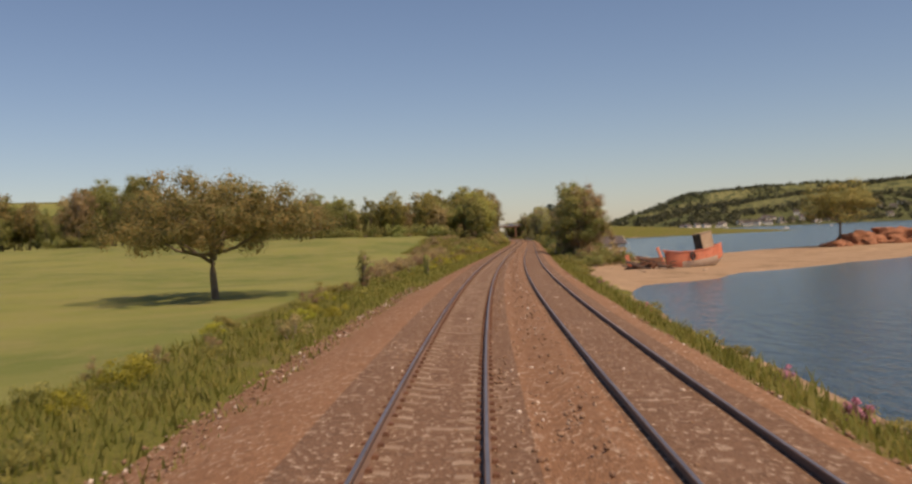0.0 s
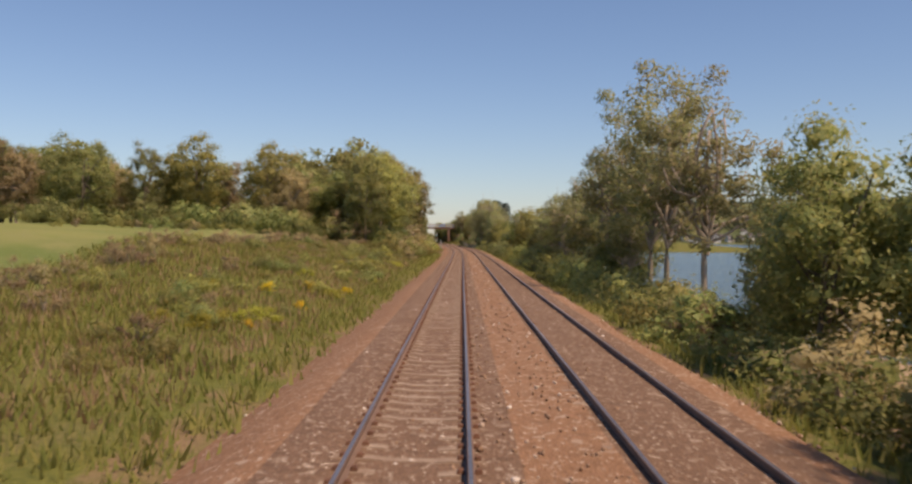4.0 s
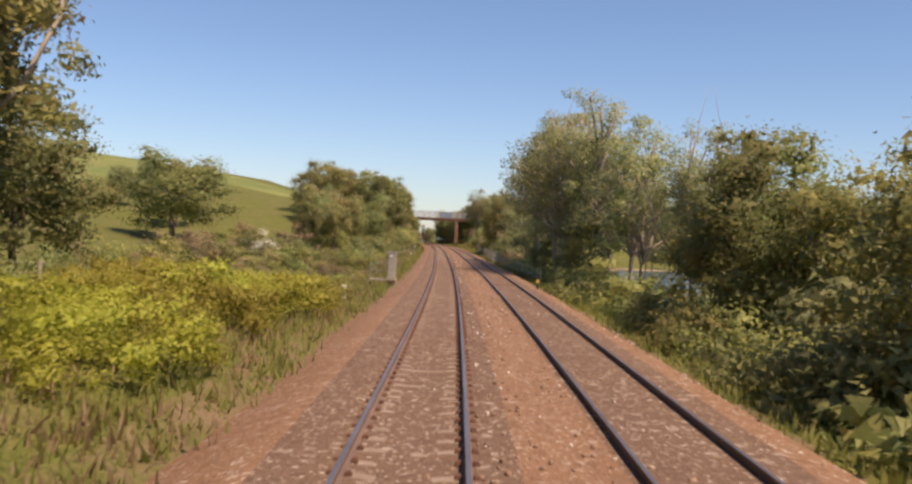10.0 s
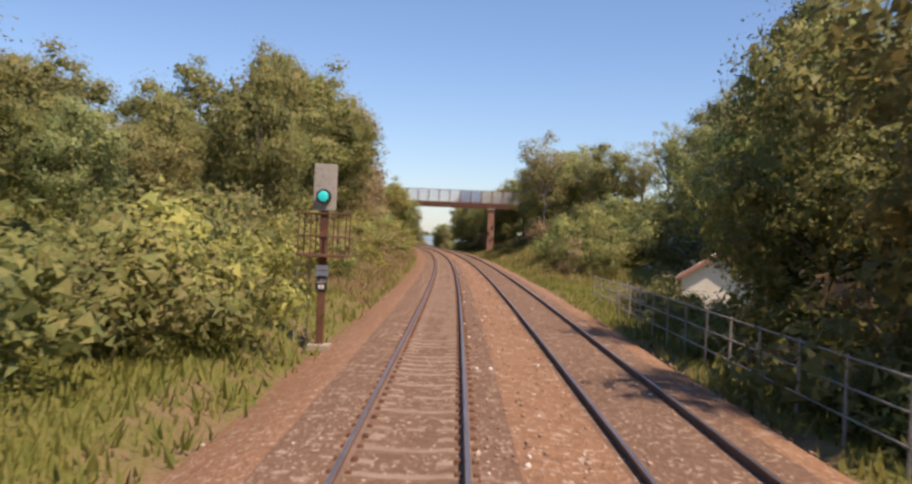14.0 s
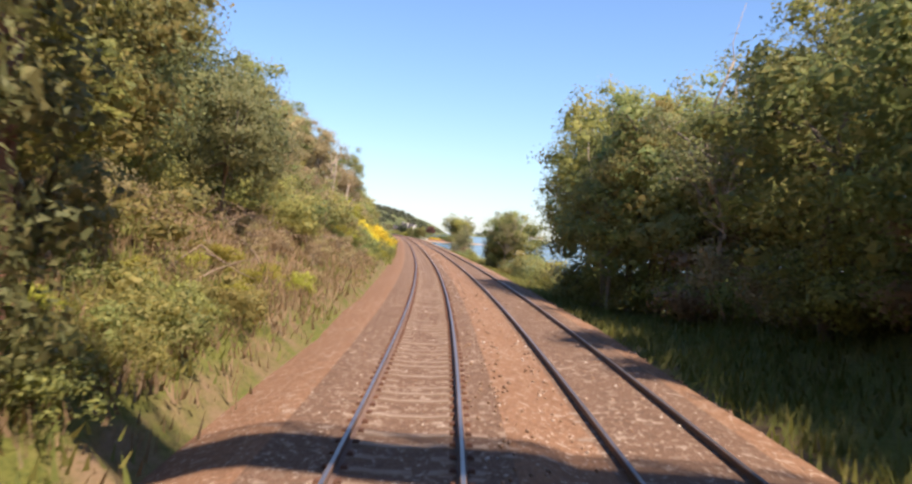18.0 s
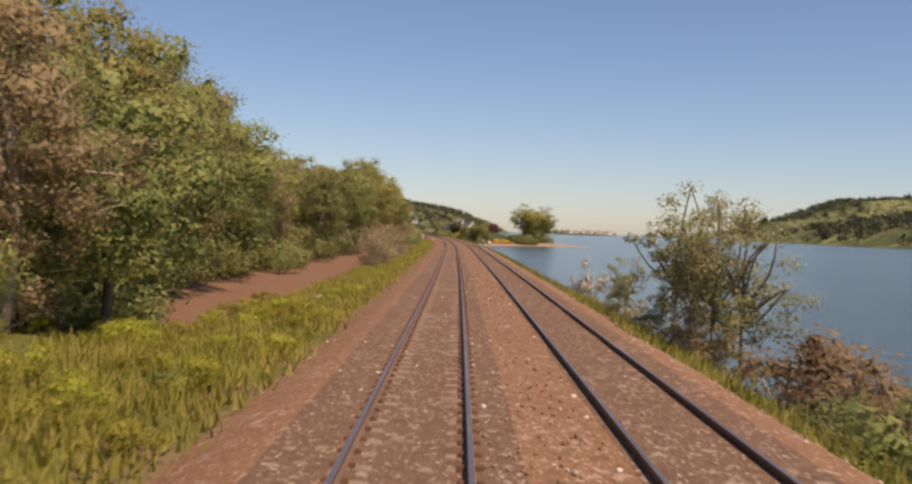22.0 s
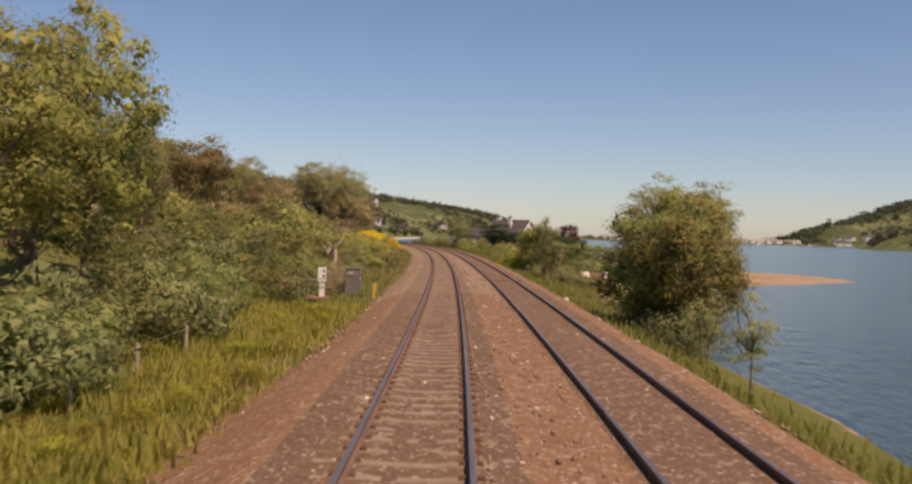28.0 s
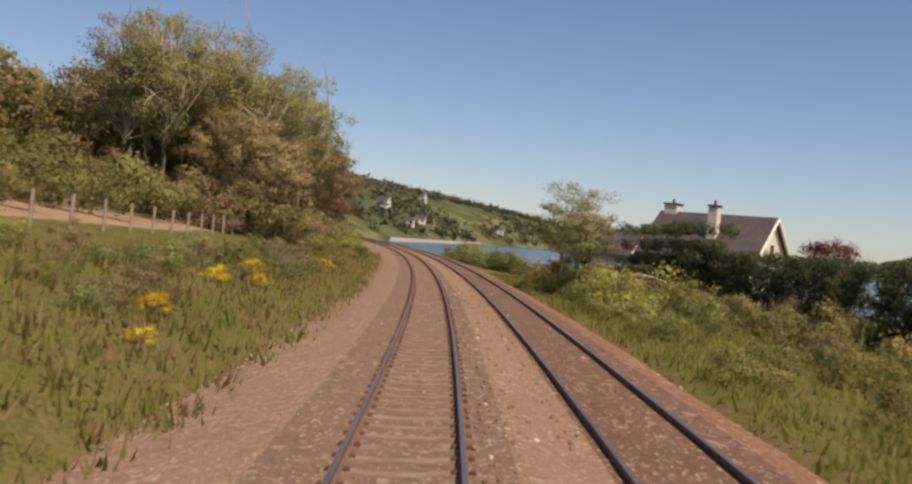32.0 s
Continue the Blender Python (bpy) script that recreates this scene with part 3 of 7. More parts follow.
def build_ballast():
    prof = [(-4.0, -0.95), (-3.5, -0.8), (-2.9, -0.55), (-2.3, -0.27), (-1.75, -0.135), (-0.95, -0.14), (-0.5, -0.172), (0.0, -0.176), (0.5, -0.172), (0.95, -0.14),
            (1.4, -0.13), (1.8, -0.14), (2.25, -0.14), (2.7, -0.13), (3.2, -0.11), (3.62, -0.11), (4.1, -0.11), (4.55, -0.13), (5.1, -0.14), (5.7, -0.22), (6.3, -0.6), (7.0, -1.1)]
    verts, faces = [], []
    n = len(prof)
    for i, s in enumerate(S_ALL):
        c = math.sin(cant_at(s))
        for u, z in prof:
            lift = c * (max(-1.6, min(1.6, u)) if u < 1.81 else (max(2.0, min(5.2, u)) - OTHER))
            if u < -2.4:
                lift *= 0.4
            rough = 0.03 * noise.noise(Vector((s * 0.7, u * 1.7, 0)))
            edge = 0.25 * noise.noise(Vector((s * 0.11, u * 0.2, 4.0))) if u < -2 or u > 5.5 else 0
            if u < -1.75:
                edge -= shoulder(s) * min(1.0, (-1.75 - u) / 1.5)
            verts.append(at(s, u + edge, z + lift + rough))
    for i in range(len(S_ALL) - 1):
        for j in range(n - 1):
            faces.append((i * n + j, i * n + j + 1, (i + 1) * n + j + 1, (i + 1) * n + j))
    me = mesh_from("ballast", verts, faces, M_BALLAST, True)
    me.materials.append(M_BALLASTOLD)
    me.materials.append(M_BALLASTPALE)
    me.materials.append(M_BALLASTMID)
    mi = []
    for i in range(len(S_ALL) - 1):
        for j in range(n - 1):
            mi.append((3 if 4 <= j <= 9 else 2) if S_ALL[i] > 985 and j < 13 else 1 if 4 <= j <= 9 or 13 <= j <= 17 else 0)
    me.polygons.foreach_set("material_index", mi)
    tagged(new("ballast", me), "rust-brown stone ballast with pale chips", "track bed", kind="structure")


build_ballast()

RAIL_SIDE = [(-0.07, -0.16), (0.07, -0.16), (0.07, -0.148), (0.012, -0.125), (0.012, -0.05), (0.036, -0.036), (0.036, -0.012), (0.033, -0.004),
             (-0.033, -0.004), (-0.036, -0.012), (-0.036, -0.036), (-0.012, -0.05), (-0.012, -0.125), (-0.07, -0.148)]
for middle, word in ((0.0, "left-hand"), (OTHER, "right-hand")):
    track = thing("railway_track", "pair of rust-sided steel rails with polished tops on concrete sleepers", "railway track", "two tracks")
    for side in (-0.7525, 0.7525):
        prof = [(u + side, z) for u, z in RAIL_SIDE]
        rail = part("rail", extrude_along("rail", prof, S_ALL, middle, M_RAIL), M_RAIL, track)
        top = [(side - 0.024, -0.0045), (side + 0.024, -0.0045), (side + 0.024, 0.0), (side - 0.024, 0.0)]
        part("running_surface", extrude_along("running_surface", top, S_ALL, middle, M_RAILTOP), M_RAILTOP, rail, "polished running surface")

# ---------------------------------------------------------------- plants
def leaf_mesh(name, blobs, per, size, material, rng, up=0.25, long=0.6, droop=0.0, core=0.0):
    """Many small folded leaves round a set of clumps (x, y, z, radius)."""
    b = np.array(blobs, float)
    n = len(b) * per
    idx = np.repeat(np.arange(len(b)), per)
    d = rng.normal(size=(n, 3))
    d /= np.linalg.norm(d, axis=1)[:, None]
    r = b[idx, 3] * ((0.62 + 0.55 * rng.random(n)) if core else (0.45 + 0.6 * rng.random(n) ** 0.7))
    c = b[idx, :3] + d * r[:, None] * np.array([1, 1, 0.8])
    soft = d + np.array([0, 0, up + 0.35])
    mid = b[:, :3].mean(0)
    out = c - mid
    soft += 0.8 * out / (np.linalg.norm(out, axis=1)[:, None] + 1e-6)
    soft += rng.normal(size=(n, 3)) * 0.3
    nrm = d + rng.normal(size=(n, 3)) * 0.5
    nrm[:, 2] += up
    nrm /= np.linalg.norm(nrm, axis=1)[:, None]
    t = np.cross(nrm, rng.normal(size=(n, 3)))
    t[:, 2] -= droop
    t /= np.linalg.norm(t, axis=1)[:, None] + 1e-9
    w = np.cross(nrm, t)
    sz = size * (0.6 + 0.8 * rng.random(n))[:, None]
    v = np.empty((n, 3, 3))
    v[:, 0] = c + t * sz * 1.2
    v[:, 1] = c - t * sz + w * sz * long
    v[:, 2] = c - t * sz - w * sz * long
    v = v.reshape(-1, 3)
    if core:
        # larger, darker-lying sprays fill the inside of each clump
        q = np.repeat(np.arange(len(b)), 34)
        m = len(q)
        d = rng.normal(size=(m, 3))
        d /= np.linalg.norm(d, axis=1)[:, None]
        c = b[q, :3] + d * (b[q, 3] * core * (0.3 + 0.7 * rng.random(m)))[:, None] * np.array([1, 1, 0.8])
        nrm = d + rng.normal(size=(m, 3)) * 0.3
        nrm /= np.linalg.norm(nrm, axis=1)[:, None]
        t = np.cross(nrm, rng.normal(size=(m, 3)))
        t /= np.linalg.norm(t, axis=1)[:, None] + 1e-9
        w = np.cross(nrm, t)
        sz = (b[q, 3] * rng.uniform(0.1, 0.19, m))[:, None]
        soft = np.concatenate([soft, d + 0.8 * (c - mid) / (np.linalg.norm(c - mid, axis=1)[:, None] + 1e-6)])
        v = np.concatenate([v, np.stack([c + t * sz, c - 0.6 * t * sz + w * sz, c - 0.6 * t * sz - w * sz], 1).reshape(-1, 3)])
    f = np.arange(len(v))
    n = len(f) // 3
    me = bpy.data.meshes.new(name)
    me.vertices.add(len(v))
    me.vertices.foreach_set("co", v.reshape(-1).astype(np.float32))
    me.loops.add(3 * n)
    me.loops.foreach_set("vertex_index", f.astype(np.int32))
    me.polygons.add(n)
    me.polygons.foreach_set("loop_start", np.arange(0, 3 * n, 3, dtype=np.int32))
    me.materials.append(material)
    me.update(calc_edges=True)
    # each leaf is shaded as a piece of its clump's round surface
    face = np.cross(v[1::3] - v[0::3], v[2::3] - v[0::3])
    soft /= np.linalg.norm(soft, axis=1)[:, None] + 1e-9
    soft *= np.sign((face * soft).sum(1))[:, None]
    me.normals_split_custom_set_from_vertices(np.repeat(soft, 3, axis=0).tolist())
    return me


def limb_mesh(name, limbs, material, sides=6):
    """Tapered, slightly bent limbs: each a list of (x, y, z, radius)."""
    verts, faces = [], []
    for limb in limbs:
        base = len(verts)
        m = len(limb)
        for k, (x, y, z, r) in enumerate(limb):
            a = Vector(limb[max(k - 1, 0)][:3])
            b = Vector(limb[min(k + 1, m - 1)][:3])
            q = (b - a).to_track_quat("Z", "Y").to_matrix()
            for j in range(sides):
                an = 2 * math.pi * j / sides
                verts.append(Vector((x, y, z)) + q @ Vector((math.cos(an) * r, math.sin(an) * r, 0)))
        for k in range(m - 1):
            for j in range(sides):
                j2 = (j + 1) % sides
                faces.append((base + k * sides + j, base + k * sides + j2, base + (k + 1) * sides + j2, base + (k + 1) * sides + j))
        faces.append(tuple(base + (m - 1) * sides + j for j in range(sides)))
    return mesh_from(name, verts, faces, material, True)


def bent(a, b, r0, r1, rng, bend=0.12, steps=4):
    a, b = np.array(a, float), np.array(b, float)
    ln = np.linalg.norm(b - a)
    out = []
    off = rng.normal(size=3) * bend * ln
    for k in range(steps + 1):
        u = k / steps
        p = a + (b - a) * u + off * math.sin(math.pi * u) * 0.5
        out.append((*p, r0 + (r1 - r0) * u))
    return out


PROTOS = []


def tree_proto(name, label, leaf, bark, seed, crown=(3.4, 3.4, 3.6), mid=6.2, clumps=46, per=58, size=0.27, clump_r=(0.75, 1.25), trunk_r=0.17,
               lean=0.0, limbs=8, shell=0.55, category="tree", fork=2.6, flat=1.0, twigs=0, core=0.7):
    """A tree about 10 m high: trunk with limbs, and a crown of leaf clumps with gaps."""
    rng = np.random.default_rng(seed)
    root = thing(name, label, category)
    PROTOS.append(root)
    blobs = []
    while len(blobs) < clumps:
        d = rng.normal(size=3)
        d /= np.linalg.norm(d)
        if d[2] < -0.75:
            continue
        k = shell + (1.05 - shell) * rng.random()
        k *= 0.82 + 0.3 * noise.noise(Vector((d[0] * 1.7 + seed, d[1] * 1.7, d[2] * 1.7)))
        x, y, z = d[0] * crown[0] * k, d[1] * crown[1] * k, mid + d[2] * crown[2] * k * flat
        if z < 0.5:
            continue
        blobs.append((x + lean * z * 0.1, y, z, rng.uniform(*clump_r)))
    ls = [bent((0, 0, -0.6), (lean * 0.1 * mid, 0, mid + 0.3 * crown[2]), trunk_r, trunk_r * 0.35, rng, 0.06, 6)]
    for k in range(limbs):
        b = blobs[(k * 5) % len(blobs)]
        z0 = fork + rng.random() * (mid - fork)
        ls.append(bent((lean * 0.1 * z0, 0, z0), b[:3], trunk_r * 0.5, 0.03, rng, 0.18, 4))
    for k in range(twigs):
        b = blobs[int(rng.integers(len(blobs)))]
        e = np.array(b[:3]) + rng.normal(size=3) * 0.45 + np.array([0, 0, 0.5])
        ls.append(bent(b[:3], e, 0.018, 0.006, rng, 0.2, 2))
    part("trunk", limb_mesh("trunk", ls, bark), bark, root)
    part("crown", leaf_mesh("crown", blobs, int(per * 1.7), size * 0.78, leaf, rng, core=core), leaf, root)
    return root


def shrub_proto(name, label, leaf, seed, spread=(1.6, 1.6, 1.5), clumps=20, per=60, size=0.13, clump_r=(0.4, 0.75), category="bush", stems=6, bark=None, base=0.3, up=0.25, droop=0.0, long=0.6, core=0.7):
    """A bush about 2.5 m high that reaches the ground."""
    rng = np.random.default_rng(seed)
    blobs = []
    for k in range(clumps):
        d = rng.normal(size=3)
        d /= np.linalg.norm(d)
        q = 0.45 + 0.55 * rng.random()
        blobs.append((d[0] * spread[0] * q, d[1] * spread[1] * q, base + abs(d[2]) * spread[2] * q, rng.uniform(*clump_r)))
    bark = bark or M_BARK
    ls = [bent((b[0] * 0.15, b[1] * 0.15, -0.2), b[:3], 0.035, 0.012, rng, 0.15, 3) for b in blobs[:stems]]
    root = tagged(new(name, leaf_mesh(name, blobs, int(per * 1.6), size * 0.8, leaf, rng, up, long, droop, core)), label, category)
    PROTOS.append(root)
    if stems > 6:
        tagged(part("twig", limb_mesh("twig", ls, bark, 5), bark, root), "thin bare twigs", kind="stuff")
    return root


USED = set()


def plant(proto, s, lat, h, w=None, turn=None, ref=10.0, sink=0.0, label=""):
    """Sets a copy of a plant on the ground, h metres high and w times as wide as it is by nature."""
    k = h / ref
    w = k if w is None else k * w
    z = max(ground_z(s, lat), -9) - sink
    m = put(s, lat, z, random.uniform(0, 360) if turn is None else turn, w, w, k)
    if proto.name not in USED:
        USED.add(proto.name)
        proto.matrix_basis = m
        ob = proto
    else:
        proto_s = proto.scale.copy()
        ob = copy_thing(proto, m @ Matrix.Diagonal((1 / proto_s[0], 1 / proto_s[1], 1 / proto_s[2], 1)))
    if label:
        ob["label"] = label
    return ob


def row(protos, s0, s1, lat0, lat1, n, h0, h1, w0=0.9, w1=1.3, ref=10.0, sink=0.0, group="", dry=True):
    """n plants strewn over a strip beside the line."""
    rnd = random.Random(int(s0 * 1000 + lat0 * 37 + len(protos)))
    for k in range(n):
        s = s0 + (s1 - s0) * (k + rnd.random()) / n
        lat = rnd.uniform(lat0, lat1)
        kind, h, w, turn = rnd.choice(protos), rnd.uniform(h0, h1), rnd.uniform(w0, w1), rnd.uniform(0, 360)
        if dry and ground_z(s, lat) < WATER - 0.25:
            continue
        if h > 10.5 and ref == 10.0:
            kind = rnd.choice(TALL.get(kind.name.split(".")[0], [kind]))
        ob = plant(kind, s, lat, h, w, turn, ref, sink)
        if group:
            ob["group"] = group



def conifer_proto(name, label, leaf, bark, seed):
    """A cedar-like conifer about 10 m high: a straight trunk with flat, layered boughs."""
    rng = np.random.default_rng(seed)
    root = thing(name, label, "tree")
    PROTOS.append(root)
    ls = [bent((0, 0, -0.6), (0, 0, 9.8), 0.22, 0.03, rng, 0.02, 6)]
    blobs = []
    for tier in range(17):
        z = 1.0 + 8.8 * tier / 16
        reach = 0.35 + 2.9 * (1 - (z / 10.4) ** 1.6)
        for k in range(7):
            a = 2 * math.pi * (k + rng.random()) / 7
            r = reach * rng.uniform(0.7, 1.1)
            tip = np.array([math.cos(a) * r, math.sin(a) * r, z + rng.uniform(-0.25, 0.2)])
            ls.append(bent((0, 0, z), tip, 0.05, 0.012, rng, 0.05, 3))
            for u in (0.4, 0.6, 0.8, 1.0):
                blobs.append((tip[0] * u, tip[1] * u, z + (tip[2] - z) * u, 0.34))
    part("trunk", limb_mesh("trunk", ls, bark, 5), bark, root)
    part("crown", leaf_mesh("crown", blobs, 16, 0.13, leaf, rng, 0.9, 0.35), leaf, root)
    return root


OAKS = [tree_proto("oak_tree", "round-crowned oak in olive-green summer leaf", M_OAK, M_BARK, 10 + k, (4.2, 4.2, 3.7), 5.7, 84, 76, 0.092, shell=0.42) for k in range(3)]
ASHES = [tree_proto("ash_tree", "tall ash with an airy green crown and bare limbs showing", M_ASH, M_PALEBARK, 20 + k, (2.7, 2.7, 4.3), 5.7, 60, 62, 0.085, (0.35, 0.75), 0.13, limbs=26, shell=0.3, twigs=18, core=0.0) for k in range(3)]
WOODS = [tree_proto("woodland_tree", "dense green broad-leaved tree with leaves down to the ground", M_WOOD, M_BARK, 30 + k, (3.1, 3.1, 5.0), 4.5, 80, 64, 0.09) for k in range(4)]
BROWNS = [tree_proto("sallow_tree", "brownish-green tree with thin pale stems", M_BROWN, M_PALEBARK, 40 + k, (2.8, 2.8, 5.0), 4.4, 78, 62, 0.085, (0.5, 1.0), limbs=16, shell=0.35, twigs=30, core=0.66) for k in range(3)]
DARKS = [tree_proto("sycamore_tree", "dark green sycamore casting shade on the line", M_DUSK, M_BARK, 50 + k, (3.4, 3.4, 4.7), 4.9, 80, 64, 0.09) for k in range(3)]
PINES = [tree_proto("pine_tree", "tall pine with a bare pale trunk and high crown", M_OAK, M_PALEBARK, 60 + k, (1.9, 1.9, 4.4), 5.6, 66, 70, 0.075, (0.4, 0.8), 0.1, limbs=10, shell=0.3, fork=2.4, twigs=24) for k in range(3)]
COPPER = tree_proto("copper_beech", "purple-leaved copper beech among green trees", M_COPPER, M_BARK, 70, (3.8, 3.8, 4.4), 5.4, 74, 60, 0.11)
LIGHTS = [tree_proto("lime_tree", "bright green tree in fresh leaf", M_BRAMBLE, M_BARK, 75 + k, (3.0, 3.0, 4.5), 5.0, 70, 64, 0.09) for k in range(2)]
BACKS = [tree_proto("hill_tree", "olive-green tree standing back from the line", (M_WOOD, M_BROWN, M_OAK)[k], M_BARK, 180 + k, (3.3, 3.3, 4.6), 4.9, 54, 26, 0.2, limbs=4) for k in range(3)]
CEDAR = conifer_proto("cedar_tree", "dark blue-green cedar with layered boughs", M_NEEDLE, M_BARK, 190)
BUSHES = [shrub_proto(("elder_bush", "hazel_bush", "blackthorn_bush")[k], "olive-green scrub bush on the bank", M_WOOD, 80 + k, clumps=18, per=52, size=0.062) for k in range(3)]
DBUSHES = [shrub_proto(("dark_bush", "laurel_bush", "holly_bush")[k], "dark green bush in shade beside the track", M_DUSK, 90 + k, clumps=18, per=52, size=0.065) for k in range(3)]
BRAMBLES = [shrub_proto(("bramble", "dogwood_bush", "fern_clump")[k], "low bright green bramble thicket", M_BRAMBLE, 100 + k, (1.9, 1.9, 1.7), 18, 52, 0.062) for k in range(3)]
FRESH = [shrub_proto(("fresh_bush", "bracken_mound")[k], "bright yellow-green bracken and bramble mound", M_FRESH, 110 + k, (2.0, 2.0, 1.8), 18, 52, 0.065) for k in range(2)]
BRUSH = [shrub_proto(("brushwood", "withy_scrub")[k], "brownish half-bare scrub with thin stems", M_BROWN, 120 + k, (1.5, 1.5, 1.9), 16, 46, 0.06, (0.35, 0.65), stems=16, bark=M_PALEBARK, core=0.6) for k in range(2)]
GORSE = [shrub_proto("gorse_bush", "gorse bush covered in yellow flowers", M_GORSE, 130 + k, (1.5, 1.5, 1.7), 26, 50, 0.055, (0.3, 0.55)) for k in range(2)]
VALERIAN = shrub_proto("valerian", "clump of pink valerian at the water's edge", M_PINK, 140, (0.9, 0.9, 1.9), 14, 30, 0.12, (0.2, 0.4))
MAY = shrub_proto("hawthorn_bush", "hawthorn bush with white blossom", M_WHITE, 150, (1.3, 1.3, 1.9), 18, 40, 0.06, (0.3, 0.6), stems=14)


def coppice_proto(seed):
    """A stool of thin pale stems about 2.5 m high with few leaves."""
    rng = np.random.default_rng(seed)
    root = thing("coppice", "thin pale stems with a few brown-green leaves", "bush")
    PROTOS.append(root)
    blobs = []
    for k in range(9):
        a = rng.uniform(0, 2 * math.pi)
        r = rng.uniform(0.3, 1.2)
        top = (math.cos(a) * r, math.sin(a) * r, rng.uniform(1.3, 2.5))
        part("stem", limb_mesh("stem", [bent((top[0] * 0.25, top[1] * 0.25, -0.2), top, 0.017, 0.006, rng, 0.14, 4)], M_PALEBARK, 5), M_PALEBARK, root)
        blobs += [(top[0], top[1], top[2], 0.32), (top[0] * 0.7, top[1] * 0.7, top[2] * 0.75, 0.28)]
    part("foliage", leaf_mesh("foliage", blobs, 22, 0.045, M_BROWN, rng), M_BROWN, root)
    return root


STEMS = [coppice_proto(170)]
THIN = [tree_proto("sapling", "thin young tree with sparse leaves at the water's edge", M_ASH, M_BARK, 160 + k, (2.2, 2.2, 5.2), 4.5, 50, 44, 0.085, (0.32, 0.62), 0.09, limbs=18, shell=0.2, twigs=12, core=0.0) for k in range(2)]

TALL = {"woodland_tree": [tree_proto("woodland_tree", "tall dense broad-leaved tree with leaves down to the ground", M_WOOD, M_BARK, 230 + k, (3.1, 3.1, 5.0), 4.5, 124, 62, 0.064, (0.55, 0.95)) for k in range(2)],
        "sallow_tree": [tree_proto("sallow_tree", "tall brownish-green tree with thin pale stems", M_BROWN, M_PALEBARK, 240 + k, (2.8, 2.8, 5.0), 4.4, 116, 60, 0.06, (0.42, 0.8), limbs=16, shell=0.35, twigs=30, core=0.66) for k in range(2)],
        "ash_tree": [tree_proto("ash_tree", "tall ash with an airy green crown and bare limbs showing", M_ASH, M_PALEBARK, 250 + k, (2.6, 2.6, 4.2), 5.7, 92, 56, 0.062, (0.32, 0.62), 0.11, limbs=30, shell=0.3, twigs=24, core=0.0) for k in range(2)],
        "lime_tree": [tree_proto("lime_tree", "tall bright green tree in fresh leaf", M_BRAMBLE, M_BARK, 260, (3.0, 3.0, 4.6), 4.9, 112, 62, 0.062, (0.55, 0.95))]}


def lavish(kinds, rows, ref, group):
    """Strews several strips of one mix: rows of s0, s1, lat0, lat1, number, least and most height."""
    for s0, s1, a, b, n, h0, h1 in rows:
        row(kinds, s0, s1, a, b, n, h0, h1, 0.9, 1.35, ref, 0.0, group)


# -- left of the line: the field
FIELD_OAK = tree_proto("oak_tree", "lone wide-crowned oak", M_OAK, M_BARK, 16, (9.6, 9.6, 3.9), 6.4, 270, 92, 0.085, (0.8, 1.3), 0.34, limbs=26, shell=0.45, fork=2.4, core=0.8)
plant(FIELD_OAK, 62, -18.8, 8.8, 1.0, 40, label="lone wide-crowned oak at the edge of a green field")
lavish(BRUSH, ((84, 150, -12.2, -10.8, 64, 1.1, 1.7), (150, 234, -16.4, -14.8, 54, 0.7, 1.3)), 2.5, "low hedge along the field")
lavish(BRUSH + BUSHES + BRAMBLES, ((158, 236, -15, -9.6, 34, 0.5, 1.2), (214, 236, -40, -16, 12, 1.0, 1.8)), 2.5, "rough growth on the bank")
lavish(BRAMBLES + BUSHES, ((150, 240, -9.5, -5.5, 36, 0.6, 1.4),), 2.5, "growth on the verge")
lavish(FRESH + BRUSH + BRAMBLES, ((-5, 170, -11.0, -5.6, 84, 0.5, 1.15),), 2.5, "growth on the verge")
lavish(FRESH, ((160, 240, -8, -5, 10, 0.5, 1.0),), 2.5, "growth on the verge")
for s, lat, h in ((177, -5.2, 0.7), (174.4, -6.6, 0.8), (167, -5.8, 0.6), (171, -8.0, 0.7), (160, -6.2, 0.5)):
    plant(GORSE[0], s, lat, h, 0.9, ref=2.5, label="yellow-flowered broom bush in the grass")
lavish(WOODS + LIGHTS + WOODS + BROWNS, ((243, 262, -66, -14, 30, 10, 13.5), (238, 262, -150, -60, 20, 9.5, 12.5), (240, 260, -136, -104, 10, 19, 22)), 10, "treeline beyond the field")
lavish(BACKS, ((262, 300, -230, -55, 34, 11, 15), (240, 262, -230, -136, 16, 14, 18)), 10, "treeline beyond the field")
lavish(BUSHES, ((236, 248, -170, -12, 32, 3.0, 5.0), (232, 256, -56, -12, 34, 2.8, 4.6)), 2.5, "scrub below the treeline")
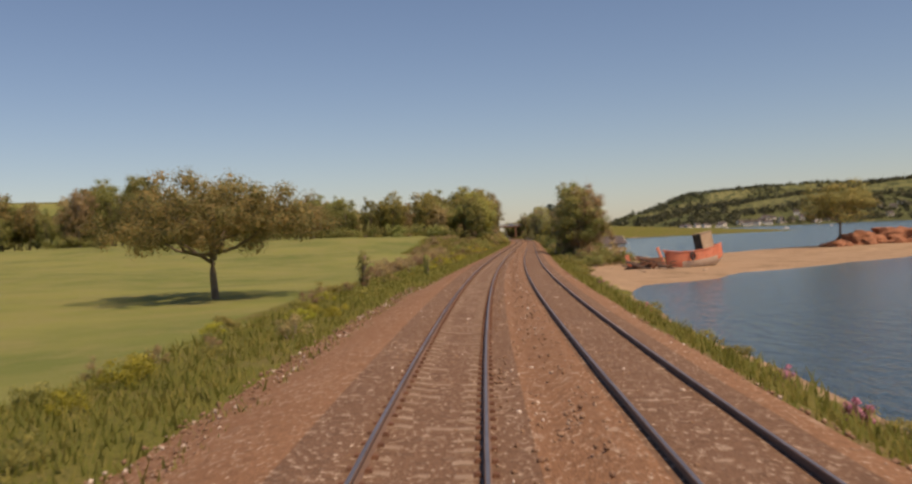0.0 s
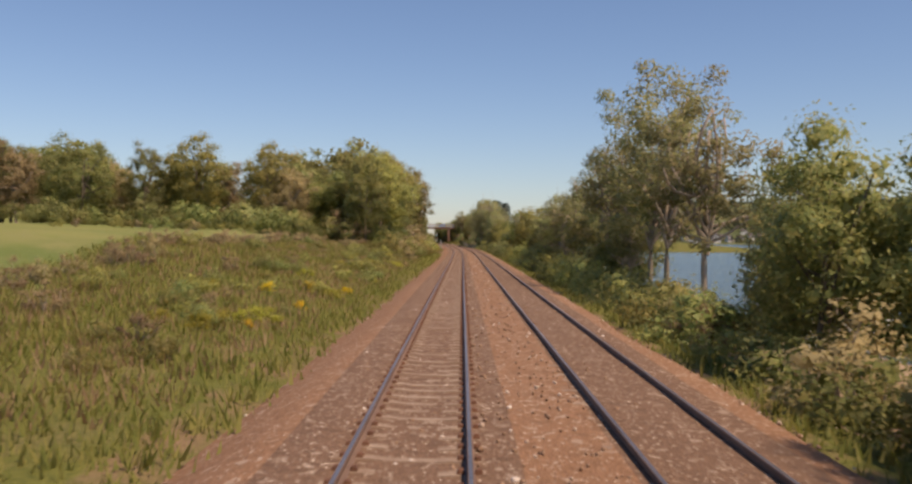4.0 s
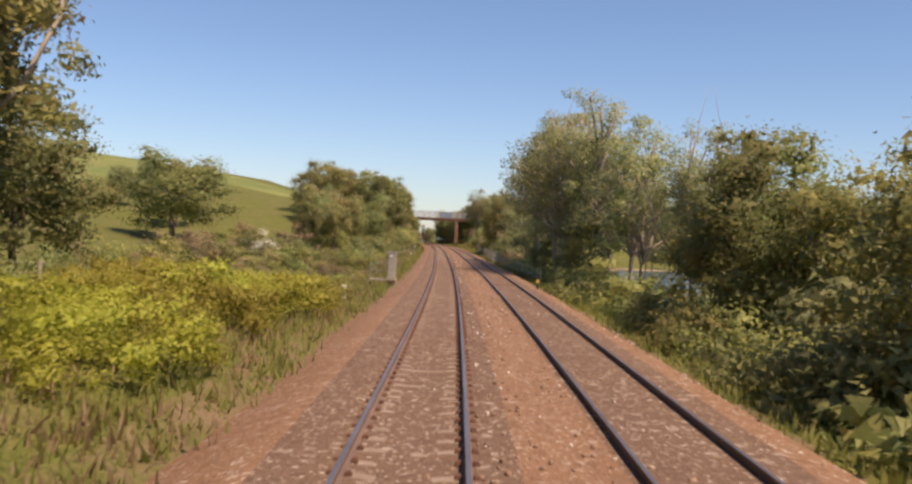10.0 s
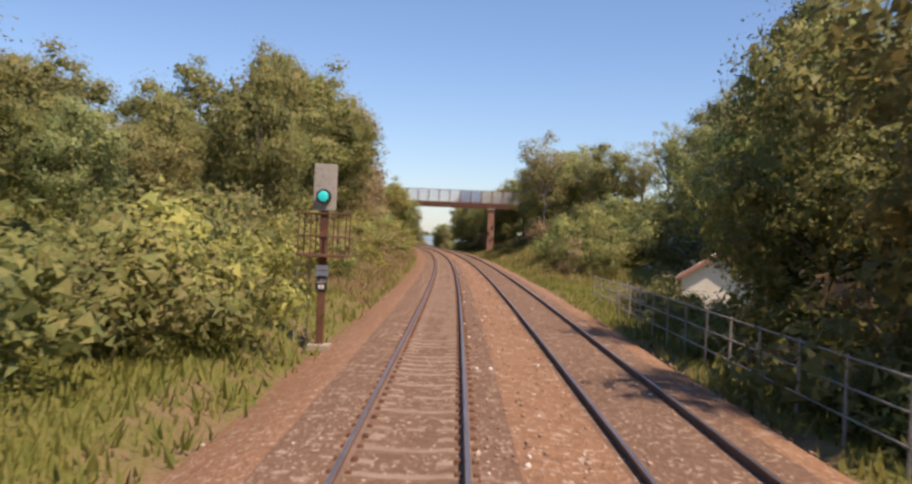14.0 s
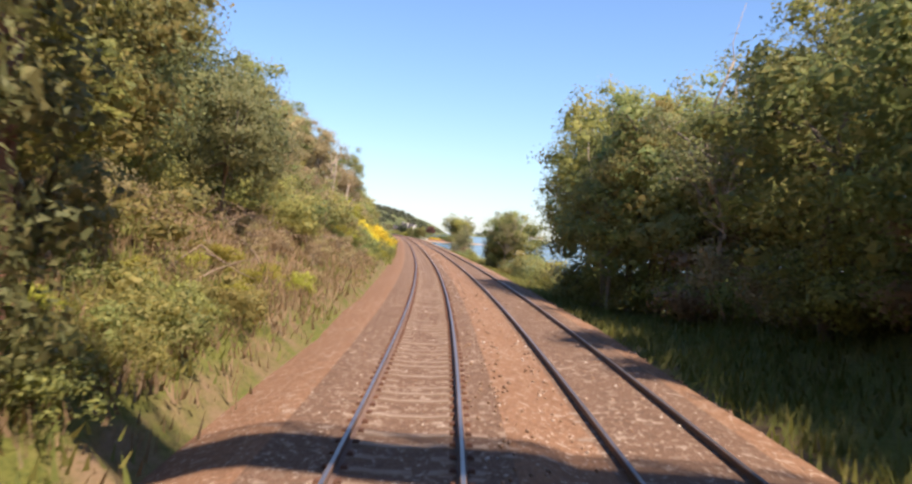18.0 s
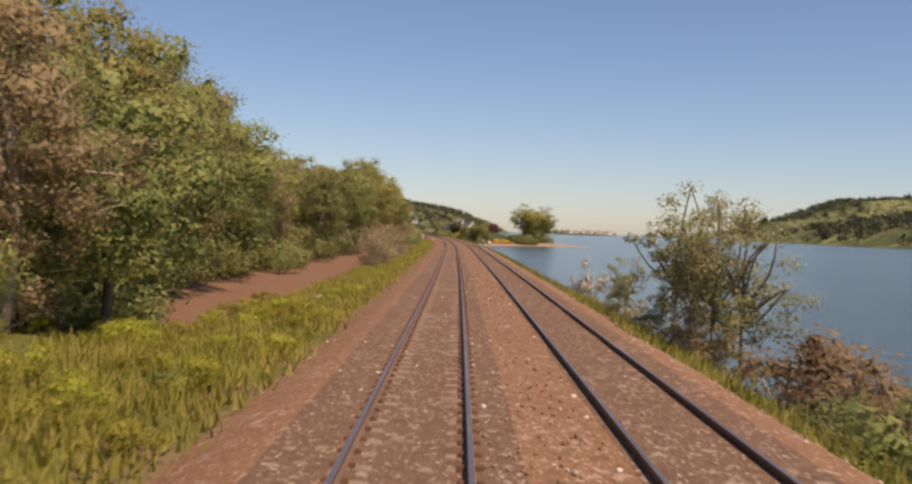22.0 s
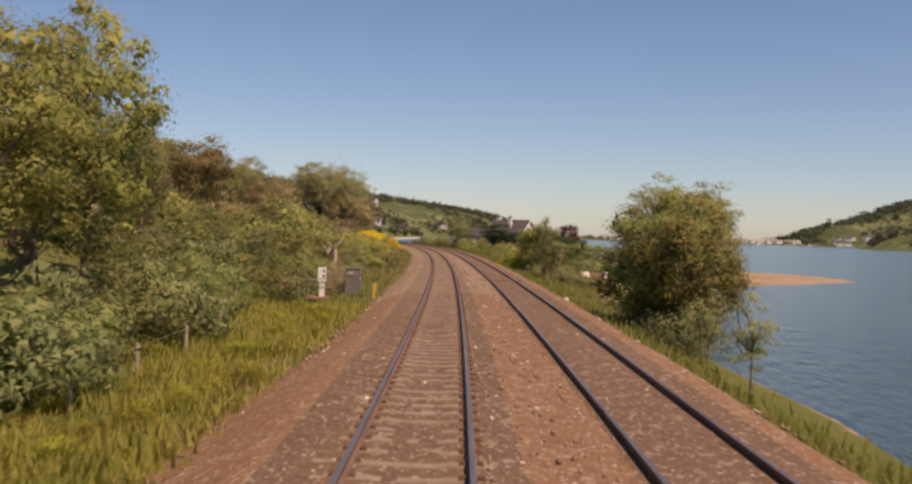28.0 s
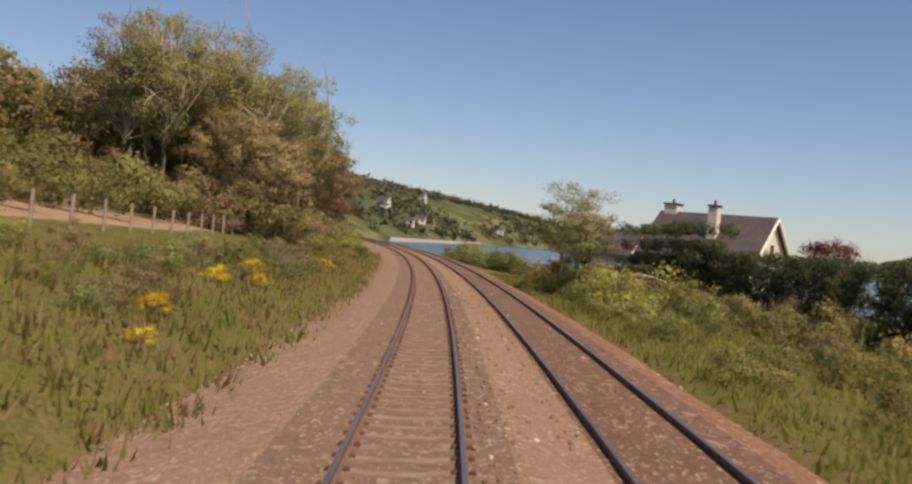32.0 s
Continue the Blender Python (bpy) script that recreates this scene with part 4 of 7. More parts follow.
# -- left: the wood and the pines
lavish(WOODS + LIGHTS + ASHES + BROWNS, ((236, 262, -13, -9.5, 8, 11, 13.5), (262, 300, -14, -9.5, 12, 13, 16.5), (300, 340, -17.5, -13.6, 10, 14, 17.5)), 10, "trees along the wood's edge")
lavish(BACKS + LIGHTS, ((262, 350, -30, -16, 16, 13, 17),), 10, "trees along the wood's edge")
lavish(BRUSH + BUSHES + BRAMBLES, ((236, 310, -9.8, -5.4, 54, 1.2, 3.2), (310, 335, -12.5, -11.4, 8, 1.2, 2.2),), 2.5, "scrub at the wood's foot")
lavish(PINES, ((338, 364, -19, -13.5, 9, 18, 22),), 10, "pines by the fence")
plant(PINES[0], 341, -10.0, 18, 1.4)
plant(PINES[1], 346, -10.6, 19, 1.4)
plant(PINES[0], 337, -11.4, 19, 1.3)
lavish(WOODS + BROWNS, ((345, 372, -30, -19, 7, 10, 15),), 10, "trees behind the pines")
lavish(BUSHES + BRUSH, ((236, 254, -16, -10, 12, 2.6, 4.6), (250, 302, -15, -9.5, 24, 3.4, 6.0), (302, 345, -17, -13.4, 14, 2.6, 4.4)), 2.5, "scrub at the wood's foot")
lavish(BRUSH + BUSHES, ((330, 390, -18, -12.5, 30, 1.4, 3.0),), 2.5, "undergrowth below the pines")
lavish(FRESH, ((322, 372, -10.5, -5.2, 50, 1.3, 2.2),), 2.5, "bright mounds of bracken")
lavish(STEMS, ((252, 330, -9.8, -7.4, 7, 4, 5.2),), 2.5, "pale stems at the wood's edge")
# -- left: the hollow with the meadow
lavish(OAKS + DARKS, ((476, 490, -24, -17, 4, 7.5, 9.0), (458, 482, -50, -38, 4, 7, 9)), 10, "round trees round the meadow")
lavish(BUSHES + BRAMBLES + BRUSH, ((395, 470, -30, -15, 34, 2, 4.5), (380, 440, -9, -5.2, 14, 0.8, 1.8), (405, 450, -20, -7.5, 40, 1.0, 2.2), (428, 468, -19, -8.5, 44, 1.4, 2.8)), 2.5, "bushes round the meadow")
plant(MAY, 440, -22, 3.5, 1.2, ref=2.5)
plant(WOODS[2], 446, -34.5, 13.0, 1.9, 30, label="broad dark oak beyond the meadow")
plant(OAKS[1], 498, -22.7, 11.5, 1.25, 70, label="round-topped brownish oak above the cutting")
plant(WOODS[1], 503, -8.4, 9.8, 0.8, 20, label="dense green tree at the cutting's edge")
lavish(OAKS + WOODS + DARKS, ((455, 478, -20, -12.5, 8, 7.5, 9.5), (478, 512, -18, -10.5, 13, 4.5, 6.5)), 10, "trees on the cutting side")
lavish(BUSHES + BRAMBLES + DBUSHES, ((440, 512, -12, -6.2, 56, 1.8, 4.2),), 2.5, "thicket on the cutting side")
# -- left: the cutting to the footbridge
lavish(OAKS + WOODS + DARKS, ((508, 528, -14, -8.5, 6, 6.5, 9), (528, 545, -14, -9.5, 7, 11, 13.5), (545, 604, -14, -9.5, 8, 7, 10)), 10, "trees on the cutting side")
lavish(BROWNS + ASHES, ((550, 600, -13, -8.5, 9, 8, 10.5),), 10, "trees on the cutting side")
lavish(BACKS, ((545, 620, -26, -14, 16, 9, 12), (505, 545, -24, -15, 6, 4, 6)), 10, "trees on top of the cutting")
lavish(BRUSH + BUSHES + BRAMBLES, ((500, 606, -9, -5.0, 56, 1.2, 3.4),), 2.5, "scrub on the cutting side")
lavish(BUSHES + BRAMBLES, ((611, 624, -6.4, -4.0, 16, 0.9, 1.7),), 2.5, "low green growth by the ballast")
lavish(FRESH + BRAMBLES, ((560, 604, -6.2, -4.2, 14, 0.6, 1.2), (505, 560, -5.6, -4.2, 10, 0.5, 0.9)), 2.5, "low green growth by the ballast")
plant(WOODS[0], 603.5, -5.2, 9.4, 0.85, label="ivy-dark tree leaning over the line by the footbridge")
plant(WOODS[2], 606, -4.5, 9.0, 0.95, label="ivy-dark tree leaning over the line by the footbridge")
plant(WOODS[3], 599.5, -5.0, 8.6, 0.9, label="ivy-dark tree leaning over the line by the footbridge")
lavish(TALL["woodland_tree"] + TALL["lime_tree"], ((594, 608, -7.0, -5.3, 5, 8.5, 10.5), (612, 621, -8.0, -6.6, 4, 7.0, 9)), 10, "ivy-dark trees by the footbridge")
lavish(BUSHES + BRUSH, ((558, 606, -15, -8, 36, 2.2, 4.2),), 2.5, "scrub on the cutting side")
lavish(BRUSH, ((634, 674, -9, -4.6, 40, 0.5, 1.3),), 2.5, "low scrub on the bare slope")
# -- left: the wooded slope
lavish(DARKS + OAKS, ((618, 646, -11, -7.8, 8, 6.5, 8.5),), 10, "trees on the wooded slope")
lavish(WOODS + BROWNS, ((640, 690, -24, -11.5, 15, 5.5, 8.5), (690, 712, -24, -14, 7, 5.5, 8), (700, 770, -22, -10.5, 18, 8, 11.5)), 10, "trees on the wooded slope")
lavish(BUSHES + BRUSH + BRAMBLES, ((644, 684, -13, -7.6, 56, 1.8, 3.4), (672, 706, -15, -8.2, 40, 1.2, 2.4), (616, 648, -14, -7.0, 34, 1.2, 2.6), (672, 688, -7.2, -4.8, 14, 1.2, 2.2), (700, 748, -12, -6.0, 44, 1.8, 3.6), (748, 775, -15, -10.5, 14, 1.8, 3.2)), 2.5, "scrub on the wooded slope")
lavish(FRESH, ((612, 634, -6.8, -4.2, 16, 0.6, 1.2), (684, 750, -6.4, -4.2, 24, 0.5, 1.3)), 2.5, "low green growth by the ballast")
for s, lat, h, w in ((701, -4.8, 3.4, 1.0), (699, -4.9, 3.2, 0.9), (697.5, -6.4, 3.0, 0.9), (694, -5.6, 2.2, 0.9), (688, -6.2, 1.4, 0.8), (683, -5.6, 0.8, 0.8), (703.5, -5.4, 3.2, 0.9), (696.5, -5.4, 2.2, 0.8), (692, -4.3, 1.2, 0.9), (685, -4.2, 0.8, 1.1), (689, -4.9, 1.0, 1.0), (705.5, -6.0, 2.8, 0.8), (750, -8.2, 2.0, 0.8), (747, -9.2, 2.4, 0.9), (753, -7.6, 1.4, 0.9), (742, -9.8, 2.0, 0.9)):
    plant(GORSE[1], s, lat, h, w, ref=2.5, label="broom bush thick with yellow flowers on the slope")
lavish(FRESH + BRAMBLES + BUSHES, ((668, 702, -7.4, -3.9, 44, 0.7, 1.5),), 2.5, "low green growth by the ballast")
# -- left: the muddy creek
lavish(WOODS + BROWNS + WOODS + LIGHTS, ((768, 800, -24, -16, 12, 14, 17.5), (800, 816, -25, -18, 6, 15, 18), (816, 850, -28, -18.5, 10, 12, 15), (850, 950, -28, -17, 26, 12, 17), (905, 938, -20, -15.0, 10, 15, 18)), 10, "trees above the creek")
lavish(LIGHTS + WOODS + LIGHTS + BROWNS, ((938, 964, -19, -12.6, 10, 15, 18), (964, 985, -19, -14.6, 5, 11, 13.5)), 10, "trees above the creek")
lavish(BUSHES + FRESH, ((902, 950, -16.5, -12.6, 26, 2.2, 4.6), (938, 946, -13.6, -11.2, 5, 1.0, 1.8), (688, 708, -15, -8.8, 18, 1.8, 3.2), (680, 692, -14.5, -9.4, 16, 1.8, 3.2)), 2.5, "bushes on the wooded slope")
lavish(BUSHES + DBUSHES, ((932, 946, -14.2, -11.6, 8, 1.6, 3.0), (1128, 1150, -34, -14, 12, 3.6, 5.6), (762, 780, -14.6, -12.2, 8, 2.0, 3.4),), 2.5, "bushes over the mud")
lavish(BRUSH, ((767, 776, 8.4, 9.6, 5, 1.2, 2.0),), 2.5, "thin shrubs at the water's edge")
lavish(BACKS, ((780, 985, -44, -28, 22, 13, 18),), 10, "trees above the creek")
lavish(BUSHES + DBUSHES, ((768, 900, -20.5, -16.2, 40, 2.6, 6.2), (948, 985, -12, -8.0, 16, 2, 4)), 2.5, "bushes over the mud")
lavish(STEMS, ((836, 890, -10.4, -7.4, 16, 3.6, 5.6),), 2.5, "thin stems by the creek")
lavish(BRUSH, ((838, 900, -9.5, -7.2, 22, 1.6, 3.0),), 2.5, "thin stems by the creek")
lavish(FRESH, ((736, 790, -11, -4.0, 64, 0.6, 1.1), (800, 985, -6.4, -3.9, 56, 0.35, 0.8), (896, 985, -6.2, -4.1, 80, 0.35, 0.6)), 2.5, "low green growth by the ballast")
# -- left: the gorse bank
lavish(BRUSH + BUSHES + BRAMBLES, ((1012, 1046, -9, -4.4, 50, 0.9, 1.9),), 2.5, "scrub on the bank")
lavish(BACKS, ((1080, 1135, -70, -34, 14, 12, 15.5), (1080, 1110, -48, -32, 8, 9, 11)), 10, "trees on the knoll")
lavish(BUSHES + BRUSH + BRAMBLES + DBUSHES, ((985, 1040, -11, -5.2, 34, 1.2, 2.6), (984, 1014, -10, -5.0, 24, 0.7, 1.5), (1040, 1075, -11, -9.6, 12, 1.0, 1.8), (1040, 1075, -6.4, -4.8, 14, 0.6, 1.1), (985, 1030, -20, -10, 26, 2.2, 4.6), (1070, 1135, -11, -5.6, 34, 0.6, 1.3)), 2.5, "scrub on the bank")
lavish(WOODS + BROWNS + OAKS, ((992, 1036, -26, -14, 14, 6, 8.5),), 10, "trees above the bank")
lavish(BUSHES + BRUSH + DBUSHES, ((1076, 1140, -10.5, -5.8, 40, 0.6, 1.2),), 2.5, "scrub on the bank")
lavish(GORSE, ((1034, 1076, -9.6, -5.6, 24, 1.2, 2.2), (1040, 1060, -9.0, -7.0, 8, 1.6, 2.4), (1026, 1042, -9.0, -6.4, 16, 1.3, 2.1), (1064, 1084, -9.6, -5.4, 22, 1.2, 2.0), (1078, 1140, -7.4, -5.0, 12, 0.4, 0.8)), 2.5, "gorse in flower on the bank")
plant(VALERIAN, 1062.5, -3.6, 0.7, 1.0, ref=2.5, label="red valerian clump at the foot of the bank")
lavish(OAKS + BROWNS, ((1146, 1164, -22, -9.2, 9, 9, 12), (1178, 1200, -15, -9.0, 8, 11, 14), (1114, 1136, -34, -25, 6, 9, 11)), 10, "trees on the knoll")
lavish(ASHES, ((1148, 1166, -26, -13.0, 12, 16, 19), (1170, 1186, -18, -10.5, 6, 17, 20), (1128, 1140, -42, -34, 4, 13, 16)), 10, "tall poplars on the knoll")
lavish(BACKS, ((1140, 1190, -46, -20, 14, 9, 13),), 10, "trees on the knoll")
lavish(BUSHES + BRUSH, ((1142, 1166, -26, -9.0, 36, 2.6, 4.8), (1166, 1200, -14, -7.5, 20, 2.4, 4.4)), 2.5, "scrub on the knoll")
lavish(BUSHES + BRAMBLES, ((1140, 1210, -12, -6.0, 24, 1.2, 2.6), (1060, 1140, -24, -17, 12, 1.5, 3)), 2.5, "scrub on the knoll")

# -- right of the line: the shore with the wreck
lavish(BRAMBLES, ((-10, 96, 7.6, 9.0, 26, 0.5, 1.0), (96, 130, 7.6, 9.6, 14, 0.5, 1.2), (120, 140, 13, 27, 44, 0.3, 0.6)), 2.5, "growth along the shore")
for s, lat in ((12, 8.2), (15, 8.6), (18, 8.0), (24, 8.5), (66, 8.2), (70, 8.6), (45, 8.3)):
    plant(VALERIAN, s, lat, 0.9, 1.0, ref=2.5)
lavish(ASHES + WOODS + BROWNS, ((124, 140, 10, 13.5, 6, 10, 13), (140, 165, 9.5, 14, 8, 6, 9.5)), 10, "trees by the shore")
lavish(BRUSH + BUSHES, ((116, 136, 10.5, 15.5, 12, 2.0, 3.6), (110, 118, 9.0, 11.2, 7, 2.2, 3.0), (136, 168, 8.6, 11, 16, 1.8, 3.2)), 2.5, "bushes by the shore")
plant(OAKS[2], 150, 53, 11.5, 1.35, label="spreading tree behind the red rocks")
# -- right: trees between the line and the water
for s, lat, h in ((176, 12.8, 14.5), (183, 12.4, 16), (189.5, 12.8, 16), (196, 12.2, 15)):
    plant(ASHES[int(s) % 3], s, lat, h, 1.05, label="tall multi-stemmed ash with an airy crown by the shore")
lavish(ASHES, ((203, 226, 11, 13.5, 4, 11, 12.5), (226, 236, 10.5, 12.5, 3, 9, 10.5)), 10, "tall trees by the shore")
lavish(LIGHTS + WOODS + ASHES, ((190, 222, 10.5, 14, 6, 7, 9.5), (222, 240, 10.5, 14, 5, 9, 11), (238, 256, 10.5, 14, 5, 7.5, 9), (256, 286, 10.5, 14.5, 10, 8.5, 10.5), (322, 350, 10.5, 15, 7, 6, 8), (350, 372, 10.5, 15, 7, 9, 11.5)), 10, "trees by the shore")
lavish(BRAMBLES + BUSHES, ((160, 200, 8.4, 10.6, 26, 2.2, 3.2), (236, 270, 9.6, 13, 20, 3.2, 4.8), (200, 330, 8.6, 11, 36, 1.8, 3.4), (330, 400, 8.4, 12, 36, 2.0, 4.2)), 2.5, "bushes along the ballast")
plant(COPPER, 318, 14.2, 9.0, 0.85)
lavish(BUSHES + DBUSHES, ((200, 236, 9.5, 13, 14, 3.0, 4.6),), 2.5, "bushes by the shore")
lavish(ASHES, ((298, 304, 12.5, 14, 2, 10.5, 12),), 10, "tall trees by the shore")
lavish(DBUSHES + BUSHES, ((272, 300, 10, 14, 20, 3.0, 4.8), (300, 350, 9.2, 13, 40, 3.8, 5.4)), 2.5, "bushes along the ballast")
lavish(LIGHTS, ((284, 290, 12, 14, 1, 8, 9.5), (345, 352, 11, 13, 1, 7.5, 8)), 10, "trees by the shore")
lavish(BUSHES + BRAMBLES, ((396, 446, 9.4, 13.5, 28, 1.8, 3.8),), 2.5, "undergrowth by the fence")
lavish(BRAMBLES + BRUSH, ((390, 398, 9.2, 10.8, 5, 1.8, 2.6),), 2.5, "bushes along the ballast")
lavish(BUSHES + FRESH, ((345, 382, 8.4, 10.5, 8, 1.4, 2.4), (382, 400, 9.0, 11, 5, 1.4, 2.2)), 2.5, "bushes along the ballast")
lavish(ASHES, ((398, 418, 9.8, 12.5, 6, 16, 18.5), (416, 436, 10.2, 12.5, 5, 17.5, 20)), 10, "tall trees by the fence")
lavish(BACKS, ((468, 530, 22, 52, 10, 6, 9),), 10, "trees behind the bungalow")
lavish(WOODS + ASHES, ((396, 442, 10.4, 13.5, 9, 5.5, 8.5),), 10, "trees by the fence")
lavish(ASHES, ((372, 398, 11, 14, 5, 12, 15), (402, 446, 12.5, 15, 4, 9, 12)), 10, "trees by the fence")
lavish(BRUSH + BUSHES, ((462, 484, 9.2, 13.5, 24, 3.4, 5.4), (484, 500, 9.4, 13.5, 10, 0.9, 1.6), (500, 522, 9.4, 13.5, 14, 0.7, 1.3), (498, 514, 10.5, 14, 7, 1.5, 2.3), (448, 500, 8.4, 9.4, 20, 1.4, 2.6), (528, 552, 9.3, 13, 16, 2.4, 4.2), (436, 480, 14, 26, 26, 2.2, 4.0), (424, 446, 9.4, 12, 10, 2.2, 3.8)), 2.5, "undergrowth behind the fence")
lavish(WOODS + LIGHTS, ((484, 500, 12, 15.5, 4, 9, 11.5),), 10, "trees by the fence")
lavish(THIN, ((447, 455, 10.0, 11.0, 3, 11, 12.5),), 10, "saplings by the fence")
lavish(LIGHTS + WOODS, ((458, 474, 10.5, 14, 4, 5.5, 7.0), (474, 500, 10.5, 14, 8, 11, 13.5)), 10, "trees by the fence")
lavish(BRUSH + BUSHES, ((420, 508, 8.6, 10.5, 34, 1.5, 2.8),), 2.5, "scrub behind the fence")
# -- right: the cutting
plant(ASHES[0], 383, 11.8, 13.5, 1.05, label="tall multi-stemmed ash with an airy crown by the shore")
plant(ASHES[2], 390, 12.6, 14, 1.05, label="tall multi-stemmed ash with an airy crown by the shore")
plant(CEDAR, 522, 23.6, 20.5, 1.35)
plant(CEDAR, 526, 28, 18, 1.3)
plant(ASHES[1], 572, 12.4, 14.5, 1.1, label="tall airy ash leaning over the cutting")
plant(ASHES[2], 580, 13.0, 14.5, 1.1, label="tall airy ash leaning over the cutting")
lavish(BUSHES + DBUSHES, ((552, 606, 14.0, 18, 26, 2.6, 5.0), (524, 552, 15, 27, 30, 2.4, 4.6)), 2.5, "understory in the cutting")
lavish(ASHES + WOODS, ((578, 606, 14.5, 19, 7, 11, 13), (552, 580, 17, 23, 6, 9.5, 12)), 10, "trees shading the cutting")
lavish(DARKS, ((528, 548, 19, 27, 5, 11, 13), (580, 606, 17, 21, 5, 9.5, 11.5), (604, 640, 12.4, 16, 5, 9, 11.5), (634, 650, 9.8, 13, 3, 8, 12)), 10, "trees shading the cutting")
lavish(BRUSH + BUSHES + BRAMBLES, ((540, 600, 9.4, 13, 26, 0.6, 1.3), (610, 652, 9.6, 13.5, 48, 1.8, 3.8), (650, 656, 9.0, 11, 9, 2.4, 4.0), (657, 676, 8.8, 12, 12, 1.2, 2.4)), 2.5, "scrub in the cutting")
lavish(BRAMBLES + FRESH, ((525, 606, 7.4, 10.5, 30, 0.4, 0.9),), 2.5, "low growth in the cutting")
lavish(ASHES + WOODS + LIGHTS, ((640, 656, 8.9, 10.4, 6, 10.5, 13), (608, 640, 10.3, 14, 10, 8, 11.5)), 10, "trees at the end of the cutting")
plant(LIGHTS[0], 653, 9.2, 13.5, 0.8)
# -- right: the open water
lavish(DBUSHES + BUSHES + BRAMBLES, ((660, 680, 8.6, 11, 12, 1.2, 2.4), (680, 692, 9.0, 11, 12, 2.2, 3.6), (690, 712, 8.6, 11, 16, 1.4, 2.6), (712, 760, 8.0, 9.6, 24, 0.8, 1.8)), 2.5, "bushes by the water")
lavish(WOODS + ASHES, ((696, 705, 8.8, 11, 5, 6.5, 8.0), (706, 712, 8.6, 9.4, 2, 4, 5)), 10, "small trees by the water")
plant(MAY, 693, 9.6, 3.0, 0.9, ref=2.5)
lavish(THIN, ((767, 777, 8.8, 9.8, 5, 6.4, 8.2), (778, 788, 8.4, 9.4, 3, 3.6, 4.8)), 10, "thin shrubs at the water's edge")
lavish(BRUSH + BUSHES, ((754, 763, 8.4, 10.0, 9, 2.0, 3.0), (776, 798, 8.2, 9.4, 6, 1.0, 1.6)), 2.5, "thin shrubs at the water's edge")
plant(MAY, 804, 9.9, 3.3, 0.75, ref=2.5, label="pale blossoming shrub at the water's edge")
lavish(FRESH + BRAMBLES, ((690, 960, 7.2, 8.4, 34, 0.25, 0.6), (880, 960, 7.6, 8.6, 14, 0.5, 1.0)), 2.5, "low growth along the sea bank")
plant(MAY, 948, 8.6, 2.4, 0.9, ref=2.5)
lavish(WOODS + LIGHTS, ((981, 986, 9.2, 10.8, 4, 6.4, 7.4),), 10, "trees at the water's edge")
lavish(DBUSHES, ((978, 990, 8.2, 10.2, 6, 1.6, 3.0),), 2.5, "bushes at the water's edge")
lavish(THIN, ((968, 976, 8.4, 9.4, 2, 3, 4),), 10, "thin shrubs at the water's edge")
plant(DARKS[0], 1018.5, 8.5, 5.8, 0.75, label="small dark tree at the top of the cove")
plant(BROWNS[1], 1020.5, 9.2, 5.0, 0.7, label="small brownish tree at the top of the cove")
lavish(LIGHTS, ((1030, 1037, 8.4, 9.8, 4, 4.6, 5.6),), 10, "small trees by the line")
lavish(BRAMBLES + FRESH, ((1034, 1042, 8, 10, 5, 2.2, 3.2), (1040, 1090, 8, 17, 40, 0.6, 1.4)), 2.5, "rough growth by the hedge")
lavish(BUSHES + BRAMBLES, ((1080, 1140, 7.6, 17, 44, 0.6, 1.5), (1042, 1090, 7.4, 12, 20, 0.5, 1.0)), 2.5, "rough growth by the hedge")
lavish(BUSHES + BRAMBLES + BRUSH, ((1060, 1134, 12.5, 18.2, 48, 1.3, 2.5),), 2.5, "rough growth below the hedge")
lavish(GORSE, ((1047.6, 1050, 19, 22, 4, 1.9, 2.4), (1048.6, 1051, 23.6, 27, 5, 1.9, 2.4)), 2.5, "gorse above the garden wall")
lavish(DBUSHES + BUSHES, ((1047, 1052, 15, 18.5, 4, 1.8, 2.6), (1051, 1056, 30, 35, 8, 3.0, 4.0)), 2.5, "shrubs above the garden wall")
plant(ASHES[1], 1091, 38.5, 16.5, 1.75, 10, label="spreading airy tree on the sandy point")
plant(ASHES[2], 1092, 45.5, 16.0, 1.75, 10, label="spreading tree on the sandy point")
lavish(BUSHES + DBUSHES, ((1086, 1097, 32, 48, 12, 3.4, 5.5),), 2.5, "bushes on the sandy point")
plant(LIGHTS[0], 1090, 42, 15.0, 1.6, 30, label="spreading tree on the sandy point")
plant(WOODS[0], 1094, 43.5, 13.0, 1.9, 80, label="spreading tree on the sandy point")
lavish(ASHES, ((1131, 1139, 8.8, 10.4, 3, 7.2, 8.4),), 10, "garden trees by the house")
lavish(BUSHES + DBUSHES, ((1185, 1235, 9, 22, 34, 2.4, 4.4), (1024, 1036, 8.4, 13.5, 14, 1.0, 2.0)), 2.5, "bushes beside the sea bank")
lavish(BUSHES + BRAMBLES, ((1120, 1150, 8.6, 13, 16, 1.6, 3.2),), 2.5, "garden bushes by the house")
plant(COPPER, 1164.5, 40, 9.2, 1.0, label="reddish-brown round tree behind the house")

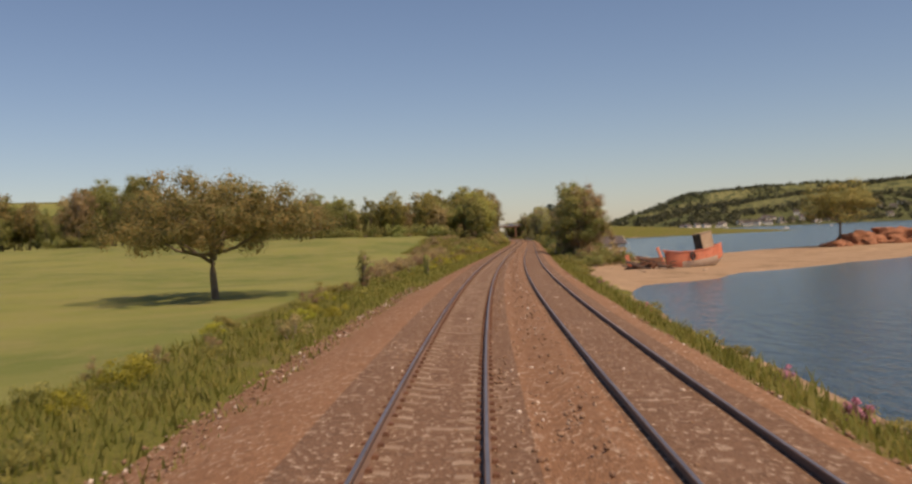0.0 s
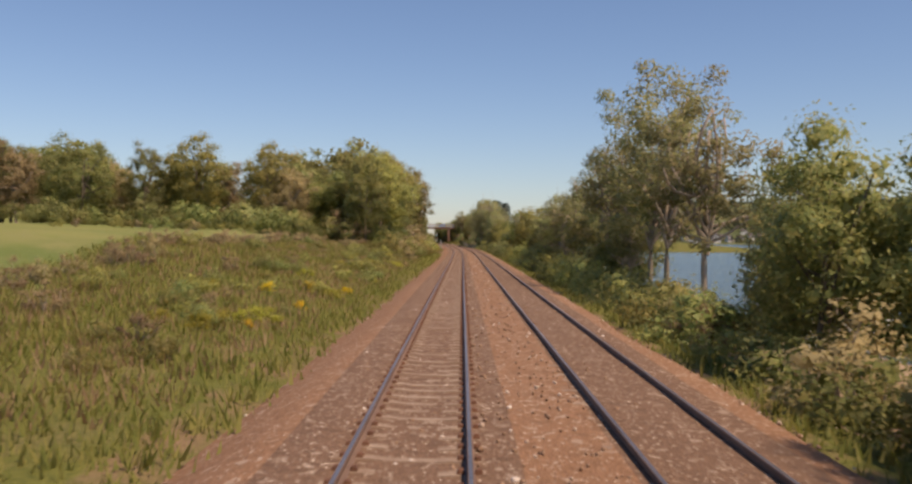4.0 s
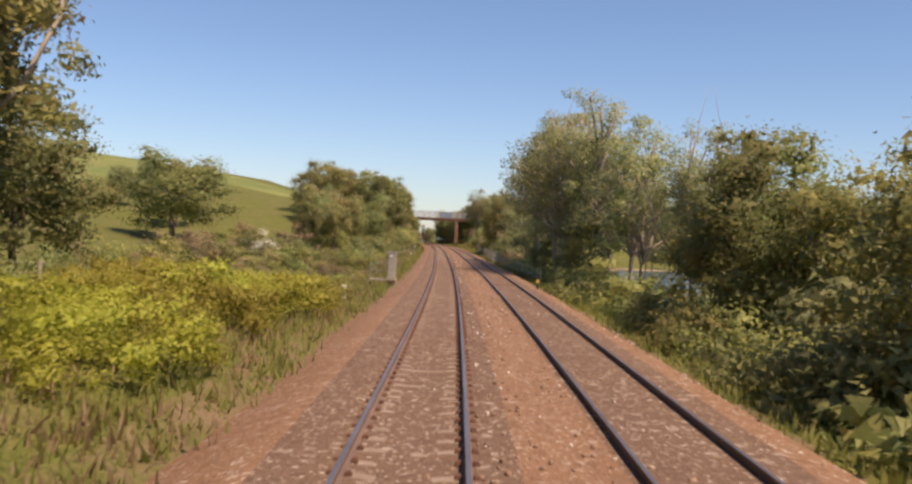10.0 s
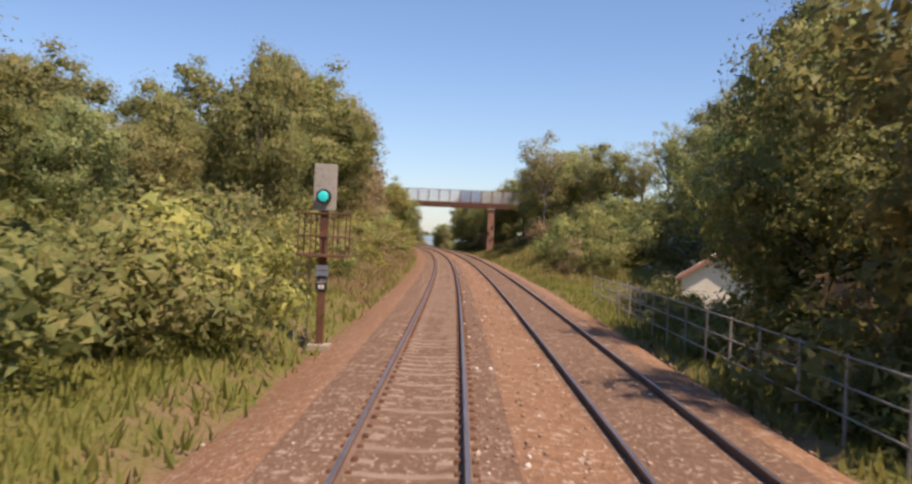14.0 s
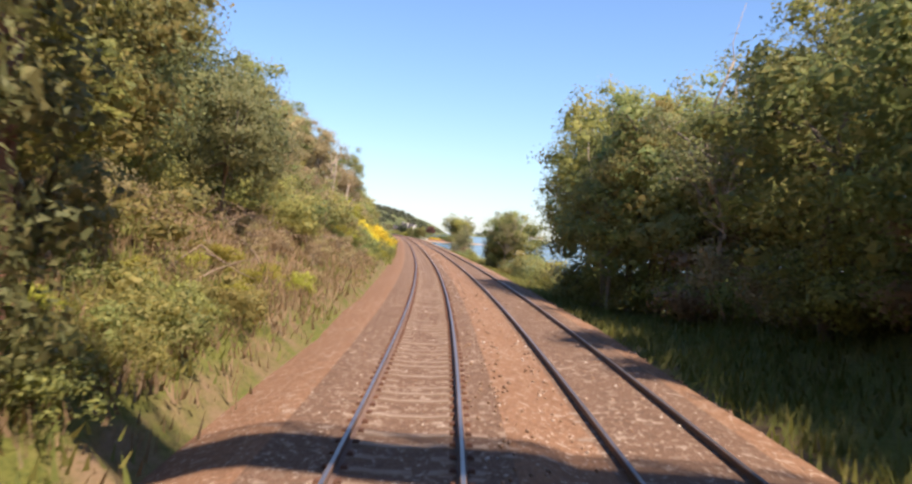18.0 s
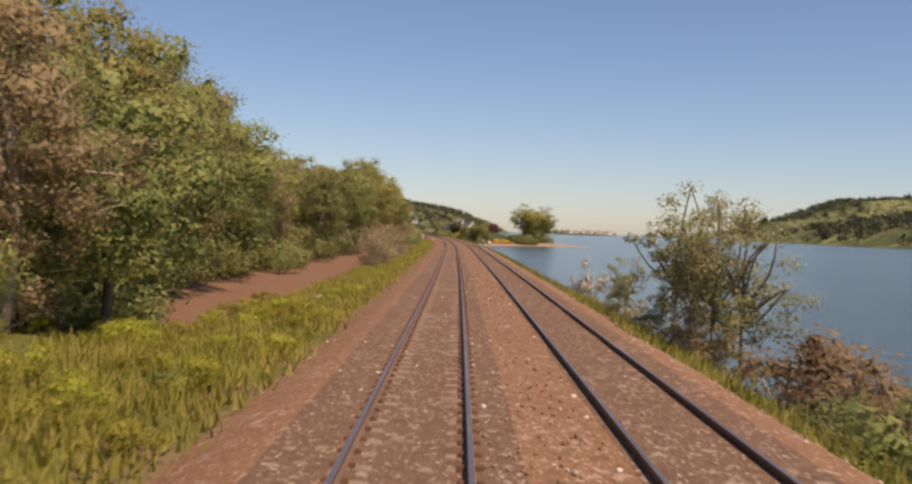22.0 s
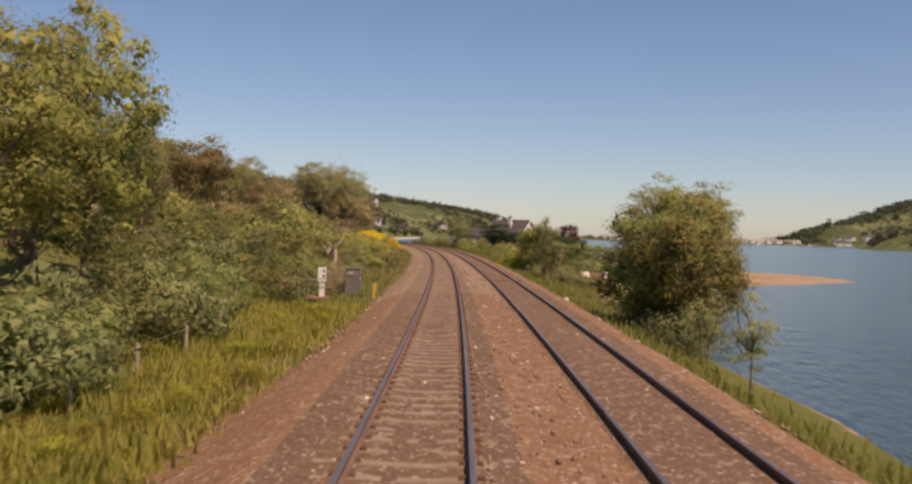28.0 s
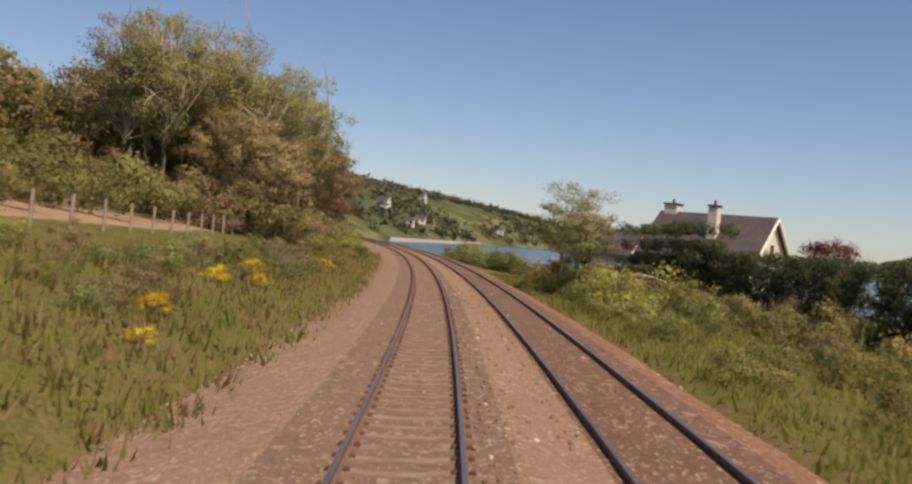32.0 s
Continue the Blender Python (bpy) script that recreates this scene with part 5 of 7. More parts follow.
# ---------------------------------------------------------------- things beside the line
def clear_pane(name, colour, share):
    m, nt, b = nodes_of(name)
    b.inputs["Base Color"].default_value = (*colour, 1)
    b.inputs["Roughness"].default_value = 0.6
    t = nt.nodes.new("ShaderNodeBsdfTransparent")
    mx = nt.nodes.new("ShaderNodeMixShader")
    mx.inputs[0].default_value = share
    nt.links.new(b.outputs[0], mx.inputs[1])
    nt.links.new(t.outputs[0], mx.inputs[2])
    nt.links.new(mx.outputs[0], nt.nodes["Material Output"].inputs[0])
    return m


M_MESH = clear_pane("fine_wire_mesh", (0.55, 0.55, 0.55), 0.8)
M_NETBLUE = clear_pane("blue_grey_netting", (0.3, 0.36, 0.5), 0.6)
M_IVY = leaf_material("ivy_leaves", (0.02, 0.035, 0.01), (0.05, 0.07, 0.018), (0.1, 0.12, 0.03))
m, nt, b = nodes_of("green_signal_lens")
b.inputs["Base Color"].default_value = (0.02, 0.35, 0.3, 1)
b.inputs["Emission Color"].default_value = (0.05, 0.9, 0.75, 1)
b.inputs["Emission Strength"].default_value = 0.25
M_GREENLAMP = m


def text_mesh(body, size, depth=0.004):
    cu = bpy.data.curves.new("writing", "FONT")
    cu.body, cu.size, cu.extrude, cu.align_x, cu.align_y = body, size, depth, "CENTER", "CENTER"
    ob = bpy.data.objects.new("writing", cu)
    scene.collection.objects.link(ob)
    me = bpy.data.meshes.new_from_object(ob.evaluated_get(bpy.context.evaluated_depsgraph_get()))
    bpy.data.objects.remove(ob)
    return me


def facing(me, material, x, y, z):
    """Turns flat writing upright so that it faces back along the line."""
    me.transform(Matrix.Translation((x, y, z)) @ Matrix.Rotation(radians(90), 4, "X"))
    me.materials.clear()
    me.materials.append(material)
    return me


def post_thing(s, lat, h, r, material, name, label, category, square=False, cap=None, group=""):
    t = thing(name, label, category, group, m=put(s, lat, ground_z(s, lat) if not -3.7 < lat < 6.2 else -0.4))
    bm = box(2 * r, 2 * r, h + 0.5, Matrix.Translation((0, 0, -0.5)), r * 0.2) if square else rod((0, 0, -0.5), (0, 0, h), r, r * 0.9, 8)
    part("post", bm, material, t)
    if cap is not None:
        part("head", box(2.6 * r, 2.6 * r, 0.18, Matrix.Translation((0, 0, h - 0.02)), 0.01), cap, t)
    return t


def ivy_post(s, lat, h, r, stubs, label):
    """A dead stem or post grown over with ivy, with bare side branches."""
    t = thing("ivy_stump", label, "tree stump", m=put(s, lat, ground_z(s, lat)))
    rng = np.random.default_rng(int(s))
    part("stem", limb_mesh("stem", [bent((0, 0, -0.5), (0.1, 0, h), r, r * 0.7, rng, 0.05, 5)], M_BARK, 9), M_BARK, t)
    for k in range(stubs):
        z = h * (0.35 + 0.35 * k)
        part("branch", limb_mesh("branch", [bent((0.05, 0, z), (1.1 + 0.3 * k, 0.2 - 0.4 * k, z + 0.25), 0.05, 0.015, rng, 0.25, 5)], M_DEADWOOD, 6), M_DEADWOOD, t, "bare pale branch")
    blobs = [(r * math.sin(2.4 * k), r * math.cos(2.4 * k), 0.15 + k * h / 13, r * (1.0 + 0.4 * (k % 3))) for k in range(14)]
    part("ivy", leaf_mesh("ivy", blobs, 90, 0.05, M_WOOD, rng, core=0.7), M_WOOD, t)


ivy_post(70.5, -9.8, 2.4, 0.26, 2, "ivy-grown dead tree stump in the verge")
ivy_post(79, -5.7, 1.6, 0.14, 0, "short post grown over with dark ivy")
for s, lat, h in ((135, -11.6, 1.3),):
    post_thing(s, lat, h, 0.07, M_WOODPOST, "fence_post", "weathered timber fence post in the grass", "post")


def wreck():
    """A red wooden fishing boat lying on the sand, with its wheelhouse."""
    z = -2.25
    t = thing("wrecked_boat", "derelict red wooden fishing boat stranded on the sand", "boat",
              m=Matrix.Translation(at(107.5, 22.5, z - 0.15)) @ Matrix.Rotation(heading(114) + radians(18), 4, "Z") @ Matrix.Rotation(radians(-5), 4, "X") @ Matrix.Rotation(radians(-7), 4, "Y") @ Matrix.Diagonal((0.8, 1.0, 1.1, 1)))
    st = [(-4.3, 0.12, 2.55, 0.5), (-3.6, 0.75, 2.3, 0.25), (-2.4, 1.25, 2.05, 0.05), (-0.5, 1.6, 1.9, 0), (1.6, 1.62, 1.9, 0), (3.2, 1.4, 2.05, 0.1), (4.3, 1.1, 2.25, 0.5)]
    n = 9
    verts, faces = [], []
    for x, w, top, keel in st:
        for k in range(n):
            a = math.pi * k / (n - 1)
            c, s_ = math.cos(a), math.sin(a)
            verts.append((x + (0.25 * (1 - s_) if x < -4 else 0), -w * (abs(c) ** 0.6) * (1 if c > 0 else -1), top - (top - keel) * s_ ** 0.75))
    for i in range(len(st) - 1):
        for k in range(n - 1):
            faces.append((i * n + k, i * n + k + 1, (i + 1) * n + k + 1, (i + 1) * n + k))
    faces.append(tuple((len(st) - 1) * n + k for k in range(n)))
    me = mesh_from("hull", verts, faces, M_BOATRED, True)
    me.materials.append(M_BOATBELOW)
    for p in me.polygons:
        if p.center.z < 0.85:
            p.material_index = 1
    hull = part("hull", me, M_BOATRED, t)
    dv = [(x, sgn * w * 0.97, top - 0.25) for x, w, top, keel in st for sgn in (-1, 1)]
    df = [(2 * i, 2 * i + 1, 2 * i + 3, 2 * i + 2) for i in range(len(st) - 1)]
    part("deck", mesh_from("deck", dv, df, M_WOODPOST), M_WOODPOST, t)
    part("stem_post", box(0.36, 0.22, 2.9, Matrix.Translation((-4.3, 0, 0.2)) @ Matrix.Rotation(radians(-16), 4, "Y"), 0.03), M_BOATRED, hull)
    for sgn in (-1, 1):
        pts = [(x, sgn * w * 1.02, top + 0.03, 0.06) for x, w, top, keel in st]
        part("gunwale", limb_mesh("gunwale", [pts], M_BOATRED, 5), M_BOATRED, hull)
    house = part("wheelhouse", box(1.8, 1.9, 1.95, Matrix.Translation((2.3, 0, 1.7)), 0.03), M_PLY, t, "bare plywood wheelhouse")
    part("wheelhouse_front", box(0.06, 1.86, 1.86, Matrix.Translation((1.37, 0, 1.74)), 0.01), M_BLACK, house, "dark front of the wheelhouse")
    for k in range(3):
        part("window", box(0.03, 0.48, 0.5, Matrix.Translation((1.33, -0.6 + 0.6 * k, 2.95)), 0.01), M_GLASS, house)
    part("roof", box(1.95, 2.05, 0.08, Matrix.Translation((2.25, 0, 3.64)) @ Matrix.Rotation(radians(-3), 4, "Y"), 0.02), M_PLY, house)
    bm = bmesh.new()
    segs, sides = 18, 8
    ring = [[bm.verts.new(((0.34 + 0.11 * math.cos(b)) * math.cos(a), 0.11 * math.sin(b), (0.34 + 0.11 * math.cos(b)) * math.sin(a)))
             for b in (2 * math.pi * j / sides for j in range(sides))] for a in (2 * math.pi * i / segs for i in range(segs))]
    for i in range(segs):
        for j in range(sides):
            bm.faces.new((ring[i][j], ring[i][(j + 1) % sides], ring[(i + 1) % segs][(j + 1) % sides], ring[(i + 1) % segs][j]))
    bmesh.ops.translate(bm, vec=(-0.9, -1.66, 1.45), verts=bm.verts)
    part("tyre_fender", bm, M_BLACK, t, "old black tyre as a fender")
    part("hatch", box(1.1, 1.0, 0.5, Matrix.Translation((-1.4, 0, 1.65)), 0.04), M_BLACK, t)


wreck()


def debris():
    """Charred ribs and planks of a second hull, heaped in front of the boat."""
    rng = np.random.default_rng(9)
    t = thing("wreck_debris", "heap of rusty frames and broken planks on the sand", "debris", m=put(102.5, 16.6, ground_z(102.5, 16.6) - 0.05))
    for k in range(16):
        a = (rng.uniform(-2.6, 2.6), rng.uniform(-1.2, 1.2), rng.uniform(-0.1, 0.3))
        b = (a[0] + rng.uniform(-1.4, 1.4), a[1] + rng.uniform(-0.8, 0.8), rng.uniform(0.2, 0.9))
        part("timber", limb_mesh("timber", [bent(a, b, rng.uniform(0.06, 0.16), 0.05, rng, 0.15, 3)], M_RUST, 5), M_RUST if k % 3 else M_BARK, t)
    for k in range(22):     # strakes of a hull that has folded in on itself
        ln = rng.uniform(1.4, 3.4)
        x = rng.uniform(-1.6, 1.9)
        lift = 1.15 * math.exp(-((x - 0.2) / 1.6) ** 2)
        m = (Matrix.Translation((x, rng.uniform(-0.9, 0.9), lift * rng.uniform(0.3, 1.0))) @ Matrix.Rotation(radians(rng.uniform(-26, 26)), 4, "Z")
             @ Matrix.Rotation(radians(rng.uniform(-12, 24)), 4, "Y") @ Matrix.Rotation(radians(rng.uniform(15, 80)), 4, "X"))
        part("strake", box(ln, rng.uniform(0.18, 0.34), 0.05, m, 0.012), M_CHAR if k % 4 else M_RUST, t, "charred plank" if k % 4 else "")
    part("bow_plate", box(0.42, 0.12, 1.5, Matrix.Translation((-2.0, 0, 0.2)) @ Matrix.Rotation(radians(-14), 4, "Y"), 0.03), M_BOATRED, t, "torn red bow plate")


debris()
for k, (s, lat, ln, an) in enumerate(((104, 12.8, 0.9, 40), (101, 18, 2.6, 100), (98, 22, 1.8, 60), (96, 15, 1.2, 130))):
    t = thing("driftwood", "bleached driftwood branch on the sand", "driftwood", "driftwood", m=put(s, lat, ground_z(s, lat) + 0.05, an))
    part("branch", limb_mesh("branch", [bent((-ln / 2, 0, 0), (ln / 2, 0.1, 0.1 + 0.2 * (k == 0)), 0.07, 0.02, np.random.default_rng(k), 0.2, 5)], M_DEADWOOD, 6), M_DEADWOOD, t)


def rock(s, lat, sx, sy, sz, seed):
    bm = bmesh.new()
    bmesh.ops.create_icosphere(bm, subdivisions=4, radius=1)
    for v in bm.verts:
        n = noise.fractal(v.co * 1.6 + Vector((seed, 0, 0)), 0.7, 2.2, 5)
        v.co *= 1 + 0.32 * n
        v.co.z = math.copysign(abs(v.co.z) ** 0.6, v.co.z) + 0.1 * noise.noise(v.co * 6)
        v.co = Vector((v.co.x * sx, v.co.y * sy, v.co.z * sz))
    t = thing("rock_outcrop", "weathered red sandstone outcrop on the shore", "rock", "red rocks", m=put(s, lat, -2.2))
    part("rock", bm, M_REDROCK, t)


for r in ((151, 57, 4, 3.5, 2.8, 1), (152, 64, 6, 5, 3.4, 2), (148, 52, 2.5, 2.4, 1.6, 3), (154, 74, 8, 6, 4.2, 4)):
    rock(*r)


def relay_cabinet(s, lat, z, w, d, h, material, label, platform, number=""):
    t = thing("relay_cabinet", label, "cabinet", m=put(s, lat, z))
    body = part("body", box(w, d, h, None, 0.015), material, t)
    part("lid", box(w + 0.08, d + 0.08, 0.06, Matrix.Translation((0, 0, h)), 0.015), material, t)
    door = part("door", box(w - 0.08, 0.03, h - 0.2, Matrix.Translation((0, -d / 2 - 0.016, 0.1)), 0.008), material, t)
    part("handle", rod((w * 0.3, -d / 2 - 0.06, h * 0.5), (w * 0.3, -d / 2 - 0.06, h * 0.5 + 0.15), 0.014, None, 6), M_STEELPALE, door)
    part("number_plate", box(0.2, 0.01, 0.11, Matrix.Translation((-w * 0.12, -d / 2 - 0.042, h - 0.24))), M_WHITEPAINT, door, "white number plate")
    if number:
        part("number", facing(text_mesh(number, 0.11), M_BLACK, -w * 0.12, -d / 2 - 0.05, h - 0.185), M_BLACK, door, "black digits")
        for x in (-0.27, 0.27):
            part("hasp", box(0.2, 0.05, 0.05, Matrix.Translation((x * w / 0.72, -d / 2 - 0.03, h * 0.66)), 0.008), material, door)
        part("padlock", box(0.05, 0.03, 0.07, Matrix.Translation((-w * 0.12, -d / 2 - 0.045, h - 0.36)), 0.008), M_BLACK, door)
        part("label", box(0.008, 0.1, 0.16, Matrix.Translation((w / 2 + 0.004, -0.05, h * 0.7))), M_WHITEPAINT, body, "small white notice")
        part("label", box(0.008, 0.09, 0.12, Matrix.Translation((w / 2 + 0.004, 0.1, h - 0.2))), M_WHITEPAINT, body, "small white notice")
        part("corner_strip", box(0.05, 0.05, h - 0.02, Matrix.Translation((w / 2, -d / 2, 0)), 0.006), material, body)
    part("plinth", box(w + 0.15, d + 0.15, 0.5, Matrix.Translation((0, 0, -0.5)), 0.02), M_CONCRETE, t)
    if platform:
        for k in range(6):
            part("plank", box(1.7, 0.17, 0.05, Matrix.Translation((-0.55, -0.55 + 0.19 * k, -0.02)), 0.008), M_CONCRETE, t)
        for x in (-1.35, -1.0, -0.6):
            part("rail_post", rod((x, 0.45, -0.4), (x, 0.45, 1.0), 0.02, None, 6), M_STEELPALE, t)
        for zz in (0.55, 1.0):
            part("handrail", rod((-1.35, 0.45, zz), (-0.3, 0.45, zz), 0.02, None, 6), M_STEELPALE, t)
        part("handrail", rod((-1.35, -0.5, 1.0), (-1.35, 0.45, 1.0), 0.02, None, 6), M_STEELPALE, t)
        part("rail_post", rod((-1.35, -0.5, -0.4), (-1.35, -0.5, 1.0), 0.02, None, 6), M_STEELPALE, t)


relay_cabinet(386.6, -3.3, -0.28, 0.52, 0.6, 1.72, M_GREYPAINT, "beige steel relay cabinet on a platform beside the track", True)
relay_cabinet(990.6, -4.55, -1.1, 0.72, 0.7, 1.9, M_DRAB, "drab grey steel relay cabinet below the track edge", False, "516")


def small_box(s, lat, z):
    t = thing("equipment_box", "white equipment box on a pedestal with pipe rails", "equipment box", m=put(s, lat, z))
    part("pedestal", box(0.22, 0.22, 0.65, None, 0.01), M_WHITEPAINT, t)
    body = part("box", box(0.34, 0.3, 0.62, Matrix.Translation((0, 0, 0.65)), 0.015), M_WHITEPAINT, t)
    for k in (0.85, 1.08):
        part("vent", box(0.09, 0.01, 0.1, Matrix.Translation((0.1, -0.157, k))), M_BLACK, body)
    part("base", box(0.9, 0.6, 0.12, Matrix.Translation((-0.2, 0, -0.12)), 0.02), M_BRICK, t)
    for x in (-0.95, -0.55, 1.1):
        part("rail_post", rod((x, -0.3, -0.3), (x, -0.3, 0.78), 0.018, None, 6), M_STEELPALE, t)
    part("handrail", rod((-0.95, -0.3, 0.78), (1.1, -0.3, 0.78), 0.018, None, 6), M_STEELPALE, t)
    part("handrail", rod((0.4, 0.5, 1.0), (1.5, 0.5, 1.0), 0.018, None, 6), M_STEELPALE, t)


small_box(984.5, -5.3, -0.2)


def yellow_rail(s, lat, z):
    t = thing("yellow_handrail", "yellow painted handrail beside the ballast", "handrail", m=put(s, lat, z))
    for y in (-0.8, 0.0, 0.8):
        part("post", rod((0, y, -0.4), (0, y, 1.0), 0.028, None, 8), M_YELLOW, t)
    for zz in (0.5, 1.0):
        part("rail", rod((0, -0.83, zz), (0, 0.83, zz), 0.028, None, 8), M_YELLOW, t)


yellow_rail(990.3, -3.45, -0.95)

post_thing(368, -6.4, 0.75, 0.07, M_YELLOW, "marker_post", "short yellow marker post in the bracken", "post", True)
post_thing(372.6, -4.8, 0.75, 0.17, M_WHITEPAINT, "marker_post", "squat white concrete marker post", "post", True)
post_thing(380.8, 5.4, 0.62, 0.06, M_BLACK, "marker_post", "black marker post with an orange top beside the track", "post", True, M_YELLOW)
post_thing(466.5, -3.95, 1.3, 0.06, M_STEELPALE, "marker_post", "steel post with a white box on top", "post", True, M_WHITEPAINT)
post_thing(463, -4.4, 0.5, 0.07, M_WHITEPAINT, "marker_post", "small white trackside marker", "post", True)
post_thing(990.6, 6.3, 0.35, 0.1, M_WHITEPAINT, "marker_post", "small white stone at the ballast edge", "post", True)
post_thing(138.8, 7.4, 1.0, 0.05, M_STEELPALE, "marker_post", "pale steel post by the shore", "post")
for k in range(4):
    post_thing(140 + 0.4 * k, 7.5, 1.2, 0.03, M_STEELPALE, "railing_post", "thin pale steel upright by the shore", "post", group="uprights by the shore")


def signal(s, lat):
    t = thing("signal", "colour-light railway signal showing green, with a caged platform", "signal", m=put(s, lat, -0.45))
    part("post", box(0.2, 0.2, 4.0, Matrix.Translation((0, 0, -0.3)), 0.02), M_RUST, t)
    part("base", box(0.6, 0.6, 0.18, Matrix.Translation((0, 0, -0.1)), 0.02), M_CONCRETE, t)
    head = part("head", box(0.56, 0.3, 1.2, Matrix.Translation((0, 0.0, 3.65)), 0.04), M_GREYPAINT, t)
    part("backboard", box(0.6, 0.03, 1.24, Matrix.Translation((0, -0.17, 3.63)), 0.02), M_GREYPAINT, head)
    part("hood", join(rod((0, -0.45, 4.0), (0, -0.17, 4.0), 0.19, 0.19, 16)), M_BLACK, head)
    lens = bmesh.new()
    bmesh.ops.create_uvsphere(lens, u_segments=16, v_segments=8, radius=0.14)
    bmesh.ops.scale(lens, vec=(1, 0.35, 1), verts=lens.verts)
    bmesh.ops.translate(lens, vec=(0, -0.45, 4.0), verts=lens.verts)
    part("lens", lens, M_GREENLAMP, head, "lit green lens")
    plat = part("platform", box(1.3, 1.0, 0.07, Matrix.Translation((0, 0.1, 2.4)), 0.01), M_RUST, t)
    for x in (-0.62, -0.3, 0.3, 0.62):
        for y in (-0.36, 0.56):
            part("rail_post", rod((x, y, 2.45), (x, y, 3.55), 0.02, None, 6), M_RUST, plat)
    for zz in (2.95, 3.55):
        for y in (-0.36, 0.56):
            part("handrail", rod((-0.62, y, zz), (0.62, y, zz), 0.02, None, 6), M_RUST, plat)
        for x in (-0.62, 0.62):
            part("handrail", rod((x, -0.36, zz), (x, 0.56, zz), 0.02, None, 6), M_RUST, plat)
    for x in (-0.75, -0.4):
        part("ladder_side", rod((x, 0.3, -0.2), (x, 0.3, 2.5), 0.02, None, 6), M_GREYPAINT, t)
    for k in range(8):
        part("rung", rod((-0.75, 0.3, 0.1 + 0.3 * k), (-0.4, 0.3, 0.1 + 0.3 * k), 0.013, None, 6), M_GREYPAINT, t)
    for k, zz in enumerate((2.05, 1.9)):
        part("sign_plate", box(0.36, 0.015, 0.13, Matrix.Translation((0, -0.12, zz))), M_WHITEPAINT, t, "white plate")
    plate = part("letter_plate", box(0.3, 0.02, 0.34, Matrix.Translation((0, -0.115, 1.52))), M_BLACK, t, "black plate with white letters")
    part("letters", facing(text_mesh("UM", 0.17), M_WHITEPAINT, 0, -0.13, 1.76), M_WHITEPAINT, plate)
    for k in range(2):
        part("digit_bar", box(0.06, 0.01, 0.1, Matrix.Translation((-0.045 + 0.09 * k, -0.13, 1.56))), M_WHITEPAINT, plate)


signal(487.0, -3.05)


def sign_board(s, lat):
    t = thing("trackside_sign", "small pale yellow sign with black writing on a post", "sign", m=put(s, lat, ground_z(s, lat)))
    part("post", rod((0, 0.03, -0.4), (0, 0.03, 0.9), 0.035, None, 8), M_STEELPALE, t)
    board = part("board", box(0.56, 0.02, 0.52, Matrix.Translation((0, 0, 0.45)), 0.004), M_CREAM, t)
    part("writing", facing(text_mesh("211", 0.26), M_BLACK, 0, -0.016, 0.82), M_BLACK, board, "black digits")
    part("rule", box(0.4, 0.006, 0.03, Matrix.Translation((0, -0.014, 0.69))), M_BLACK, board)
    part("writing", facing(text_mesh("1", 0.2), M_BLACK, 0, -0.016, 0.58), M_BLACK, board, "black digit")


sign_board(750.6, -5.0)


def steel_fence(s0, s1, lat0, lat1, step, h, rails, name, label, material, r=0.03, wire=0.012, square=False, top=None, group=""):
    """Posts with rails or wires, one thing, each post and each run a part."""
    n = max(2, int((s1 - s0) / step))
    t = thing(name, label, "fence", group, m=Matrix.Identity(4))
    pts = []
    for k in range(n + 1):
        s = s0 + (s1 - s0) * k / n
        lat = lat0 + (lat1 - lat0) * k / n
        z = ground_z(s, lat) if top is None else top
        pts.append(at(s, lat, z))
    for p in pts:
        q = p + Vector((random.uniform(-0.03, 0.03), random.uniform(-0.03, 0.03), h))
        part("post", rod(p - Vector((0, 0, 0.5)), q, r, r * 0.9, 6), material, t)
    for zz in rails:
        for a, b in zip(pts[:-1], pts[1:]):
            part("rail", rod(a + Vector((0, 0, zz)), b + Vector((0, 0, zz)), wire, None, 5), material, t)
    return t


steel_fence(436, 500, 6.7, 7.3, 2.2, 1.55, (0.5, 1.0, 1.5), "steel_fence", "pale steel post-and-rail fence along the embankment", M_STEELPALE, 0.035, 0.02)
steel_fence(500, 511, 8.4, 8.0, 1.8, 1.35, (0.45, 0.9, 1.3), "steel_railing", "pale tubular railing at the end of the fence", M_STEELPALE, 0.04, 0.03)
steel_fence(396, 436, 7.2, 6.8, 2.5, 1.3, (0.6, 1.2), "steel_fence", "pale steel post-and-wire fence under the trees", M_STEELPALE, 0.03, 0.01)
steel_fence(318, 395, -11.2, -13.0, 3.2, 1.3, (0.5, 0.9, 1.2), "post_and_wire_fence", "weathered timber post-and-wire fence below the pines", M_WOODPOST, 0.07, 0.006)
steel_fence(452, 472, -5.8, -4.4, 2.6, 1.0, (0.95,), "cable_rail", "low pale pipe rail on short posts", M_WOODPOST, 0.05, 0.035)
steel_fence(1026, 1074, -10.6, -12.2, 2.4, 1.15, (0.55, 1.05), "timber_fence", "post-and-rail timber fence above the gorse", M_WOODPOST, 0.07, 0.045)
steel_fence(1074, 1150, -12.2, -13.6, 3.4, 1.25, (0.5, 0.85, 1.15), "post_and_wire_fence", "timber posts with wire along the field", M_WOODPOST, 0.075, 0.006)
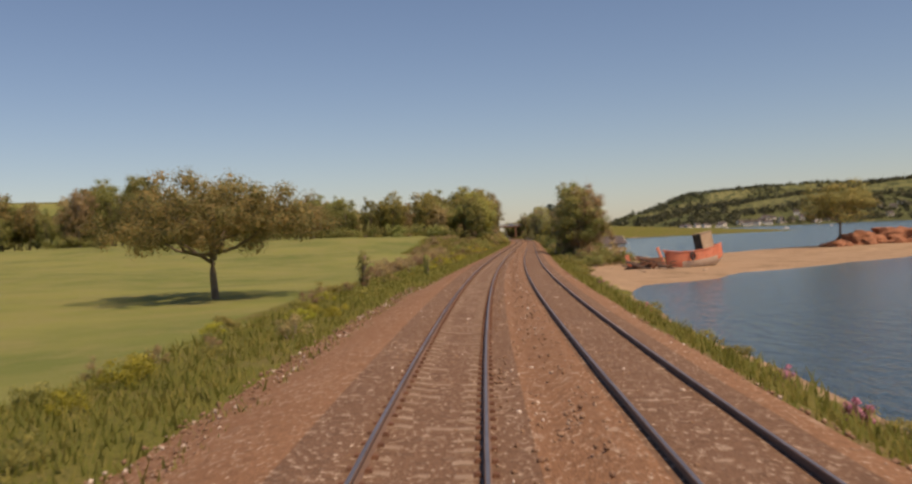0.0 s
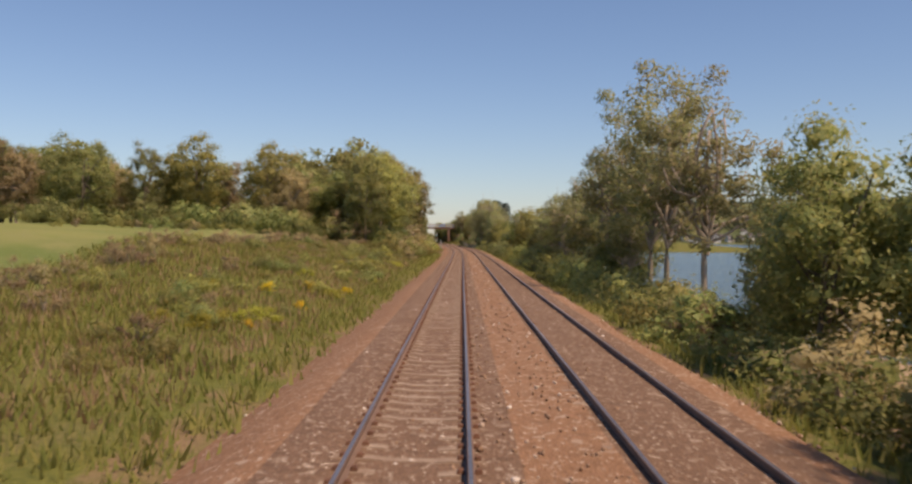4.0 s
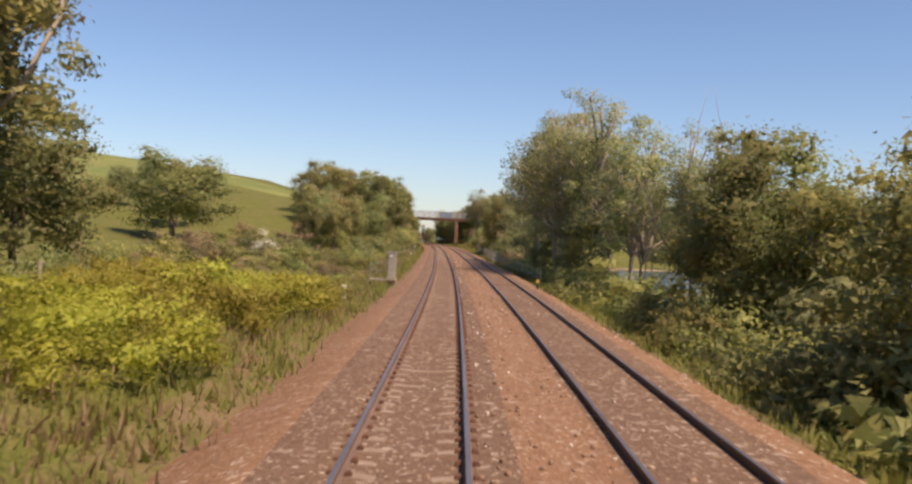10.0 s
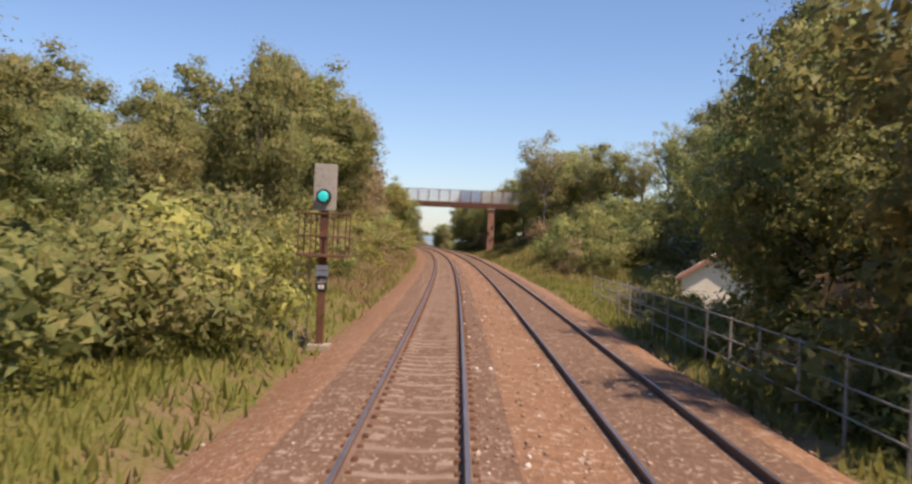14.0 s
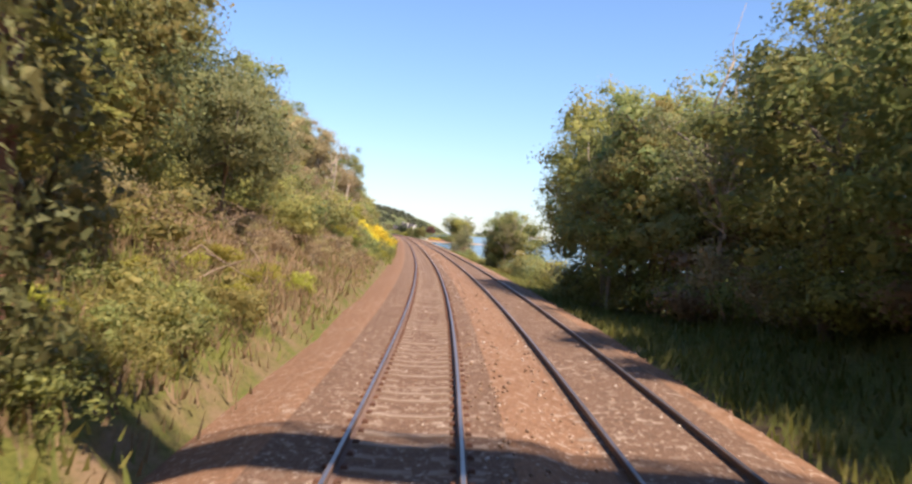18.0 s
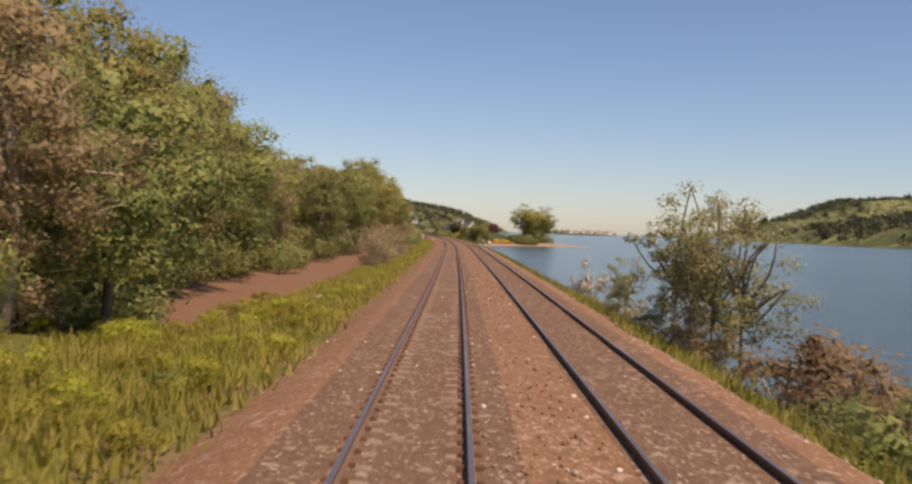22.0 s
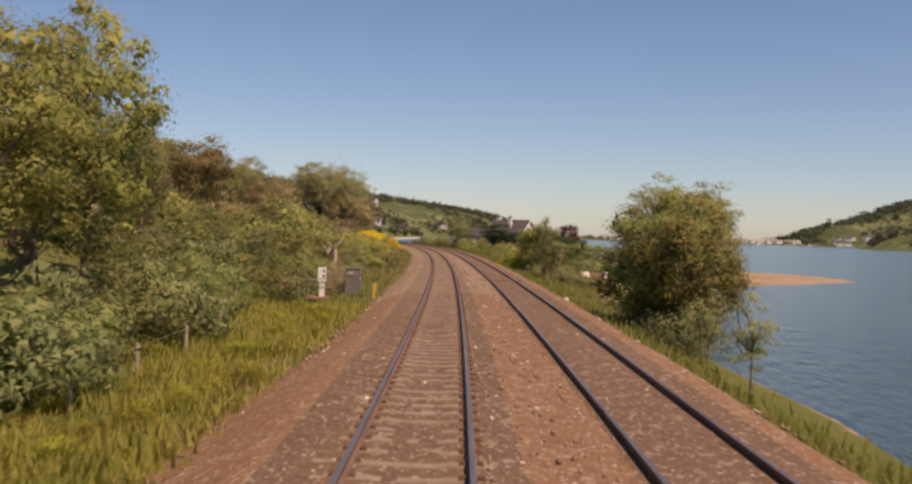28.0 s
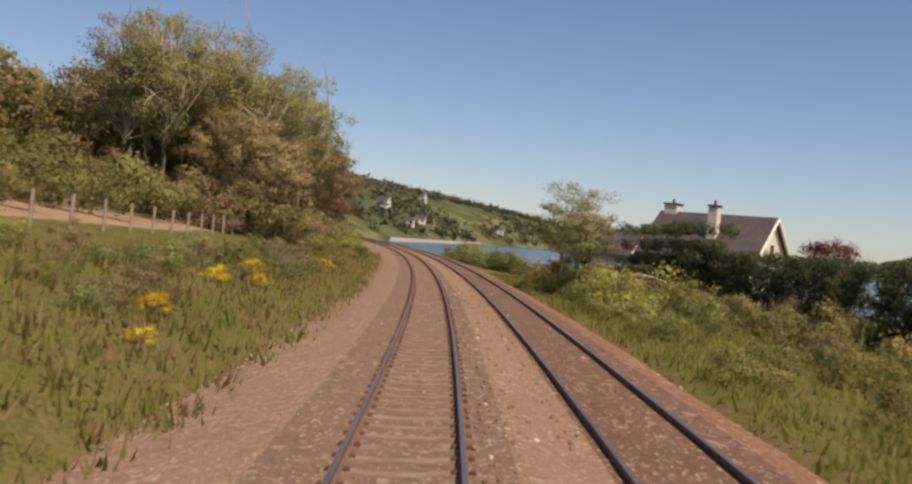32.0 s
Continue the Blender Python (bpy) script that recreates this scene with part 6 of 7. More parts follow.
steel_fence(1092, 1140, 16.2, 16.8, 5.0, 1.1, (0.9,), "post_and_wire_fence", "thin posts with wire in the rough grass", M_WOODPOST, 0.03, 0.005)
steel_fence(930, 976, -7.2, -7.6, 4.0, 0.9, (0.8,), "post_and_wire_fence", "low old posts with wire beside the creek", M_WOODPOST, 0.06, 0.006)


def footbridge(s):
    t = thing("footbridge", "rusty steel footbridge with mesh parapets on brick piers", "footbridge", m=put(s, 0, 0, -10))
    for y in (-0.65, 0.65):
        g = part("girder", box(30.0, 0.22, 0.72, Matrix.Translation((4.5, y, 7.25)), 0.015), M_RUST, t, "rust-brown girder")
        part("flange", box(30.0, 0.34, 0.05, Matrix.Translation((4.5, y, 7.2)), 0.008), M_RUST, g)
        for k in range(17):
            part("stiffener", box(0.06, 0.3, 0.6, Matrix.Translation((-9.6 + 1.75 * k, y, 7.3))), M_RUST, g)
    part("deck", box(30.0, 1.2, 0.12, Matrix.Translation((4.5, 0, 7.9)), 0.01), M_CONCRETE, t)
    for y in (-0.67, 0.67):
        par = part("parapet", join(box(30.0, 0.04, 0.05, Matrix.Translation((4.5, y, 10.0)), 0.006), box(30.0, 0.04, 0.05, Matrix.Translation((4.5, y, 8.05)), 0.006)), M_RUST, t)
        for k in range(18):
            part("post", box(0.08, 0.08, 2.1, Matrix.Translation((-9.6 + 1.72 * k, y, 7.95)), 0.01), M_RUST, par)
        for k in range(17):
            blue = k in (8, 9)
            part("mesh_panel", box(1.6, 0.012, 1.85, Matrix.Translation((-8.74 + 1.72 * k, y, 8.1))), M_NETBLUE if blue else M_MESH, par, "blue-grey netting" if blue else "")
    for x, w, lab in ((9.3, 0.95, "narrow brick pier"), (-5.3, 1.2, "ivy-grown brick pier")):
        p = part("pier", box(w, 1.9, 8.2, Matrix.Translation((x, 0, -1.0)), 0.03), M_BRICK, t, lab)
        part("pier_cap", box(w + 0.2, 2.2, 0.25, Matrix.Translation((x, 0, 6.95)), 0.03), M_CONCRETE, p)
    rng = np.random.default_rng(77)
    blobs = [(-4.9 + rng.uniform(-1.2, 0.85), rng.uniform(-1.7, 1.4), rng.uniform(0.2, 7.9), rng.uniform(0.4, 0.7)) for _ in range(150)]
    part("ivy", leaf_mesh("ivy", blobs, 80, 0.07, M_DUSK, rng, core=0.75), M_DUSK, t, "thick dark ivy")
    blobs = [(9.3 + rng.uniform(-0.4, 0.6), rng.uniform(-1.1, 0.9), rng.uniform(0.2, 5.0), rng.uniform(0.2, 0.4)) for _ in range(16)]
    part("ivy", leaf_mesh("ivy", blobs, 40, 0.1, M_IVY, rng), M_IVY, t, "thin dark ivy")


footbridge(609.5)


def brush_pile(s, lat, n, seed, ln=2.4):
    rng = np.random.default_rng(seed)
    t = thing("brush_pile", "heap of cut branches drying on the bank", "brush pile", "cut branches", m=put(s, lat, ground_z(s, lat) + 0.1))
    for k in range(int(n * 0.6)):
        a = np.array([rng.uniform(-1.6, 1.4), rng.uniform(-2.2, 2.2), 0.0])
        a[2] = 0.35 * -a[0] + rng.uniform(0, 0.7)
        d = rng.normal(size=3) * np.array([0.6, 0.9, 0.3])
        d *= ln * rng.uniform(0.4, 1.0) / np.linalg.norm(d)
        part("branch", limb_mesh("branch", [bent(a - d / 2, a + d / 2, rng.uniform(0.014, 0.035), 0.008, rng, 0.25, 3)], M_BRASH, 5), M_BRASH, t)


for k, (s, lat, n) in enumerate(((636, -8.2, 60), (640, -8.8, 50), (645, -7.8, 50), (650, -7.4, 40), (658, -7.0, 36), (630, -7.4, 30), (626, -6.4, 18), (575, -6.5, 22), (568, -5.8, 20), (560, -7.5, 18), (1018, -6.8, 14), (932, -10.5, 26), (938, -11.5, 22), (924, -9.4, 24))):
    brush_pile(s, lat, n, 200 + k)


def dead_tree(s, lat, h, seed, name_label, forks):
    rng = np.random.default_rng(seed)
    t = thing("dead_tree", name_label, "dead tree", m=put(s, lat, ground_z(s, lat)))
    if forks < 3:   # a snapped, leaning stem with one stub and a splintered top
        limbs = [bent((0, 0, -0.5), (0.45, 0, h * 0.46), 0.19, 0.14, rng, 0.06, 4), bent((0.45, 0, h * 0.45), (0.55, 0.1, h), 0.14, 0.09, rng, 0.07, 5),
                 bent((0.53, 0.08, h * 0.95), (0.95, 0.1, h * 1.07), 0.06, 0.02, rng, 0.05, 3), bent((0.5, 0.05, h * 0.93), (0.42, 0, h * 1.05), 0.06, 0.015, rng, 0.03, 3),
                 bent((0.42, 0, h * 0.44), (1.35, -0.2, h * 0.66), 0.1, 0.05, rng, 0.08, 4)]
        forks = 0
    else:
        limbs = [bent((0, 0, -0.5), (0.5, 0, h), 0.17, 0.07, rng, 0.14, 6)]
    for k in range(forks):
        z = h * rng.uniform(0.45, 0.95)
        limbs.append(bent((0.1, 0, z), (rng.uniform(-1.3, 1.3), rng.uniform(-1, 1), z + rng.uniform(0.5, 1.6)), 0.09, 0.02, rng, 0.15, 4))
    part("trunk", limb_mesh("trunk", limbs, M_DEADWOOD, 8), M_DEADWOOD, t)


dead_tree(700.2, -9.0, 4.2, 1, "bleached dead tree trunk with a broken fork", 2)
dead_tree(702, -10.6, 6.0, 2, "pale half-dead tree with bare branches", 12)
dead_tree(1004, -7.6, 1.4, 3, "small bare twisted tree on the bank", 7)


def house(name, label, w, d, wall_h, roof_h, m, wall, roof_mat, windows=(), chimneys=(), hip=0.0, group="", far=False):
    """A house whose ridge runs along its x: walls, gables, two roof slopes, windows, chimneys."""
    t = thing(name, label, "house", group, m=m)
    v = [(-w / 2, -d / 2, -1), (w / 2, -d / 2, -1), (w / 2, d / 2, -1), (-w / 2, d / 2, -1), (-w / 2, -d / 2, wall_h), (w / 2, -d / 2, wall_h), (w / 2, d / 2, wall_h),
         (-w / 2, d / 2, wall_h), (-w / 2 + hip, 0, wall_h + roof_h), (w / 2 - hip * 0.2, 0, wall_h + roof_h)]
    part("wall", mesh_from("wall", v, [(0, 1, 5, 4), (1, 2, 6, 9, 5), (2, 3, 7, 6), (3, 0, 4, 8, 7)], wall), wall, t)
    o, th = 0.35, 0.16
    drop = roof_h * o / (d / 2)
    for sgn in (-1, 1):
        a = [(-w / 2 - o, sgn * (d / 2 + o), wall_h - drop), (w / 2 + o, sgn * (d / 2 + o), wall_h - drop), (w / 2 + o - hip * 0.2, 0, wall_h + roof_h + 0.02), (-w / 2 - o + hip, 0, wall_h + roof_h + 0.02)]
        vv = a + [(x, y, z + th) for x, y, z in a]
        part("roof_slope", mesh_from("roof_slope", vv, [(3, 2, 1, 0), (4, 5, 6, 7), (0, 1, 5, 4), (1, 2, 6, 5), (2, 3, 7, 6), (3, 0, 4, 7)], roof_mat), roof_mat, t)
    for x in () if far else (w / 2 + o + 0.02,):
        for sgn in (-1, 1):
            part("barge_board", limb_mesh("barge_board", [[(x, sgn * (d / 2 + o), wall_h - drop + 0.02, 0.13), (x - hip * 0.2, 0, wall_h + roof_h + 0.05, 0.13)]], M_WHITEPAINT, 4), M_WHITEPAINT, t, "white barge board")
    for side, x, z, ww, hh in windows:
        mm = {"f": Matrix.Translation((x, -d / 2 - 0.02, z)), "e": Matrix.Translation((w / 2 + 0.02, x, z)) @ Matrix.Rotation(radians(90), 4, "Z")}[side]
        if far:
            part("window", box(ww, 0.07, hh, mm), M_GLASS, t)
            continue
        win = part("window", box(ww + 0.14, 0.07, hh + 0.14, mm, 0.01), M_WHITEPAINT, t, "white window frame")
        part("pane", box(ww, 0.03, hh, mm @ Matrix.Translation((0, -0.035, 0.07))), M_GLASS, win)
    for x, y, top, cw in chimneys:
        c = part("chimney", box(cw, cw, top - wall_h, Matrix.Translation((x, y, wall_h)), 0.03), wall, t)
        part("chimney_cap", box(cw + 0.14, cw + 0.14, 0.14, Matrix.Translation((x, y, top)), 0.02), M_SLATE, c)
        part("chimney_pot", rod((x, y, top + 0.1), (x, y, top + 0.5), 0.13, 0.11, 10), M_REDROOF, c)
    return t


# the white house with the dark roof behind its hedge
house("cottage", "white rendered house with a dark slate roof and tall chimneys", 9.0, 7.4, 3.1, 3.2, put(1149.5, 22.8, 0.0, -42), M_CREAM, M_SLATE,
      (("f", -2.6, 1.0, 1.2, 1.1), ("f", 1.6, 1.0, 1.6, 1.1), ("e", 0.0, 3.5, 0.7, 0.8), ("e", -1.6, 1.0, 1.2, 1.1)), ((0.6, -2.0, 6.9, 0.75), (-3.9, 0.3, 7.0, 1.1)))
house("house_wing", "low white wing of the house with a slate roof", 6.0, 5.5, 2.6, 1.9, put(1155.0, 16.0, 0.0, -42), M_CREAM, M_SLATE, (("f", -1.2, 0.9, 1.2, 1.0),), (), 1.6)
house("bungalow", "white bungalow with a red tiled roof below the fence", 10.0, 6.5, 2.3, 1.6, put(521, 18.4, -2.3, 68), M_WHITEPAINT, M_REDROOF, (("f", -2.5, 0.9, 1.3, 1.1), ("f", 1.5, 0.9, 1.3, 1.1)), ())
house("shed", "small outbuilding with a red tiled roof among the trees", 5.0, 4.0, 2.1, 1.3, put(514, 15.5, -1.2, 75), M_CREAM, M_REDROOF, (("f", 0.5, 0.9, 0.9, 0.9),), ())
house("shed", "small white boathouse by the water, half hidden", 5.0, 4.0, 2.0, 1.2, put(176, 18.5, -1.9, 20), M_WHITEPAINT, M_SLATE, (("f", 0.5, 0.8, 0.9, 0.9),), ())


def hedge(name, label, s0, s1, lat0, lat1, h, w, seed, leaf=M_HEDGE):
    rng = np.random.default_rng(seed)
    t = thing(name, label, "hedge", m=Matrix.Identity(4))
    length = abs(s1 - s0) + abs(lat1 - lat0)
    plants = max(3, int(length / 2.2))
    for q in range(plants):
        blobs = []
        for k in range(5):
            u = (q + (k + rng.random()) / 5) / plants
            s, lat = s0 + (s1 - s0) * u, lat0 + (lat1 - lat0) * u
            z0 = ground_z(s, lat)
            for j in range(5):
                p = at(s + rng.uniform(-0.2, 0.2), lat + rng.uniform(-w / 2, w / 2), z0 + h * (0.1 + 0.19 * j) + rng.uniform(-0.12, 0.12))
                blobs.append((*p, rng.uniform(0.45, 0.68)))
        part("hedge_plant", leaf_mesh("hedge_plant", blobs, 110, 0.075, leaf, rng, core=0.8), leaf, t)


hedge("hedge", "long clipped dark green hedge round the garden", 1066, 1150, 19.6, 19.2, 3.7, 1.8, 301)
hedge("hedge", "tall dark green hedge in front of the house", 1138, 1148, 19.0, 15.6, 5.8, 2.6, 302)
hedge("hedge", "clipped green hedge above the sandy shore", 1053, 1056, 14, 35, 3.5, 1.6, 303, M_WOOD)


def garden_fence(s, lat):
    t = thing("garden_fence", "pale weathered batten fence with a white arch", "fence", m=put(s, lat, ground_z(s, lat), 15))
    for k in range(14):
        part("batten", box(0.12, 0.03, 1.5 + 0.2 * math.sin(k * 0.5), Matrix.Translation((-2.2 + 0.33 * k, 0, 0)), 0.005), M_WOODPOST, t)
    part("rail", box(4.6, 0.05, 0.09, Matrix.Translation((0, 0.04, 0.4))), M_WOODPOST, t)
    part("rail", box(4.6, 0.05, 0.09, Matrix.Translation((0, 0.04, 1.2))), M_WOODPOST, t)
    part("arch", limb_mesh("arch", [[(-1.9, 0.1, 1.5, 0.04), (-1.0, 0.1, 1.75, 0.04), (0, 0.1, 1.85, 0.04), (1.0, 0.1, 1.75, 0.04), (1.9, 0.1, 1.5, 0.04)]], M_WHITEPAINT, 6), M_WHITEPAINT, t)


garden_fence(1134, 13.0)


def low_wall(s0, lat0, s1, lat1, h):
    """A garden wall of separate stones in courses, with two pale pillars."""
    a, b = at(s0, lat0, 0), at(s1, lat1, 0)
    ln = (b - a).length
    d = (b - a).normalized()
    m = Matrix.Translation(at(s0, lat0, -1.75)) @ Matrix.Rotation(math.atan2(d.y, d.x), 4, "Z")
    t = thing("garden_wall", "low old brick wall above the sandy cove", "wall", m=m)
    part("core", box(ln, 0.22, h - 0.04, Matrix.Translation((ln / 2, 0, 0))), M_CONCRETE, t)
    meshes = []
    for k in range(5):
        bm = box(0.43, 0.3, 0.15, None, 0.012)
        me = bpy.data.meshes.new("brick")
        bm.to_mesh(me)
        bm.free()
        me.materials.append(M_BRICK)
        meshes.append(me)
    for r in range(int(h / 0.165)):
        x = 0.22 * (r % 2)
        while x < ln:
            ob = part("brick", random.choice(meshes), M_BRICK, t)
            ob.location = (x + 0.22, random.uniform(-0.012, 0.012), r * 0.165)
            x += 0.45
    for x in (0.4, 3.4):
        part("pillar", box(0.95, 0.5, h + 0.14, Matrix.Translation((x, -0.1, 0)), 0.05), M_CREAM, t)


low_wall(1041, 15.2, 1047, 27.5, 0.66)

# -- small things on the track
t = thing("crossing_strip", "thin red cable duct laid across the far track", "cable duct", m=put(1000.5, OTHER, -0.1))
part("duct", box(2.6, 0.12, 0.07, None, 0.02), M_BRICK, t)
t = thing("crossing_strip", "thin red cable duct laid across the far track", "cable duct", m=put(382.6, OTHER, -0.1))
part("duct", box(1.5, 0.07, 0.05, None, 0.02), M_BRICK, t)
t = thing("track_magnet", "rust-brown ramp bolted between the rails", "track equipment", m=put(306.5, -0.15, -0.2))
part("ramp", box(0.34, 1.1, 0.14, None, 0.03), M_BRICK, t)
part("side_plate", box(0.06, 1.3, 0.16, Matrix.Translation((-0.3, 0, 0)), 0.01), M_RUST, t)
for k in range(6):
    t = thing("trough_block", "pale concrete cable-trough block on the bank", "concrete block", "trough blocks", m=put(789 + 1.05 * k, -6.9 + 0.05 * k, ground_z(789, -6.9) + 0.05, 4 * (k % 3)))
    part("block", box(0.4, 1.0, 0.2, None, 0.02), M_CONCRETE, t)
for k in range(5):
    t = thing("concrete_slab", "broken pale slab half sunk in the bank", "concrete slab", "slabs on the bank", m=put(846 + 7.5 * k, -5.6 - 0.3 * (k % 2), ground_z(846 + 7.5 * k, -5.7) + 0.02, 20 * k))
    part("slab", box(0.7, 1.6, 0.12, None, 0.03), M_CONCRETE, t)

# ---------------------------------------------------------------- far shores
M_HILL = None


def hill_material():
    m, nt, b = nodes_of("hazed_far_hillside")
    pos = position(nt)
    v = nt.nodes.new("ShaderNodeTexVoronoi")
    v.inputs["Scale"].default_value = 0.008
    nt.links.new(pos, v.inputs["Vector"])
    sep = nt.nodes.new("ShaderNodeSeparateColor")
    nt.links.new(v.outputs["Color"], sep.inputs[0])
    n1 = noise_node(nt, 0.06, 5, 0.7, pos)
    # field and wood greens lightened towards grey, distance haze put into the colour
    fields = ramp_node(nt, sep.outputs[0], [(0.0, (0.1, 0.115, 0.05)), (0.4, (0.15, 0.165, 0.07)), (0.7, (0.22, 0.22, 0.1)), (1.0, (0.11, 0.13, 0.06))]).outputs[0]
    woods = ramp_node(nt, n1.outputs[0], [(0.48, (0, 0, 0)), (0.56, (1, 1, 1))]).outputs[0]
    nt.links.new(mix_node(nt, woods, fields, (0.07, 0.085, 0.045)), b.inputs["Base Color"])
    b.inputs["Roughness"].default_value = 1.0
    b.inputs["Specular IOR Level"].default_value = 0.0
    bump_node(nt, b, n1.outputs[0], 1.0, 6.0)
    return m


M_HILL = hill_material()
# far leaf greens also carry the haze: lightened and greyed by hand
M_FARWOOD = leaf_material("hazed_far_leaves", (0.07, 0.085, 0.05), (0.11, 0.125, 0.07), (0.16, 0.17, 0.09), 0.3)
# roofs of the far town, paler and less red than clay_tiles
M_FARROOF = surface("pale_far_roofs", (0.3, 0.23, 0.19), (0.42, 0.34, 0.29), 0.3, 2.0, 0.85, 0, 0.2, 0.02)


def hillside(label, x0, x1, y0, y1, height, nx, ny, seed, trees, tree_size):
    """A far hillside: height(x, y) in metres, with woods on it."""
    verts, faces = [], []
    for j in range(ny + 1):
        for i in range(nx + 1):
            x, y = x0 + (x1 - x0) * i / nx, y0 + (y1 - y0) * j / ny
            verts.append((x, y, height(x, y)))
    for j in range(ny):
        for i in range(nx):
            k = j * (nx + 1) + i
            faces.append((k, k + 1, k + nx + 2, k + nx + 1))
    tagged(new("hillside", mesh_from("hillside", verts, faces, M_HILL, True)), label, "hillside", kind="structure")
    rng = np.random.default_rng(seed)
    blobs = []
    while len(blobs) < trees:
        x, y = rng.uniform(x0, x1), rng.uniform(y0, y1)
        z = height(x, y)
        if z < WATER + 2.2 or noise.noise(Vector((x * 0.006, y * 0.006, seed))) < -0.12:
            continue
        r = tree_size * rng.uniform(0.6, 1.3)
        blobs.append((x, y, z + 0.5 * r, r))
    ob = new("far_wood", leaf_mesh("far_wood", blobs, 8, tree_size * 0.3, M_FARWOOD, rng, core=0.8))
    tagged(ob, "distant woods and hedgerows on the hillside", "woodland", kind="stuff")


def ridge_a(x, y):
    top = np.interp(x, (380, 420, 520, 690, 900, 1100, 2200), (-6, 12, 36, 54, 74, 94, 110))
    u = np.interp(y, (1480, 1560, 1750, 1960, 2300), (0.0, 0.12, 0.5, 1.0, 1.0))
    return -4 + (top + 4) * u + 5 * noise.noise(Vector((x * 0.01, y * 0.01, 1))) * u


def ridge_b(x, y):
    top = np.interp(x, (560, 600, 650, 758, 800, 922, 1008, 1144, 1500, 2600), (-6, 2, 16, 66, 58, 104, 134, 146, 160, 150))
    u = np.interp(y, (3420, 3500, 3640, 3800, 4100), (0.0, 0.12, 0.5, 1.0, 1.0))
    return -4 + (top + 4) * u + 4 * noise.noise(Vector((x * 0.01, y * 0.01, 3))) * u


def ridge_c(x, y):
    shore = np.interp(y, (1430, 1470, 1846, 2050, 2400, 2900), (-420, -137, -152, -145, -95, -60))
    d = shore - x
    if d < 0:
        return -5.0
    return -2.4 + min(d, 6) * 0.25 + 66 * (1 - math.exp(-max(d - 10, 0) / 110)) + 3 * noise.noise(Vector((x * 0.012, y * 0.012, 6)))


hillside("wooded green hills across the estuary with scattered houses", 360, 2200, 1470, 2300, ridge_a, 60, 28, 11, 2600, 9.0)
hillside("steep wooded headland beyond the estuary mouth", 540, 2600, 3400, 4100, ridge_b, 60, 24, 12, 1800, 13.0)
hillside("wooded hillside above the bay with white houses", -900, 90, 1430, 2900, ridge_c, 60, 70, 13, 3400, 6.5)
hillside("low far shore of the estuary mouth", 330, 640, 3560, 3760, lambda x, y: -4 + 10 * np.interp(y, (3560, 3600, 3760), (0, 0.7, 1)) * np.interp(x, (330, 350, 620, 640), (0, 1, 1, 0)), 30, 6, 14, 120, 7.0)
hillside("low far town shore under the hill", -40, 230, 3150, 3420, lambda x, y: -4 + 10 * np.interp(y, (3150, 3200, 3420), (0, 0.6, 1)) * np.interp(x, (-40, -20, 190, 230), (1, 1, 1, 0)), 30, 6, 15, 60, 6.0)


def far_houses(height, rows, seed, group, label, roofs):
    """Small distant houses: rows of x0, x1, y0, y1, number, size."""
    rng = random.Random(seed)
    first = None
    for x0, x1, y0, y1, n, size in rows:
        for k in range(n):
            x, y = rng.uniform(x0, x1), rng.uniform(y0, y1)
            z = height(x, y)
            if z < WATER + 0.6:
                z = WATER + 0.6
            m = Matrix.Translation((x, y, z)) @ Matrix.Rotation(radians(rng.uniform(-35, 35)), 4, "Z") @ Matrix.Diagonal((size * rng.uniform(0.8, 1.4), size, size * rng.uniform(0.8, 1.2), 1))
            if first is None:
                first = house("far_house", label, 11, 8, 5.0, 3.0, m, M_WHITEPAINT, roofs, (("f", -3, 1.0, 1.2, 1.2), ("f", 3, 1.0, 1.2, 1.2), ("f", 0, 3.4, 1.4, 1.0)), (), 0.0, group, True)
            else:
                copy_thing(first, m @ Matrix.Diagonal((1 / first.scale[0], 1 / first.scale[1], 1 / first.scale[2], 1)))


far_houses(ridge_a, ((400, 620, 1540, 1640, 22, 1.0), (620, 1300, 1560, 1720, 22, 1.1)), 1, "village across the estuary", "white house on the far shore of the estuary", M_SLATE)
far_houses(ridge_b, ((680, 1300, 3480, 3600, 46, 1.6),), 2, "village below the headland", "white house at the foot of the headland", M_SLATE)
far_houses(lambda x, y: 2.0, ((350, 600, 3580, 3620, 30, 1.3), (60, 200, 3190, 3260, 26, 1.1)), 3, "town at the estuary mouth", "white waterfront building in the distance", M_FARROOF)
for x, y, size in ((-167, 1632, 0.7), (-173, 1688, 0.65), (-170, 1797, 0.7), (-173, 2053, 0.9), (-430, 2570, 1.5), (-405, 2540, 1.5), (-385, 2560, 1.3), (-240, 1950, 1.1), (-190, 1650, 0.8)):
    house("far_house", "white house on the wooded hillside above the bay", 11 * size, 8 * size, 5 * size, 3 * size,
          Matrix.Translation((x, y, ridge_c(x, y) + 0.3)) @ Matrix.Rotation(radians(12 * math.sin(x)), 4, "Z"), M_WHITEPAINT, M_SLATE, (("f", -3 * size, 1.0, 1.5, 1.4), ("f", 3 * size, 1.0, 1.5, 1.4)), (), 0.0, "houses above the bay")

